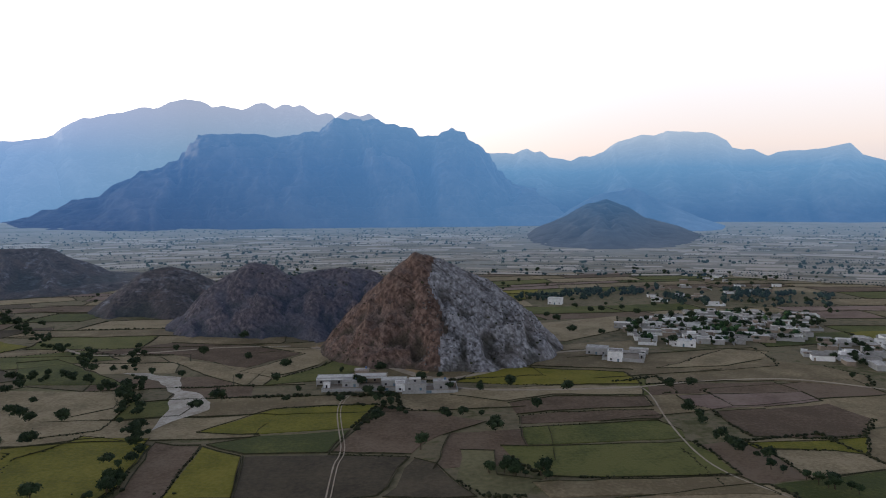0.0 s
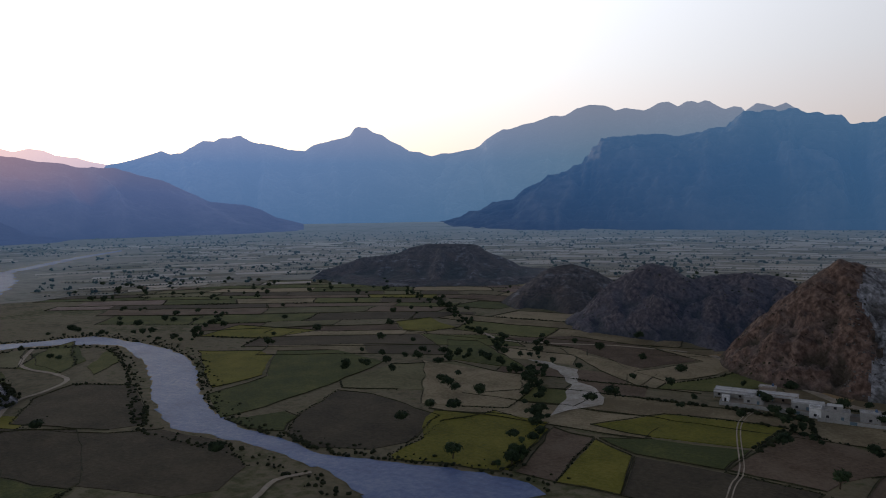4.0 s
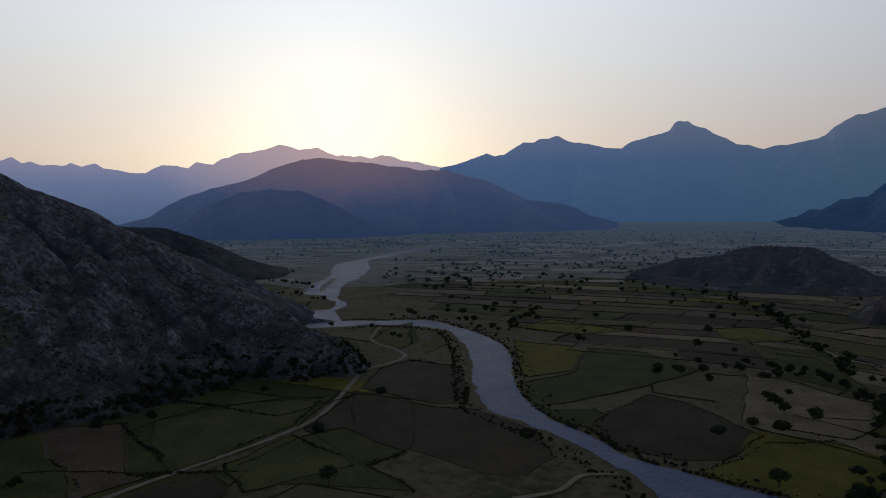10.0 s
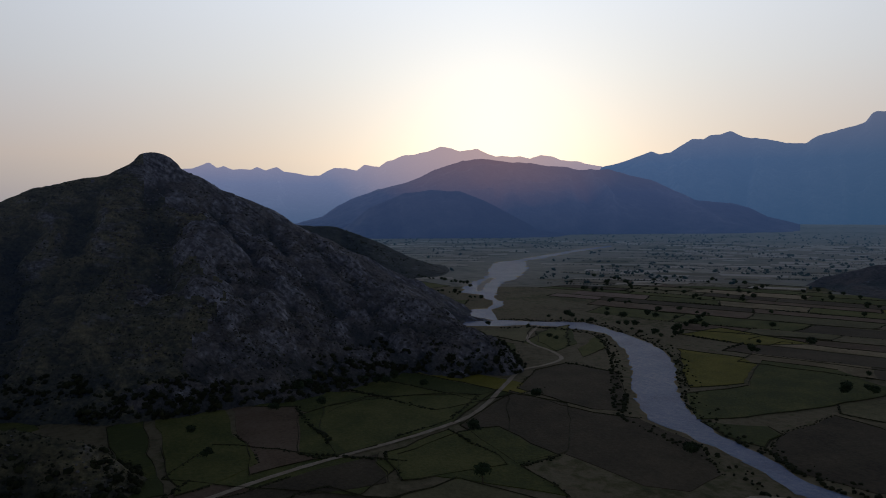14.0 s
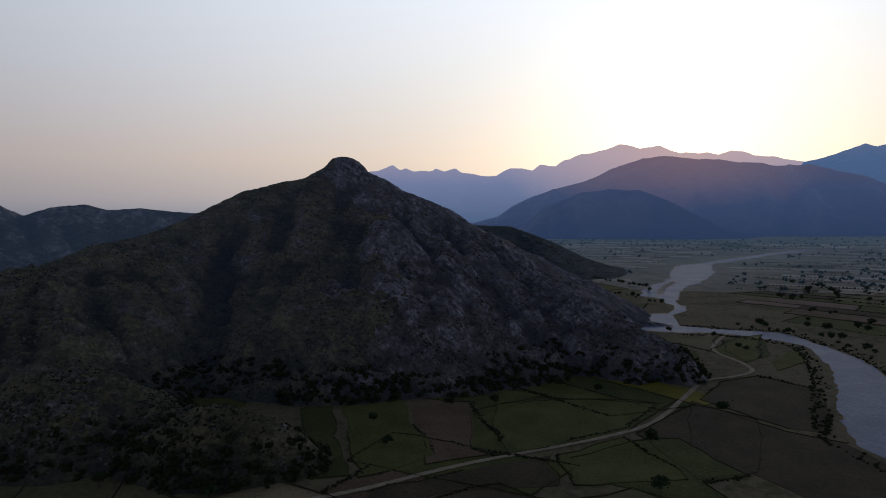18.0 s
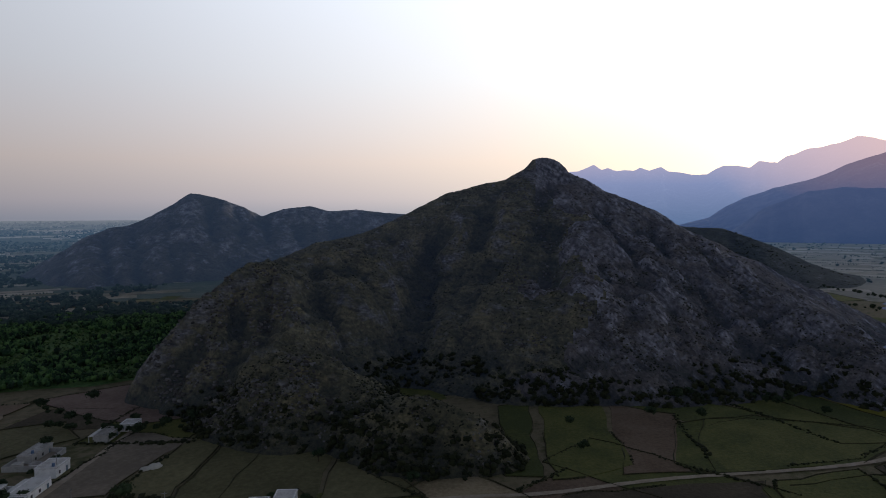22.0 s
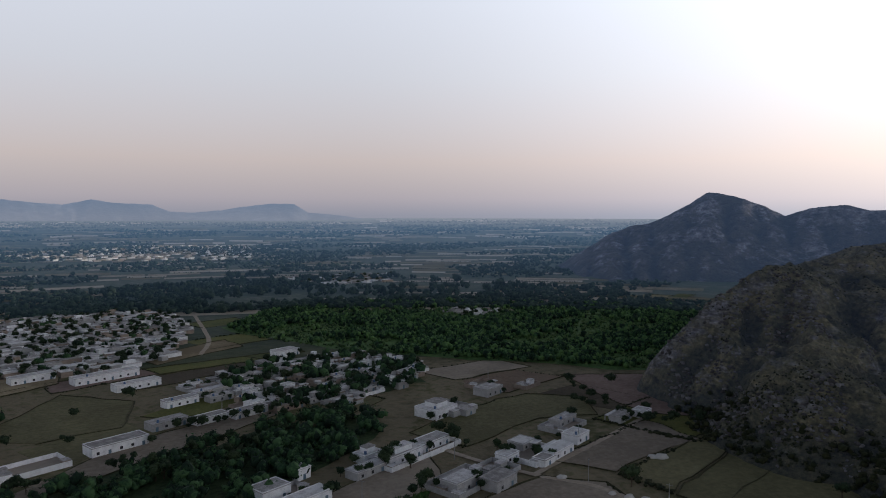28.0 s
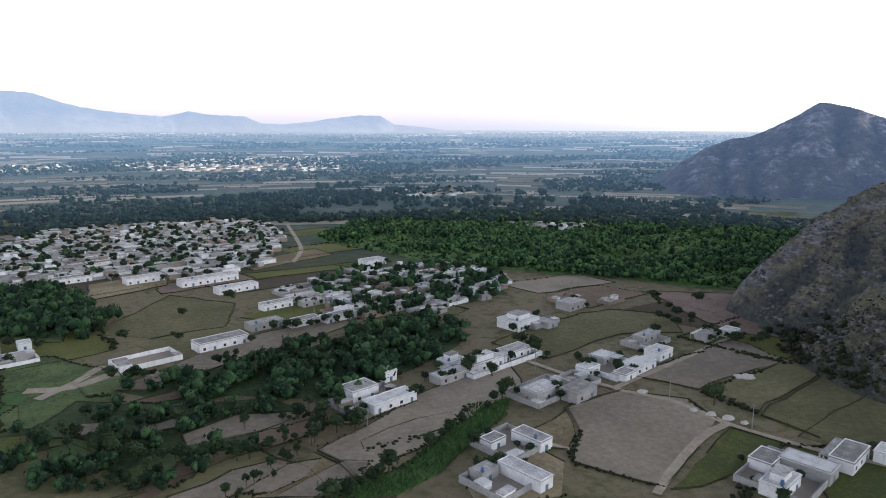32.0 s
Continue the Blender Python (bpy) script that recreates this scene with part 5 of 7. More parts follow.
def clumps(name, label, category, C, R, squash, material, sub=1, kind="stuff", sprays=0):
    """Leafy clumps at the places C with radii R; sub: lumps of each; sprays: loose tufts of leaves round each lump."""
    C, R = np.repeat(np.asarray(C, float), sub, 0), np.repeat(np.asarray(R, float), sub)
    n = len(C)
    if sub > 1:
        C = C + nrng.normal(0, 0.5, (n, 3)) * R[:, None] * (1, 1, 0.6)
        R = R * nrng.uniform(0.45, 0.8, n)
    jit = nrng.uniform(0.6, 1.35, (n, 12, 1))
    V = C[:, None, :] + ICO[None] * jit * R[:, None, None] * np.array((1, 1, squash))
    F = (ICOF[None] + (np.arange(n) * 12)[:, None, None]).reshape(-1, 3)
    V = V.reshape(-1, 3)
    if sprays:
        d = nrng.normal(0, 1, (n, sprays, 3))
        d[:, :, 2] = np.abs(d[:, :, 2])
        d = C[:, None, :] + d / np.linalg.norm(d, axis=2)[:, :, None] * R[:, None, None] * nrng.uniform(0.9, 1.5, (n, sprays, 1))
        t = (d[:, :, None, :] + nrng.normal(0, 0.22, (n, sprays, 3, 3)) * R[:, None, None, None]).reshape(-1, 3)
        F = np.concatenate([F, np.arange(len(t)).reshape(-1, 3) + len(V)])
        V = np.concatenate([V, t])
    return tagged(new(name, tri_mesh(name, V, F, material)), label, category, kind=kind)


# low earth bunds between fields, overgrown with dry weeds
BUND = mat("weedy_earth_bund", [(0.02, 0.022, 0.011), (0.045, 0.045, 0.022), (0.10, 0.085, 0.05)], scale=0.25, fine=5, bump=0.4)
bund_v, bund_f = [], []
for pts, power in HEDGE_LINES:
    if rng.random() < 0.3:
        continue
    w, h = rng.uniform(0.10, 0.36), rng.uniform(0.2, 0.5)
    o = len(bund_v)
    for i, (x, y) in enumerate(pts):
        tx, ty = pts[min(i + 1, len(pts) - 1)][0] - pts[max(i - 1, 0)][0], pts[min(i + 1, len(pts) - 1)][1] - pts[max(i - 1, 0)][1]
        g = math.hypot(tx, ty) or 1
        u = w * rng.uniform(0.6, 1.4) * (1.0 if math.hypot(x, y) < 450 else 1.5)
        bund_v += [(x - ty / g * u, y + tx / g * u, 0.05), (x + rng.gauss(0, 0.2), y + rng.gauss(0, 0.2), 0.2 + h * rng.uniform(0.6, 1.3)), (x + ty / g * u, y - tx / g * u, 0.05)]
        if i:
            k = o + 3 * i
            bund_f += [(k - 3, k, k + 1, k - 2), (k - 2, k + 1, k + 2, k - 1)]
tagged(new("field_bunds", mesh_of("field_bunds", bund_v, bund_f, BUND)), "low dark weedy bunds between fields", "bund", kind="stuff")

# hedges on the bunds between fields
HC, HR = [], []
for pts, power in HEDGE_LINES:
    if power < 0.5:
        continue
    for (x0, y0), (x1, y1) in zip(pts, pts[1:]):
        d = math.hypot(x1 - x0, y1 - y0)
        r = math.hypot(x0, y0)
        if rng.random() < 0.06:
            continue
        step = 1.0 if r < 420 else 1.8
        big = (0.46 if r < 420 else 0.42) * (0.55 + 0.6 * power)
        dens = float(vnoise(np.array(x0 / 40.0), np.array(y0 / 40.0), 77))
        n = int(d / step * (0.6 + 0.5 * power))
        for k in range(n):
            if rng.random() < 0.1:
                continue
            t = (k + rng.random()) / n
            g = big * rng.uniform(0.7, 1.35) * (0.85 + 1.3 * dens ** 3)
            HC.append((x0 + (x1 - x0) * t + rng.gauss(0, 0.25 + 0.35 * power), y0 + (y1 - y0) * t + rng.gauss(0, 0.25 + 0.35 * power), g * 0.4))
            HR.append(g)
clumps("hedgerows", "dark scrubby hedges on bunds between fields", "hedge", HC, HR, 0.8, HEDGE)

# bushes along the river banks
BC, BR = [], []
for line, lo, hi in ((smooth_line(RIV_R, 2.2), 1, 16), (smooth_line(RIV_L, 2.2), -13, -1)):
    for i in range(1, len(line) - 1):
        t = (line[i + 1] - line[i - 1]).normalized()
        for k in range(5):
            w = rng.uniform(lo, lo + (hi - lo) * rng.random())
            if rng.random() < 0.4:
                BC.append((line[i].x + t.y * w, line[i].y - t.x * w, 0.3))
                BR.append(rng.uniform(0.35, 1.2))
clumps("riverside_bushes", "dark bushes along the river banks", "bush", BC, BR, 0.8, HEDGE)

HAMLET = [(-381, -1039), (-556, -1010), (-485, -881), (-355, -919)]
# scrubland of the western plain
sa_, sr_ = np.linspace(121, 206, 90)[:, None], np.geomspace(470, 4885, 90)[None, :]
sr_ = sr_ * (1 + 0.003 * (vnoise(sa_ * 0.7 + 0 * sr_, sr_ / 200.0, 71) - 0.5))
sx_, sy_ = polar(sa_ + 0 * sr_, sr_)
SCRUBLAND = mat("green_scrubland", [(0.022, 0.032, 0.018), (0.035, 0.05, 0.024), (0.06, 0.07, 0.035), (0.13, 0.12, 0.085)], scale=0.008, fine=10, bump=0.3)
# Haze emission again, so the scrubland pales towards the horizon.
add_haze_glow(SCRUBLAND, 500, 4900, HAZE_GLOW)
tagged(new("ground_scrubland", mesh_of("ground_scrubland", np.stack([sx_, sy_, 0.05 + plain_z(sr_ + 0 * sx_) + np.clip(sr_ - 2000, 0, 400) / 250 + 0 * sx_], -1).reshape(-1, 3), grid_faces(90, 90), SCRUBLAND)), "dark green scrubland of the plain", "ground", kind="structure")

# far fields, hedges and trees
FV, FF, FHC, FHR = [], [], [], []
for a, b, lo, hi in ((-40, 92, 960, 2330), (124, 205, 700, 4500)):
    r = lo
    while r < hi:
        dr = r * rng.uniform(0.025, 0.05)
        u = a + rng.uniform(0, 2)
        while u < b:
            du = rng.uniform(2.2, 6.5) * 1000 / r * (1 if b < 100 else rng.uniform(0.7, 1.6))
            if rng.random() < (0.9 if b < 100 else 0.5 * float(vnoise(np.array(u / 5.0), np.array(r / 330.0), 87)) * 1.9 - (0.2 if r > 1500 else -0.05)):
                k = len(FV)
                sh = rng.uniform(-0.3, 0.3) * dr
                for aa, rr in ((u, r), (u + du * 0.94, r + sh), (u + du * 0.94, r + sh + dr * 0.8), (u, r + dr * 0.8)):
                    x, y = polar(aa, rr)
                    if b < 100:
                        x, y = warp(float(x), float(y))
                    FV.append((float(x), float(y), float(plain_z(np.array(math.hypot(x, y)))) + (0.5 if b < 100 else 0.5 + min(400, max(0, r - 2000)) / 200)))
                mid = [(FV[k + i][j] + FV[k + (i + 1) % 4][j]) / 2 for i in range(4) for j in (0, 1)]
                if on_hill(*FV[k][:2]) or (20 < u < 92 and min(line_gap(*q, RIVER_LINE) for q in [v[:2] for v in FV[k:]] + list(zip(mid[::2], mid[1::2]))) < 26):
                    del FV[k:]
                else:
                    FF.append((k, k + 3, k + 2, k + 1))
                    if rng.random() < 0.5:
                        m = int(du * r / 57 / 4)
                        for j in range(m):
                            t = j / m
                            p, q = FV[k], FV[k + 1]
                            if rng.random() < 0.8:
                                FHC.append((p[0] + (q[0] - p[0]) * t, p[1] + (q[1] - p[1]) * t, p[2] + 0.3))
                                FHR.append(rng.uniform(0.6, 1.5))
            u += du
        r += dr
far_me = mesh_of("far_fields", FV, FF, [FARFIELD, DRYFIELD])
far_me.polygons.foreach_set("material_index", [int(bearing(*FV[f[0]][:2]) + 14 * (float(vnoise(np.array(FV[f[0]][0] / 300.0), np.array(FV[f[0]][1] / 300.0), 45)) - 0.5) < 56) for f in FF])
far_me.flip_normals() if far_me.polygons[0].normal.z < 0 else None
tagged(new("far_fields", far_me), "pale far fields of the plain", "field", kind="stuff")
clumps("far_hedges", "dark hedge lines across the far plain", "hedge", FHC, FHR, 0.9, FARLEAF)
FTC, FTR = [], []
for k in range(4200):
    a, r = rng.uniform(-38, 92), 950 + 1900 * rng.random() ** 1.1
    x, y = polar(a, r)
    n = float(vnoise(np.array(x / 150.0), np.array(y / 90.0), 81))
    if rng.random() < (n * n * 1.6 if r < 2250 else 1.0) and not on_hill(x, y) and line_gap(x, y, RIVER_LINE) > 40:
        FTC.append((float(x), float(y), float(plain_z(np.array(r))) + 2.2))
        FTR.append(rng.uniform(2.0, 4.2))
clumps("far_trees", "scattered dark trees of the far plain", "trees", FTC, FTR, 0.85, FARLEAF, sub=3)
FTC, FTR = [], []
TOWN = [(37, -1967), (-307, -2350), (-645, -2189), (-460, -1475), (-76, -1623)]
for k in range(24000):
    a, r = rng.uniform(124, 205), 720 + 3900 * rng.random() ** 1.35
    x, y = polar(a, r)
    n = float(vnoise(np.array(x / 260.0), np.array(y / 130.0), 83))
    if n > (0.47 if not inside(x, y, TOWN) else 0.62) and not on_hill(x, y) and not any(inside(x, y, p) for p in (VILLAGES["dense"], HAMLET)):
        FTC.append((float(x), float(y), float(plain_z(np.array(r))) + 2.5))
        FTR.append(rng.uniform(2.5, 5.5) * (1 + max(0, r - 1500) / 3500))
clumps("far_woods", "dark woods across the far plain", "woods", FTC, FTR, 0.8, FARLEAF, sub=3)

# woods
CLEARING = mat("lush_undergrowth", [(0.03, 0.055, 0.02), (0.055, 0.11, 0.03), (0.085, 0.16, 0.045), (0.12, 0.17, 0.06)], scale=0.04, fine=8, bump=0.6)
glade = wavy(WOODS["forest"][0], 6, 20)
tagged(new("ground_glades", mesh_of("ground_glades", [(x, y, 0.3) for x, y in glade], [list(range(len(glade)))], CLEARING)), "lush green undergrowth between the trees", "ground", kind="structure")
# A darker copy of the undergrowth, with the trees' shade put into its colour.
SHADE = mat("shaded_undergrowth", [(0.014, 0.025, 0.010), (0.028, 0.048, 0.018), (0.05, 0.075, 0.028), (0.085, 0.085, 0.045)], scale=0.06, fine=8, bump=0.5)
# The village sheets darken the ground between houses for contrast.
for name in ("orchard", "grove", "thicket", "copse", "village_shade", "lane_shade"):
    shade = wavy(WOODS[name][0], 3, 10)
    tagged(new("ground_" + name, mesh_of("ground_" + name, [(x, y, 0.06) for x, y in shade], [list(range(len(shade)))], SHADE)), "green undergrowth with tree shade put into its colour", "ground", kind="structure")
for name, (poly, count, size) in WOODS.items():
    xs, ys = [p[0] for p in poly], [p[1] for p in poly]
    C, R = [], []
    while len(C) < count:
        x, y = rng.uniform(min(xs), max(xs)), rng.uniform(min(ys), max(ys))
        if inside(x, y, poly):
            if any(inside(x, y, p) for p in CHOSEN) and name in ("grove", "thicket", "orchard"):
                count -= 1
                continue
            if name == "valley_wood" and float(vnoise(np.array(x / 110.0), np.array(y / 60.0), 103)) < 0.5:
                count -= 0.8
                continue
            if name == "forest" and float(vnoise(np.array(x / 75.0), np.array(y / 45.0), 101)) < 0.42 and rng.random() < 0.9:
                count -= 0.6
                continue
            g = size * rng.uniform(0.4, 1.15)
            C.append((x, y, g * 1.15))
            R.append(g)
    clumps(name, "dense green woodland of mixed trees", "woods", C, R, 1.1, FORESTLEAF if name == "forest" else FARLEAF if name in ("valley_wood", "far_grove", "village_grove") else WOODLEAF, sub=7 if len(C) < 800 else 4, sprays=5 if name in ("valley_wood", "far_grove", "village_grove") else 12)

GC, GR = [], []
while len(GC) < 5200:
    x, y = rng.uniform(-640, -156), rng.uniform(-679, -293)
    if inside(x, y, WOODS["forest"][0]) and rng.random() < 1.2 - float(vnoise(np.array(x / 75.0), np.array(y / 45.0), 101)) * 1.6:
        GC.append((x, y, 0.6))
        GR.append(rng.uniform(0.7, 2.0))
GLADE = mat("bright_bushes", [(0.014, 0.032, 0.012), (0.035, 0.075, 0.022), (0.075, 0.135, 0.04), (0.12, 0.175, 0.065)], scale=0.03, fine=9, bump=0.4, per_island=0.5)
clumps("glade_bushes", "bright green bushes in the clearings", "bushes", GC, GR, 0.75, GLADE, sub=2, sprays=3)

# shrubs on the big hills
deps = bpy.context.evaluated_depsgraph_get()


def drop(x, y):
    hit, place, normal, _, ob, _ = scene.ray_cast(deps, Vector((x, y, 400)), Vector((0, 0, -1)))
    return (place, ob.name) if hit else (None, "")


bpy.context.view_layer.update()
deps = bpy.context.evaluated_depsgraph_get()
SC, SR = [], []
for a0, a1, r0, r1, count, lo, hi in ((66, 128, 300, 640, 24000, 0.2, 0.6), (98, 126, 240, 345, 6500, 0.2, 0.65), (-9, 22, 392, 600, 1500, 0.25, 0.7), (71, 90, 940, 1150, 1200, 0.7, 1.5)):
    for k in range(count):
        a, r = rng.uniform(a0, a1), rng.uniform(r0, r1)
        x, y = (float(q) for q in polar(a, r))
        n = float(vnoise(np.array(x / 22.0), np.array(y / 22.0), 91))
        if rng.random() > n * 1.3:
            continue
        p, on = drop(x, y)
        if p and p.z > 1.2 and (on.endswith("hill") or on == "middle_ridge"):
            if r < 700 and (p.z / 5.0 + 0.6 * n) % 1.0 > 0.45 and rng.random() < 0.6:
                continue
            SC.append((p.x, p.y, p.z + 0.1))
            SR.append(rng.uniform(lo, hi) * (0.6 + n))
FC, FR = [], []
for k in range(9000):
    a, r = rng.uniform(66, 129), rng.uniform(235, 470)
    x, y = (float(q) for q in polar(a, r))
    p, on = drop(x, y)
    if p and on == "knob_hill" and 0.2 < p.z < 16 and rng.random() < 1.1 - p.z / 16 and float(vnoise(np.array(x / 30.0), np.array(y / 30.0), 93)) > 0.32:
        FC.append((p.x, p.y, p.z + 0.5))
        FR.append(rng.uniform(1.0, 2.6))
clumps("hillfoot_bushes", "dense dark bushes along the foot of the hill", "bushes", FC, FR, 0.85, HEDGE, sub=3, sprays=8)
clumps("hill_shrubs", "dark scrub bushes over the rocky slopes", "shrubs", SC, SR, 0.75, BUSHY)


# loose rock and outcrops on the steep slopes
STONE = mat("grey_outcrop", [(0.055, 0.05, 0.047), (0.095, 0.09, 0.086), (0.16, 0.155, 0.152)], scale=0.4, fine=6, bump=0.6, per_island=0.4)
OC, OR = [], []
for a0, a1, r0, r1, count, lo, hi, cut in ((67, 100, 395, 600, 5200, 0.4, 1.5, 0.5), (-9, 2, 393, 470, 1100, 0.3, 0.9, 0.45), (1, 21, 400, 590, 350, 0.3, 0.8, 0.55), (114, 129, 300, 440, 2600, 0.4, 1.6, 0.52), (98, 122, 250, 325, 900, 0.3, 0.9, 0.5)):
    for k in range(count):
        a, r = rng.uniform(a0, a1), rng.uniform(r0, r1)
        x, y = (float(q) for q in polar(a, r))
        if float(vnoise(np.array((x + y) / 26.0), np.array((x - y) / 14.0), 95)) < cut:
            continue
        p, on = drop(x, y)
        if p and p.z > 2 and on != "ground":
            OC.append((p.x, p.y, p.z))
            OR.append(rng.uniform(lo, hi))
clumps("rock_outcrops", "pale grey rock outcrops on the slopes", "rocks", OC, OR, 0.7, STONE)
OCHRE = mat("ochre_scree", [(0.20, 0.13, 0.06), (0.30, 0.20, 0.10), (0.36, 0.26, 0.15)], scale=0.15, fine=6)
ribbon("scree_ground", "ochre scree at the foot of the pyramid hill", "scree", [(-92, 474), (-62, 448), (-32, 416), (-12, 392)], 9, 0.3, OCHRE, 0.5, 3.0)


# ---- trees ----
def crown_mesh(seed, tall):
    r = np.random.RandomState(seed)
    V, F = [], []
    lumps = 16
    for k in range(lumps):
        d = r.normal(0, 1, 3)
        d /= np.linalg.norm(d)
        c = d * r.uniform(0.25, 0.85, 1) * (1.9, 1.9, 1.25 * tall) + (0, 0, 3.1 * tall)
        g = r.uniform(0.55, 1.0)
        o = sum(len(q) for q in V)
        V.append(c + ICO * r.uniform(0.65, 1.3, (12, 1)) * g * (1, 1, 0.8))
        F.append(ICOF + o)
        o += 12
        m = 26
        q = r.normal(0, 1, (m, 3))
        q = c + q / np.linalg.norm(q, axis=1)[:, None] * g * r.uniform(0.9, 1.35, (m, 1)) * (1, 1, 0.8)
        V.append((q[:, None, :] + r.normal(0, 0.22, (m, 3, 3))).reshape(-1, 3))
        F.append(np.arange(m * 3).reshape(-1, 3) + o)
    return tri_mesh("crown", np.concatenate(V), np.concatenate(F), LEAF)


def trunk_mesh(seed, tall):
    bm = bmesh.new()
    r = random.Random(seed)

    def limb(a, b, ra, rb):
        d = (b - a).to_track_quat("Z", "Y").to_matrix().to_4x4()
        bmesh.ops.create_cone(bm, cap_ends=True, segments=6, radius1=ra, radius2=rb, depth=(b - a).length, matrix=Matrix.Translation((a + b) / 2) @ d)
    fork = Vector((r.uniform(-0.2, 0.2), r.uniform(-0.2, 0.2), 1.5 * tall))
    limb(Vector((0, 0, -0.3)), fork, 0.2, 0.14)
    for k in range(4):
        a = k * 1.6 + r.random()
        limb(fork, fork + Vector((math.cos(a) * 1.1, math.sin(a) * 1.1, r.uniform(0.9, 1.7) * tall)), 0.1, 0.04)
    me = bpy.data.meshes.new("trunk")
    bm.to_mesh(me)
    bm.free()
    me.materials.append(BARK)
    return me


TREES = [(crown_mesh(s, t), trunk_mesh(s, t)) for s, t in ((1, 1.0), (2, 0.9), (3, 1.15), (4, 1.0), (5, 0.85), (6, 1.25), (7, 1.9))]


QUEUE = []


def tree(x, y, size, z=0.0, kind=None, group="field trees", label="dark green broad-leaved tree in the fields"):
    QUEUE.append((math.hypot(x, y), x, y, size, z, rng.randrange(6) if kind is None else kind, group, label, rng.uniform(0, 6.28), rng.uniform(0.85, 1.15), rng.uniform(0.85, 1.15)))


def plant():
    """The nearest trees as things; the rest in one mesh."""
    QUEUE.sort(key=lambda q: q[0])
    V, F, count = [], [], 0
    for k, (_, x, y, size, z, kind, group, label, turn, sx, sy) in enumerate(QUEUE):
        crown, trunk = TREES[kind]
        m = Matrix.Translation((x, y, z)) @ Matrix.Rotation(turn, 4, "Z") @ Matrix.Diagonal((size * sx, size * sy, size, 1))
        if k < 300:
            root = tagged(new("tree"), label, "tree", group)
            root.matrix_basis = m
            for name, me in (("trunk", trunk), ("crown", crown)):
                new(name, me).parent = root
            continue
        co, m3 = CROWNS[kind], np.array(m)
        V.append(np.stack([co[0][:, 0] * m3[i][0] + co[0][:, 1] * m3[i][1] + co[0][:, 2] * m3[i][2] + m3[i][3] for i in range(3)], -1))
        F.append(co[1] + count)
        count += len(co[0])
    tagged(new("farther_trees", tri_mesh("farther_trees", np.concatenate(V), np.concatenate(F), FARTREE)), "dark green trees scattered over the fields", "trees", kind="stuff")


def arrays(me):
    v = np.zeros(len(me.vertices) * 3, np.float32)
    me.vertices.foreach_get("co", v)
    f = np.zeros(len(me.loops), np.int32)
    me.loops.foreach_get("vertex_index", f)
    return v.reshape(-1, 3), f.reshape(-1, 3)


CROWNS = [arrays(c) for c, _ in TREES]
FARTREE = mat("farther_tree_leaves", [(0.012, 0.024, 0.013), (0.025, 0.04, 0.019), (0.04, 0.06, 0.028)], scale=0.12, fine=6, bump=0.4, per_island=0.25)
LONE = [(-176, 302), (-175, 275), (-126, 425), (-97, 405), (-120, 317), (-94, 370), (36, 355), (65, 348), (19, 350), (45, 321), (121, 352), (133, 354), (-31, 302), (-10, 269), (-28, 338), (-204, 431), (-114, 330),
        (-186, 246), (-175, 273), (-178, 306), (-274, 307), (-273, 325), (-186, 270), (-351, 451), (-523, 490), (-388, 400), (-601, 524), (-255, 357), (-226, 173), (-142, 222), (-322, 149), (-278, 98), (-228, 84), (-227, 174)]
LONE2 = [(-280, 329), (-277, 309), (-550, 346), (-460, 433), (-506, 641), (-316, -23), (-283, -15), (-246, -119), (-292, -272), (-338, 14), (-372, 29), (-344, 38), (-23, -370), (-50, -388), (-130, -225), (-255, -213), (-272, -196), (-190, -166)]
for x, y in LONE + LONE2:
    tree(x, y, rng.uniform(1.2, 1.9))
TREE_LINES = [([(-164, 363), (-167, 346), (-146, 297), (-128, 275), (-118, 228)], 3.2, 2.5), ([(-415, 620), (-316, 509), (-274, 468), (-231, 432), (-198, 415), (-164, 363)], 5, 6), ([(115, 320), (118, 289), (120, 260), (129, 235), (142, 223)], 2.4, 2.5),
              ([(-41, 348), (-24, 320), (-2, 308), (21, 307), (23, 286)], 4, 3), ([(17, 242), (28, 243), (37, 237)], 1.6, 2.5), ([(-802, 950), (-552, 712), (-398, 581), (-298, 496), (-258, 445)], 9, 8), ([(-279, 385), (-240, 376), (-206, 377), (-159, 333), (-134, 284), (-118, 225)], 4, 4),
              ([(-568, 276), (-511, 314), (-449, 319), (-544, 430)], 5, 5), ([(-377, -73), (-377, -40), (-419, -9), (-400, 17), (-379, 40), (-385, 74), (-368, 104)], 3.5, 6), ([(-282, -109), (-246, -87), (-233, -72)], 3, 3)]
TREE_LINES2 = [([(-823, 200), (-797, 243), (-717, 262)], 5, 4), ([(-1048, 203), (-1018, 256), (-901, 290), (-830, 295)], 6, 3), ([(-267, -176), (-269, -134), (-271, -104), (-243, -87)], 3.5, 1.5), ([(-161, -254), (-165, -229), (-170, -215)], 4, 3), ([(-253, -260), (-251, -234), (-262, -210), (-272, -192)], 4.5, 1.5), ([(-276, -289), (-258, -241), (-254, -223)], 4, 1.5),
               ([(-58, -201), (-83, -214), (-141, -240)], 5, 2), ([(-41, -160), (-68, -172), (-104, -193), (-129, -208)], 3.5, 1.2), ([(8, -282), (-30, -268), (-66, -262), (-90, -290)], 3, 3), ([(20, -250), (-5, -232), (-40, -228), (-62, -206)], 3, 3), ([(24, -230), (0, -210), (-20, -200), (-35, -190)], 3, 3),
               ([(-60, -320), (-100, -325), (-125, -330)], 4, 2), ([(-20, -330), (10, -345), (20, -395)], 4, 4)]
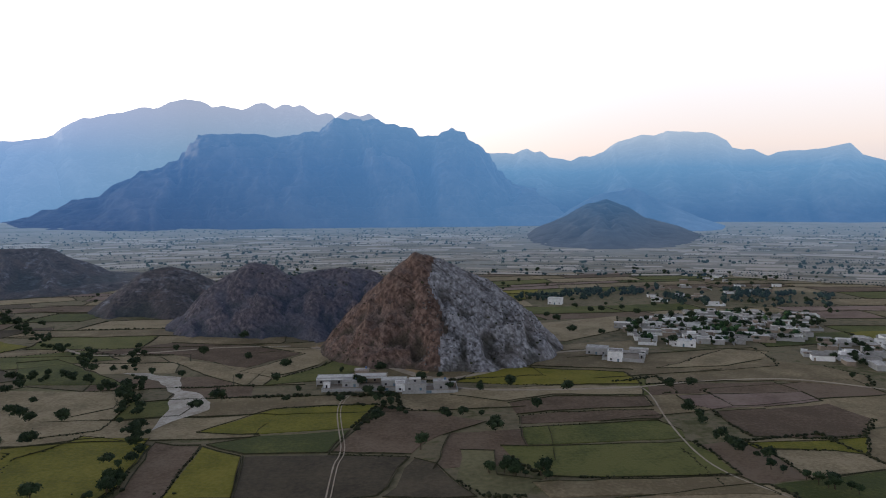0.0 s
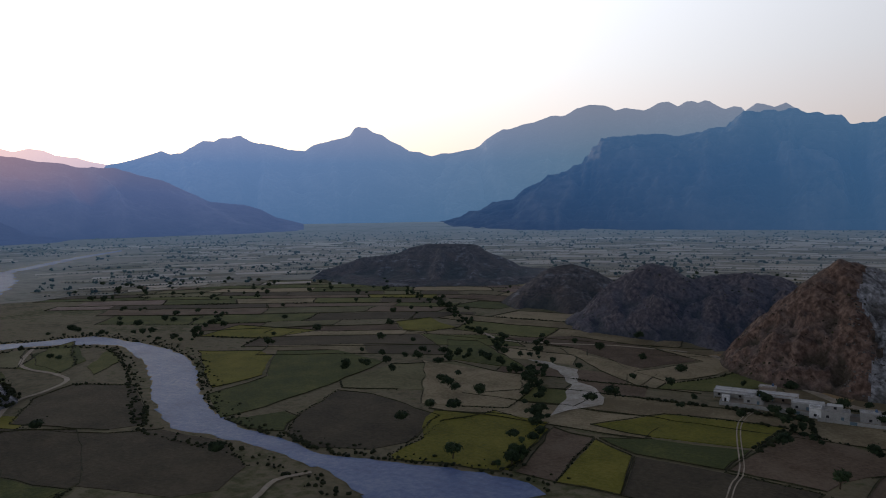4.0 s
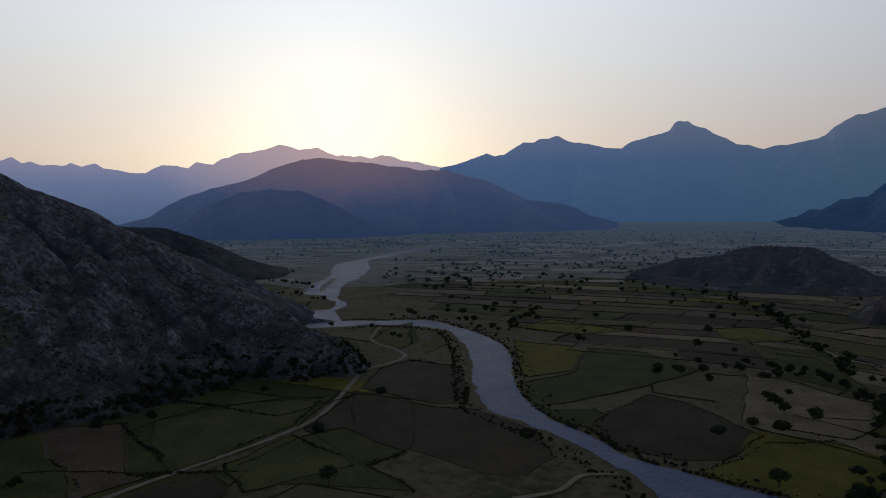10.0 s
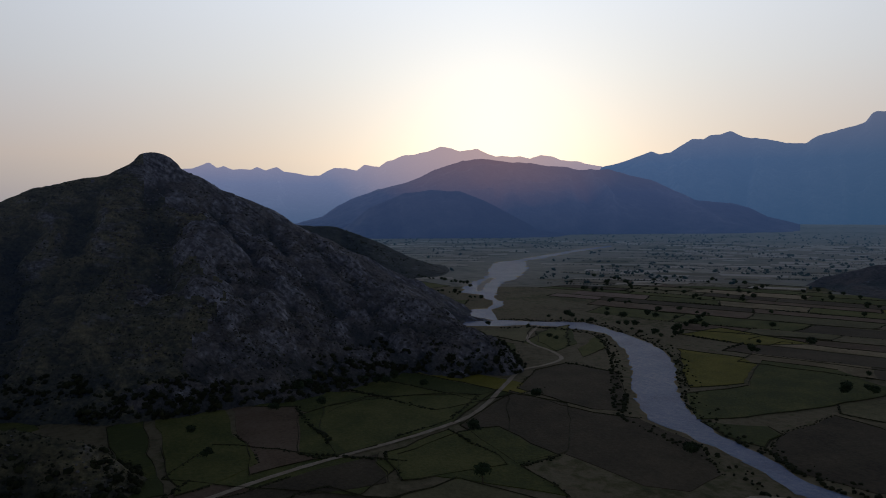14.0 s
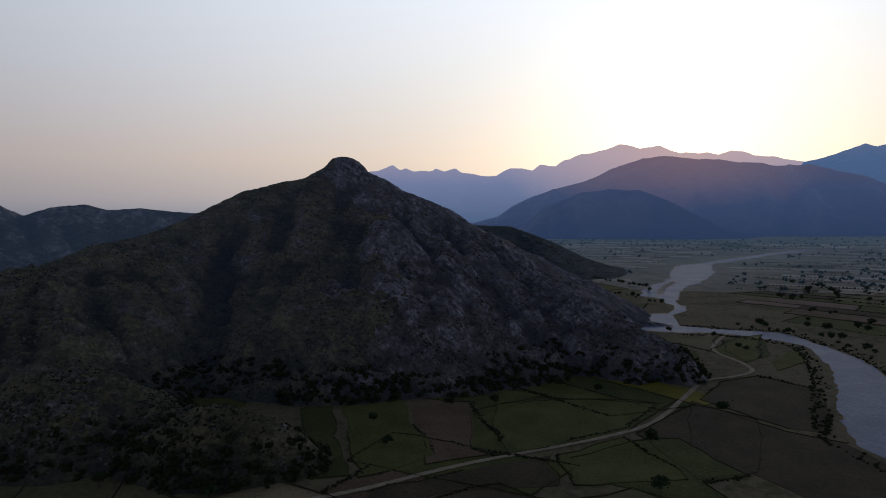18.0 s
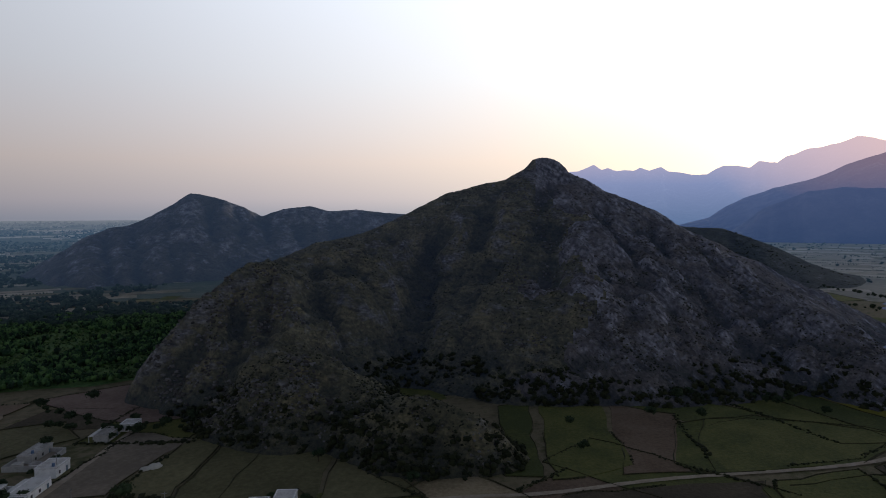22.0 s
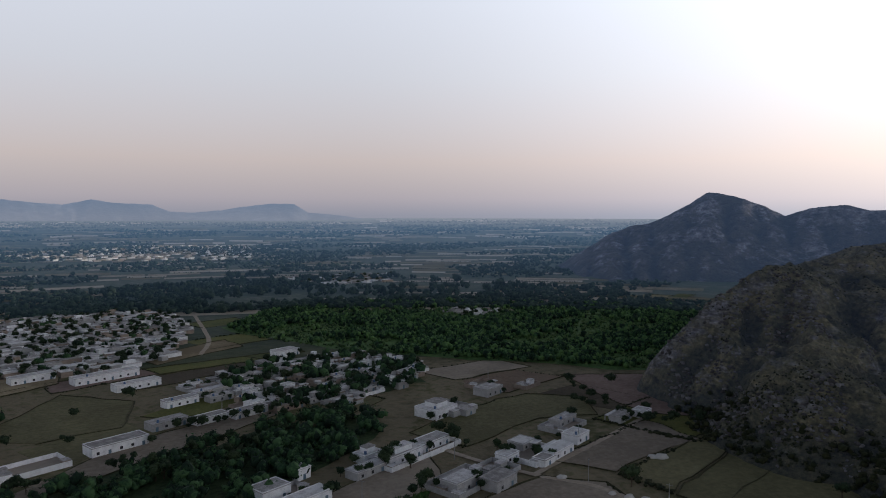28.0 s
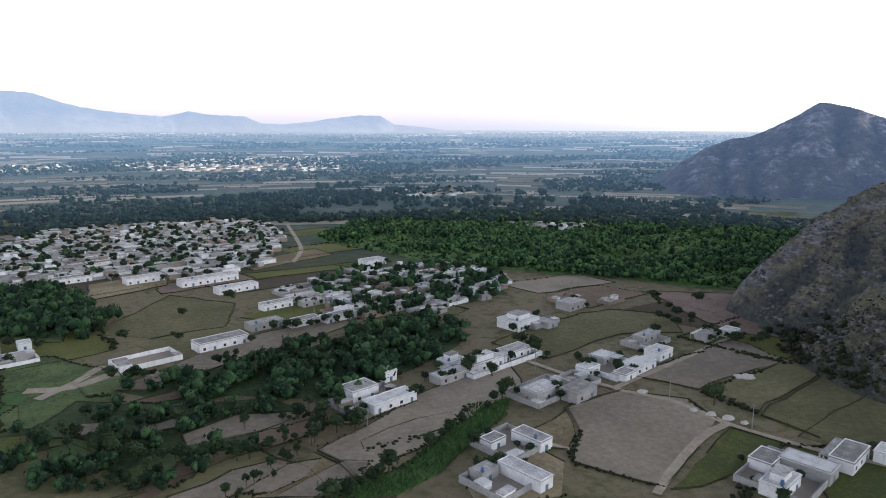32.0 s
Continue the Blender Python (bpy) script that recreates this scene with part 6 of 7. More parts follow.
TERRACE_TREES = [[(6, -224), (-4, -223), (-20, -227), (-34, -233), (-45, -240)], [(19, -233), (6, -223), (-6, -221)], [(-30, -216), (-36, -216), (-50, -219), (-61, -224)], [(-34, -198), (-47, -202), (-62, -211), (-68, -215)], [(-10, -203), (-19, -203), (-27, -200), (-34, -199)], [(6, -187), (-1, -197), (-9, -206), (-15, -206)], [(-19, -175), (-31, -183), (-40, -192), (-55, -204), (-62, -209)], [(31, -233), (20, -233), (9, -222), (6, -210)], [(29, -211), (21, -212), (13, -203), (6, -196)], [(18, -197), (12, -201), (5, -200)], [(-59, -239), (-65, -228), (-64, -214)]]
for line in TERRACE_TREES:
    for q in smooth_line(line, 2.2):
        if rng.random() < 0.8:
            tree(q.x + rng.gauss(0, 1.3), q.y + rng.gauss(0, 1.3), rng.uniform(0.35, 0.95), kind=6 if rng.random() < 0.22 else None, group="terrace trees", label="leafy green tree on a terrace edge")
for line, step, spread in TREE_LINES + TREE_LINES2:
    for q in smooth_line(line, step):
        if rng.random() < 0.62:
            tree(q.x + rng.gauss(0, spread * 0.6), q.y + rng.gauss(0, spread * 0.6), rng.uniform(0.65, 1.6), group="tree line")
for k in range(760):
    a, r = rng.uniform(-35, 78), 260 + 800 * rng.random() ** 0.8
    x, y = (float(q) for q in polar(a, r))
    if not on_hill(x, y, 6) and line_gap(x, y, RIVER_LINE) > 30 and float(vnoise(np.array(x / 90.0), np.array(y / 90.0), 55)) > 0.5 and r > 330:
        tree(x, y, rng.uniform(0.9, 1.8))
for k in range(60):
    t = k / 59
    x, y = -20 - 125 * t + rng.gauss(0, 3), -270 - 38 * t + rng.gauss(0, 6)
    tree(x, y, rng.uniform(0.7, 1.2), kind=6 if rng.random() < 0.35 else None, group="orchard trees", label="tall leafy orchard tree")


# ---- buildings ----
WHITE = mat("white_plaster", [(0.52, 0.52, 0.52), (0.75, 0.75, 0.75), (0.86, 0.86, 0.86)], scale=0.4, fine=6, bump=0.15, coords="Object")
GREY = mat("grey_concrete", [(0.26, 0.255, 0.25), (0.36, 0.355, 0.345), (0.44, 0.43, 0.42)], scale=0.4, fine=6, bump=0.2, coords="Object")
MUD = mat("mud_brick", [(0.20, 0.155, 0.12), (0.28, 0.225, 0.18), (0.34, 0.28, 0.23)], scale=0.5, fine=6, bump=0.3, coords="Object")
ROOF = mat("dusty_roof", [(0.183, 0.172, 0.162), (0.291, 0.274, 0.258), (0.43, 0.414, 0.398), (0.602, 0.592, 0.581)], scale=0.3, fine=6, bump=0.2, per_object=0.3, per_island=0.35, coords="Object")
DARK = mat("dark_opening", [(0.02, 0.02, 0.022), (0.035, 0.035, 0.04)], scale=1, fine=3, rough=0.4, bump=0, coords="Object")
BLUEDOOR = mat("painted_metal_door", [(0.10, 0.16, 0.20), (0.14, 0.20, 0.25)], scale=1, fine=3, rough=0.5, bump=0, coords="Object")
TANK = mat("water_tank_plastic", [(0.07, 0.12, 0.22), (0.1, 0.16, 0.28)], scale=1, fine=3, rough=0.4, bump=0, coords="Object")
YARD = mat("beaten_yard", [(0.24, 0.20, 0.16), (0.33, 0.28, 0.23)], scale=0.3, fine=6, bump=0.2)
WALLS = {"white": (WHITE, "white plastered"), "grey": (GREY, "bare grey concrete"), "mud": (MUD, "brown mud brick")}


def boxes(name, parts, material):
    """One mesh of boxes (x0, y0, z0, x1, y1, z1)."""
    vs, fs = [], []
    for x0, y0, z0, x1, y1, z1 in parts:
        o = len(vs)
        vs += [(x0, y0, z0), (x1, y0, z0), (x1, y1, z0), (x0, y1, z0), (x0, y0, z1), (x1, y0, z1), (x1, y1, z1), (x0, y1, z1)]
        fs += [[o + i for i in f] for f in ((0, 3, 2, 1), (4, 5, 6, 7), (0, 1, 5, 4), (1, 2, 6, 5), (2, 3, 7, 6), (3, 0, 4, 7))]
    return mesh_of(name, vs, fs, material)


def ring(name, a, b, t, z0, z1, material):
    """A closed band of wall round a rectangle, in one piece."""
    vs = [(x, y, z) for z in (z0, z1) for u, v in ((a, b), (a - t, b - t)) for x, y in ((-u, -v), (u, -v), (u, v), (-u, v))]
    fs = []
    for i in range(4):
        j = (i + 1) % 4
        fs += [(i, j, 8 + j, 8 + i), (4 + j, 4 + i, 12 + i, 12 + j), (8 + i, 8 + j, 12 + j, 12 + i), (j, i, 4 + i, 4 + j)]
    return mesh_of(name, vs, fs, material)


def part(name, me, parent, label=""):
    ob = new(name, me)
    ob.parent = parent
    return tagged(ob, label) if label else ob


def house(x, y, w, d, h, turn, wall="white", upper=0.0, group="village houses", detail=2, porch=False, label=""):
    """A flat-roofed house: walls, roof slab, parapet, doors, windows, and perhaps an upper room, a porch or a tank."""
    m, words = WALLS[wall]
    root = tagged(new("house"), label or "%s flat-roofed village house%s" % (words, " with an upper room" if upper else ""), "house", group)
    root.matrix_basis = pose(x, y, 0, 0, 0, turn)
    a, b = w / 2, d / 2
    part("outer_wall", ring("outer_wall", a, b, 0.3, -0.3, h, m), root)
    part("roof", boxes("roof", [(-a - 0.25, -b - 0.25, h, a + 0.25, b + 0.25, h + 0.2)], ROOF), root, "pale dusty concrete roof slab")
    if detail:
        p = 0.45
        part("parapet", ring("parapet", a, b, 0.25, h + 0.2, h + p, m), root)
        n = max(1, int(w / 4.5)) if detail > 1 else 1
        for k in range(n):
            u = -a + w * (k + 0.5) / n
            for s in (-1, 1):
                if (k + (s > 0)) % 3 == 1:
                    part("door", boxes("door", [(u - 0.6, s * (b + 0.04) - 0.06, 0, u + 0.6, s * (b + 0.04) + 0.06, 2.1)], BLUEDOOR), root, "painted metal door")
                else:
                    part("window", boxes("window", [(u - 0.6, s * (b + 0.02) - 0.05, 1.0, u + 0.6, s * (b + 0.02) + 0.05, 2.2)], DARK), root, "dark unglazed window")
    if upper:
        c, e = a * 0.5, b * 0.55
        part("upper_room", boxes("upper_room", [(-c, -e, h + 0.2, c, e, h + 0.2 + upper)], m), root)
        part("upper_roof", boxes("upper_roof", [(-c - 0.25, -e - 0.25, h + 0.2 + upper, c + 0.25, e + 0.25, h + 0.4 + upper)], ROOF), root)
        part("window", boxes("window", [(-0.6, -e - 0.05, h + 1.0, 0.6, -e + 0.05, h + 2.1)], DARK), root)
    if porch:
        part("porch_roof", boxes("porch_roof", [(-a, -b - 2.6, h - 0.35, a, -b, h - 0.15)], ROOF), root)
        for k in range(max(3, int(w / 3))):
            u = -a + 0.3 + (w - 0.6) * k / (max(3, int(w / 3)) - 1)
            part("pillar", boxes("pillar", [(u - 0.18, -b - 2.5, -0.2, u + 0.18, -b - 2.14, h - 0.35)], m), root)
    if detail > 1 and rng.random() < 0.3:
        bm = bmesh.new()
        bmesh.ops.create_cone(bm, cap_ends=True, segments=10, radius1=0.6, radius2=0.5, depth=1.2, matrix=Matrix.Translation((a * 0.6, b * 0.5, h + 0.8)))
        me = bpy.data.meshes.new("water_tank")
        bm.to_mesh(me)
        bm.free()
        me.materials.append(TANK)
        part("water_tank", me, root, "blue plastic roof water tank")
    return root


def compound(x, y, w, d, turn, wall="grey", h=2.2, group="walled yards"):
    """A walled yard with beaten earth and a gate."""
    m, words = WALLS[wall]
    root = tagged(new("walled_yard"), "%s wall round a beaten earth yard" % words, "yard", group)
    root.matrix_basis = pose(x, y, 0, 0, 0, turn)
    a, b = w / 2, d / 2
    for q in ((-a, -b, a, -b + 0.35), (-a, b - 0.35, a, b), (-a, -b + 0.35, -a + 0.35, b - 0.35), (a - 0.35, -b + 0.35, a, b - 0.35)):
        part("wall", boxes("wall", [(q[0], q[1], -0.3, q[2], q[3], h * rng.uniform(0.92, 1.05))], m), root)
    part("yard_floor", boxes("yard_floor", [(-a + 0.35, -b + 0.35, -0.2, a - 0.35, b - 0.35, 0.42)], YARD), root, "beaten pale earth floor")
    for sx, sy in rng.sample([(-1, 1), (1, 1), (-1, 0), (1, 0)], 3):
        rw, rd, rh = rng.uniform(2.8, 5.5), rng.uniform(2.6, 3.8), rng.uniform(2.4, 3.1)
        u = sx * (a - 0.36 - rw / 2)
        v = (b - 0.36 - rd / 2) * sy - (0.0 if sy else rng.uniform(0, b * 0.3))
        part("storeroom", boxes("storeroom", [(u - rw / 2, v - rd / 2, 0.42, u + rw / 2, v + rd / 2, rh)], rng.choice((WHITE, GREY, GREY, MUD))), root)
        part("storeroom_roof", boxes("storeroom_roof", [(u - rw / 2 - 0.2, v - rd / 2 - 0.2, rh, u + rw / 2 + 0.2, v + rd / 2 + 0.2, rh + 0.16)], ROOF), root)
        part("doorway", boxes("doorway", [(u - 0.5, v - rd / 2 - 0.05, 0.42, u + 0.5, v - rd / 2 - 0.003, 2.2)], DARK), root, "dark open doorway")
    g = rng.uniform(-a * 0.5, a * 0.5)
    part("gate", boxes("gate", [(g - 1.4, -b - 0.08, 0.2, g + 1.4, -b - 0.003, h * 0.88)], BLUEDOOR), root, "painted metal gate")
    return root


TURN = 18.0
NEAR = [  # x, y, width, depth, height, upper room, wall, porch
    (-177, -281, 17, 14, 4.6, 2.4, "white", 0), (-190, -275, 8, 9, 3.0, 0, "grey", 0), (-186, -291, 9, 7, 3.2, 0, "grey", 0), (-223, -299, 15, 10, 4.2, 0, "grey", 0), (-190, -206, 16, 7, 3.2, 0, "white", 1), (-209, -215, 11, 8, 3.8, 0, "white", 0),
    (-178, -201, 8, 6, 3.0, 0, "white", 0), (-183, -221, 10, 8, 3.2, 0, "grey", 0), (-249, -225, 13, 6, 3.2, 0, "grey", 1), (-263, -224, 8, 7, 3.4, 0, "white", 0), (-221, -236, 16, 6, 3.4, 0, "grey", 0), (-168, -212, 9, 6, 3.2, 0, "white", 0)]
NEAR2 = [
    (-131, -236, 20, 8, 3.8, 2.2, "white", 0), (-150, -243, 18, 8, 3.6, 0, "white", 0), (-113, -230, 16, 7, 3.2, 0, "grey", 0), (-120, -243, 10, 7, 3.4, 2.2, "white", 0), (-136, -199, 14, 8, 4.4, 0, "grey", 0), (-149, -193, 13, 8, 4.2, 0, "grey", 0),
    (-74, -228, 12, 9, 4.6, 0, "white", 0), (-82, -216, 20, 7, 3.6, 0, "white", 0), (-90, -240, 6, 5, 4.2, 0, "white", 0), (-35, -312, 24, 9, 4.0, 0, "white", 0), (-112, -168, 6, 12, 3.6, 0, "white", 0), (-100, -172, 7, 5, 3.2, 0, "white", 0)]
NEAR3 = [
    (-98, -150, 5.5, 16, 3.8, 0, "white", 0), (-88, -156, 7, 5, 3.2, 0, "grey", 0), (-168, -126, 10, 7, 3.6, 0, "white", 0), (-176, -118, 8, 14, 4.0, 0, "grey", 0), (-160, -115, 12, 7, 3.8, 2.2, "white", 0), (-193, -117, 16, 7, 3.8, 0, "white", 1), (-205, -112, 8, 7, 3.8, 0, "white", 0),
    (-59, -333, 18, 8, 3.4, 0, "grey", 0), (-78, -330, 17, 7, 3.2, 0, "white", 0), (-97, -331, 19, 7, 3.4, 0, "white", 0), (-117, -330, 18, 7, 3.4, 0, "mud", 0), (-162, -461, 18, 11, 4.0, 0, "white", 0)]
for x, y, w, d, h, up, wall, porch in NEAR + NEAR2 + NEAR3:
    house(x, y, w, d, h, TURN, wall, up, porch=bool(porch), group="village houses by the lane")
for x, y, w, d, *_ in NEAR + NEAR2 + NEAR3:
    for k in range(2):
        if rng.random() < 0.75:
            a = rng.uniform(0, 6.28)
            tree(x + math.cos(a) * (w / 2 + 2.5), y + math.sin(a) * (d / 2 + 3), rng.uniform(0.6, 1.2), group="yard trees", label="dark leafy tree beside a house")
for x, y, w, d, wall in ((-139, -202, 26, 17, "grey"), (-157, -205, 14, 14, "grey"), (-3, -303, 26, 15, "white"), (-105, -170, 18, 18, "grey"), (-92, -152, 19, 17, "grey"), (-168, -119, 26, 20, "grey"), (-140, -238, 44, 14, "white"), (-76, -222, 26, 17, "grey"), (-180, -212, 22, 20, "white"), (-217, -232, 22, 14, "grey"), (-188, -283, 20, 18, "grey"), (-230, -315, 18, 12, "mud"), (-252, -300, 16, 9, "mud")):
    compound(x, y, w, d, TURN, wall)

# long sheds and workshops of the village
for x, y, w, d, h, wall in ((-45, -449, 38, 9, 4.2, "white"), (-58, -418, 26, 8, 3.8, "white"), (-7, -467, 24, 8, 4.0, "white"), (-91, -380, 24, 7, 3.6, "grey"), (35, -485, 22, 8, 3.8, "white"), (-72, -368, 18, 7, 3.6, "white"), (-112, -405, 20, 7, 3.6, "grey")):
    house(x, y, w, d, h, TURN, wall, group="long village sheds", label="long %s shed with a flat roof" % WALLS[wall][1])

# houses at the foot of the pyramid hill
for x, y, w, d, h, up, wall, porch in ((-62, 374, 20, 8, 3.6, 0, "grey", 1), (-42, 377, 18, 8, 3.6, 0, "mud", 1), (-28, 368, 14, 7, 3.6, 0, "grey", 0), (-52, 366, 9, 6, 3.2, 0, "grey", 0), (-16, 358, 12, 7, 4.0, 2.2, "grey", 0), (-24, 357, 5, 6, 4.6, 0, "white", 0), (-2, 360, 8, 6, 4.6, 0, "grey", 0), (-48, 384, 8, 5, 5.2, 0, "mud", 0)):
    house(x, y, w, d, h, 3, wall, up, porch=bool(porch), group="houses under the pyramid hill")
compound(-40, 366, 54, 20, 3, "grey", 1.8, "yards under the pyramid hill")
compound(-8, 358, 30, 14, 3, "grey", 1.8, "yards under the pyramid hill")
for x, y, w, d, h, wall in ((113, 671, 14, 10, 6, "white"), (110, 424, 9, 9, 6.5, "white"), (103, 444, 14, 10, 4.5, "grey"), (131, 444, 12, 6, 3, "grey"), (169, 466, 16, 8, 4, "white"), (169, 541, 18, 8, 3.5, "white")):
    house(x, y, w, d, h, -20, wall, group="houses at the village edge")
compound(118, 432, 26, 26, -20, "grey")
compound(250, 430, 30, 14, -20, "grey")

# fuller villages
BUILT = []


JOINED = {"white": [], "grey": [], "mud": [], "roof": []}


def far_house(x, y, w, d, h, turn, wall, up):
    """A house too far off to pick apart: its walls, roof and openings go into the joined village."""
    c, s = math.cos(radians(turn)), math.sin(radians(turn))
    for key, q in ((wall, (-w / 2, -d / 2, -0.3, w / 2, d / 2, h)), ("roof", (-w / 2 - 0.2, -d / 2 - 0.2, h, w / 2 + 0.2, d / 2 + 0.2, h + 0.25)), ("grey" if math.hypot(x, y) > 1400 else "mud", (-w / 2 + 1, -d / 2 - 0.06, 0, -w / 2 + 2, -d / 2 + 0.06, 2)), *(((wall, (-w / 4, -d / 4, h + 0.25, w / 4, d / 4, h + up)),) if up else ())):
        JOINED[key].append((x, y, c, s, q))
    if rng.random() < 0.6:
        a, b, k = w / 2 + rng.uniform(2, 6), d / 2 + rng.uniform(3, 8), rng.choice((wall, "grey", "white"))
        for q in ((-w / 2, -b, -0.2, a, -b + 0.3, 2.1), (a, -b, -0.2, a + 0.3, d / 2, 2.0)):
            JOINED[k].append((x, y, c, s, q))


def join_village():
    for key, m in (("white", WHITE), ("grey", GREY), ("mud", MUD), ("roof", ROOF)):
        vs, fs = [], []
        for x, y, c, s, (x0, y0, z0, x1, y1, z1) in JOINED[key]:
            o = len(vs)
            vs += [(x + a * c - b * s, y + a * s + b * c, z) for z in (z0, z1) for a, b in ((x0, y0), (x1, y0), (x1, y1), (x0, y1))]
            fs += [[o + i for i in f] for f in ((0, 3, 2, 1), (4, 5, 6, 7), (0, 1, 5, 4), (1, 2, 6, 5), (2, 3, 7, 6), (3, 0, 4, 7))]
        tagged(new("far_village_" + ("roofs" if key == "roof" else key + "_walls"), mesh_of("far_village", vs, fs, m)), "small flat-roofed houses of the farther villages", "houses", kind="stuff")


def settle(poly, turn, gap, count, detail, group, low=5, high=14, trees=0.8, mix=(6, 5, 3)):
    xs, ys = [p[0] for p in poly], [p[1] for p in poly]
    c, s = math.cos(radians(turn)), math.sin(radians(turn))
    tries = made = 0
    while made < count and tries < 6000:
        tries += 1
        x, y = rng.uniform(min(xs), max(xs)), rng.uniform(min(ys), max(ys))
        if not inside(x, y, poly) or any(math.hypot(x - u, y - v) < gap for u, v in BUILT):
            continue
        BUILT.append((x, y))
        made += 1
        spec = (x, y, rng.uniform(low, high), rng.uniform(4.5, 7.5), rng.uniform(2.7, 3.6), turn + rng.choice((0, 0, 0, 90)) + rng.gauss(0, 4), rng.choices(("white", "grey", "mud"), mix)[0], 2.2 if rng.random() < 0.15 else 0)
        if math.hypot(x, y) < 470:
            house(*spec, group=group, detail=detail)
        else:
            far_house(*spec)
        if rng.random() < trees:
            for k in range(2 if trees else 0):
                tree(x + rng.uniform(-9, 9), y + rng.uniform(-9, 9), rng.uniform(0.6, 1.4), group="village trees", label="dark green tree between village houses")
        if rng.random() < 0.35 and math.hypot(x, y) < 470:
            compound(x + rng.uniform(-3, 3), y + rng.uniform(-3, 3), rng.uniform(13, 20), rng.uniform(11, 16), turn, rng.choice(("grey", "mud", "white")), 2.0, group + " yards")


settle(VILLAGES["strip"], TURN, 11.5, 62, 2, "houses along the village lane")
settle(VILLAGES["dense"], TURN, 7.3, 440, 1, "houses of the dense village", trees=0.65, mix=(4, 5, 4))
settle(VILLAGES["east"], -14, 9.5, 95, 1, "houses of the eastern village", trees=0.7, mix=(3, 5, 4))
settle(VILLAGES["east_edge"], -14, 13, 16, 1, "houses at the eastern edge")
settle([(200, 698), (399, 987), (439, 838), (279, 636)], -10, 18, 22, 0, "scattered far houses", trees=0.9)
settle([(-381, -1039), (-556, -1010), (-485, -881), (-355, -919)], 10, 15, 40, 0, "houses of the far hamlet", 8, 18)
settle([(-392, -588), (-430, -559), (-401, -530), (-370, -555)], 10, 11, 12, 0, "houses in the wood")
settle([(75, -330), (30, -325), (35, -350), (80, -360)], TURN, 11, 7, 1, "houses by the green")
settle([(37, -1967), (-307, -2350), (-645, -2189), (-460, -1475), (-76, -1623)], 10, 20, 260, 0, "houses of the distant town", 7, 15, 0, (6, 5, 0))
settle([(300, -1900), (150, -2000), (60, -1750), (220, -1700)], 10, 30, 40, 0, "houses of the distant town", 7, 15, 0, (6, 5, 0))

join_village()
plant()

# maize standing in rows on the green fields
MV, MF = [], []
for poly in MEASURED["grass"]:
    c, s = math.cos(radians(216)), math.sin(radians(216))
    for k in range(9000):
        x, y = rng.uniform(-130, -40), rng.uniform(-207, -148)
        u = round((-x * s + y * c) / 1.3) * 1.3
        t = x * c + y * s
        x, y = t * c - u * s, t * s + u * c
        if inside(x, y, poly):
            o = len(MV)
            g, a = rng.uniform(1.0, 1.9), rng.uniform(0, 3.14)
            MV += [(x - 0.3 * math.cos(a), y - 0.3 * math.sin(a), 0.2), (x + 0.3 * math.cos(a), y + 0.3 * math.sin(a), 0.2), (x + rng.gauss(0, 0.2), y + rng.gauss(0, 0.2), 0.2 + g)]
            MF.append((o, o + 1, o + 2))
tagged(new("maize", tri_mesh("maize", np.array(MV), np.array(MF), GRASS)), "rows of tall green maize", "crop", kind="stuff")

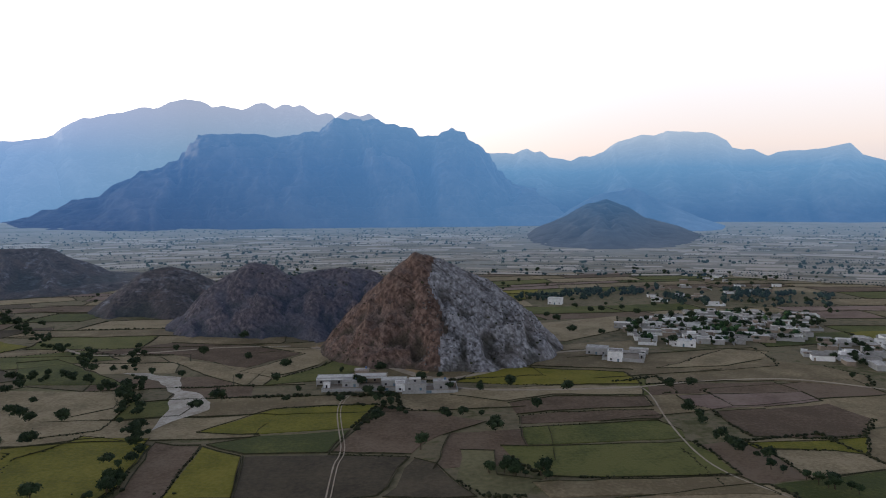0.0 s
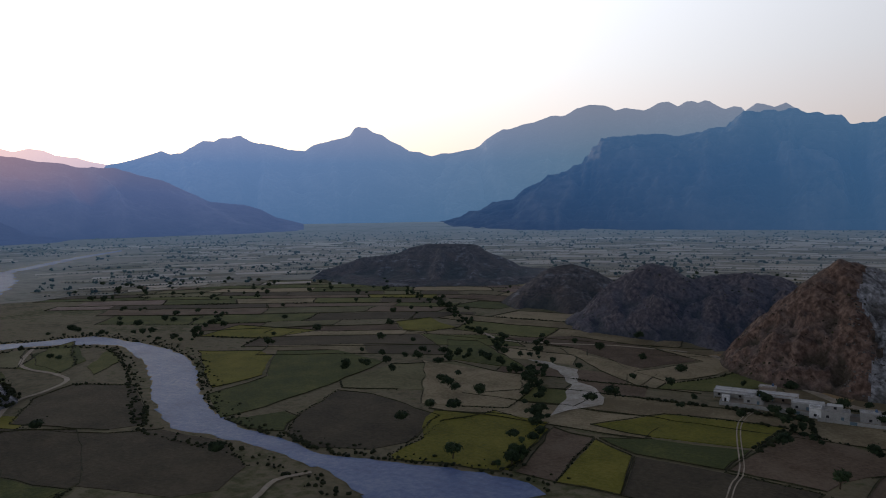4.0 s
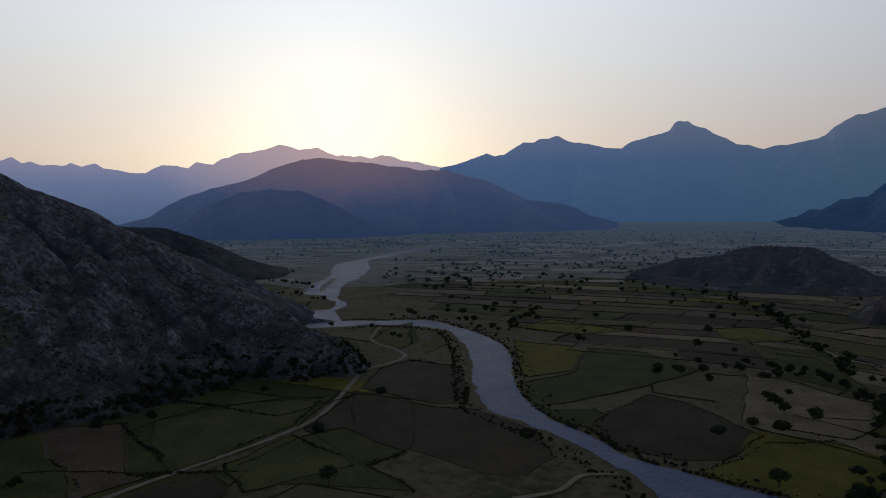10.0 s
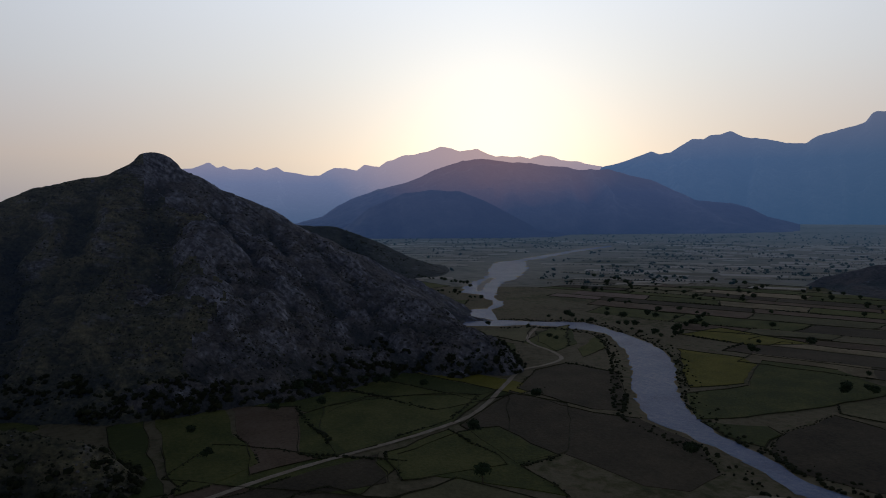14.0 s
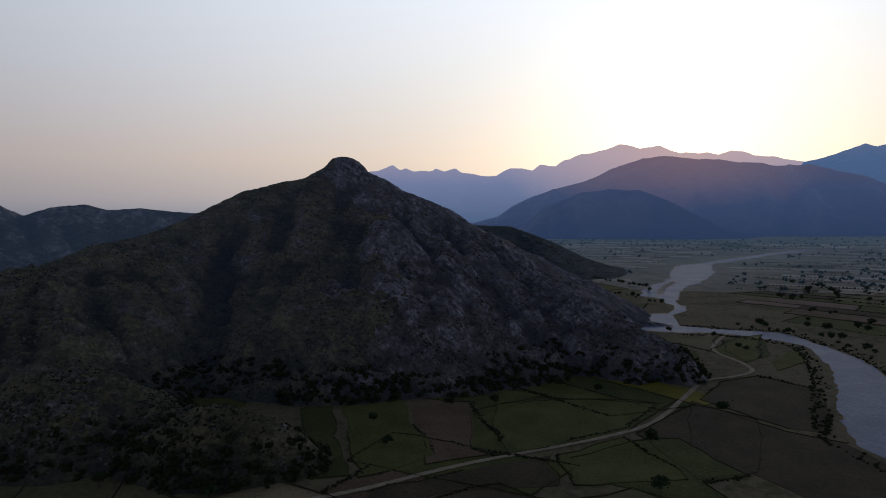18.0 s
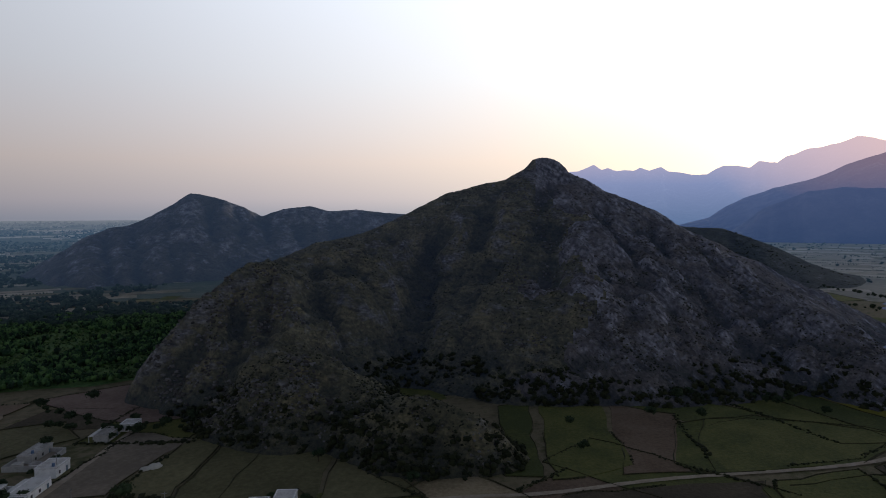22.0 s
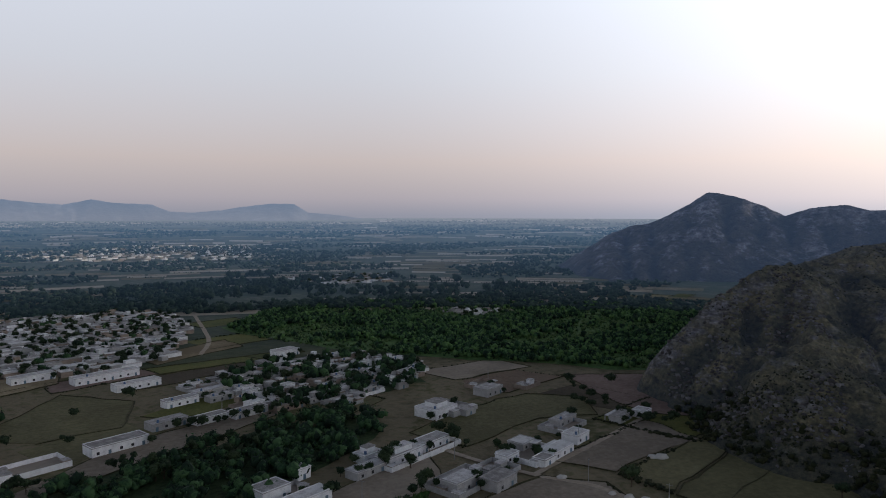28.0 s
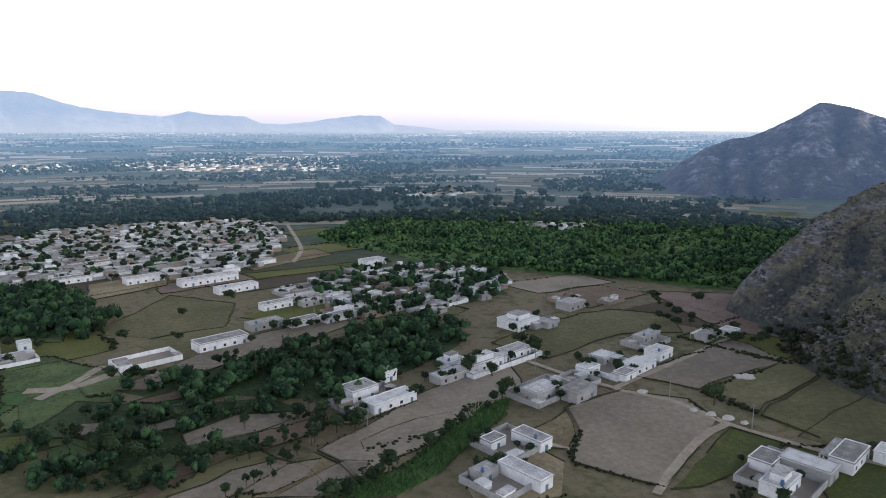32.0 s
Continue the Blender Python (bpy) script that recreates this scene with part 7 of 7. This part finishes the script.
# poles along the fields, and heaps by the lane
POLE = mat("grey_pole", [(0.25, 0.24, 0.23), (0.33, 0.32, 0.31)], scale=2, fine=4, bump=0, coords="Object")
STRAW = mat("pale_straw", [(0.38, 0.36, 0.32), (0.52, 0.50, 0.46)], scale=0.8, fine=5, bump=0.4, coords="Object")


def cone_mesh(name, segments, r1, r2, depth, z, material):
    bm = bmesh.new()
    bmesh.ops.create_cone(bm, cap_ends=True, segments=segments, radius1=r1, radius2=r2, depth=depth, matrix=Matrix.Translation((0, 0, z)))
    me = bpy.data.meshes.new(name)
    bm.to_mesh(me)
    bm.free()
    me.materials.append(material)
    return me


def utility_pole(x, y, turn):
    root = tagged(new("utility_pole"), "grey concrete utility pole standing in a field", "pole", "utility poles")
    root.matrix_basis = pose(x, y, 0, 0, 0, turn)
    part("post", POST, root)
    part("crossarm", ARM, root, "steel crossarm")
    for u in (-0.8, 0, 0.8):
        part("insulator", INSULATOR, root).location = (u, 0, 8.75)


POST = cone_mesh("post", 8, 0.17, 0.1, 9.4, 4.4, POLE)
ARM = boxes("crossarm", [(-1.0, -0.06, 8.5, 1.0, 0.06, 8.64)], POLE)
INSULATOR = cone_mesh("insulator", 6, 0.07, 0.05, 0.22, 0, DARK)
for x, y in ((-99, -205), (-65, -192), (-243, -326), (-208, -212), (-88, -346), (-150, -224), (-180, -178), (-186, -146)):
    utility_pole(x, y, rng.uniform(0, 180))


def heap(x, y, size):
    bm = bmesh.new()
    bmesh.ops.create_icosphere(bm, subdivisions=3, radius=1.0)
    for v in bm.verts:
        n = noise.noise(v.co * 1.7 + Vector((x, y, 0)))
        v.co = Vector((v.co.x * (1.3 + 0.3 * n), v.co.y * (1.0 + 0.3 * n), max(-0.05, v.co.z * (0.62 + 0.3 * n)))) * size
    me = bpy.data.meshes.new("straw_heap")
    bm.to_mesh(me)
    bm.free()
    me.materials.append(STRAW)
    me.polygons.foreach_set("use_smooth", [True] * len(me.polygons))
    ob = tagged(new("straw_heap", me), "pale heap of straw on the dry field", "straw heap", "straw heaps")
    ob.location = (x, y, 0.2)


for x, y, g in ((-224, -180, 2.4), (-221, -182, 1.8), (-182, -160, 1.6), (-185, -155, 1.8), (-179, -165, 1.3), (-174, -186, 1.7), (-187, -150, 1.2)):
    heap(x, y, g)
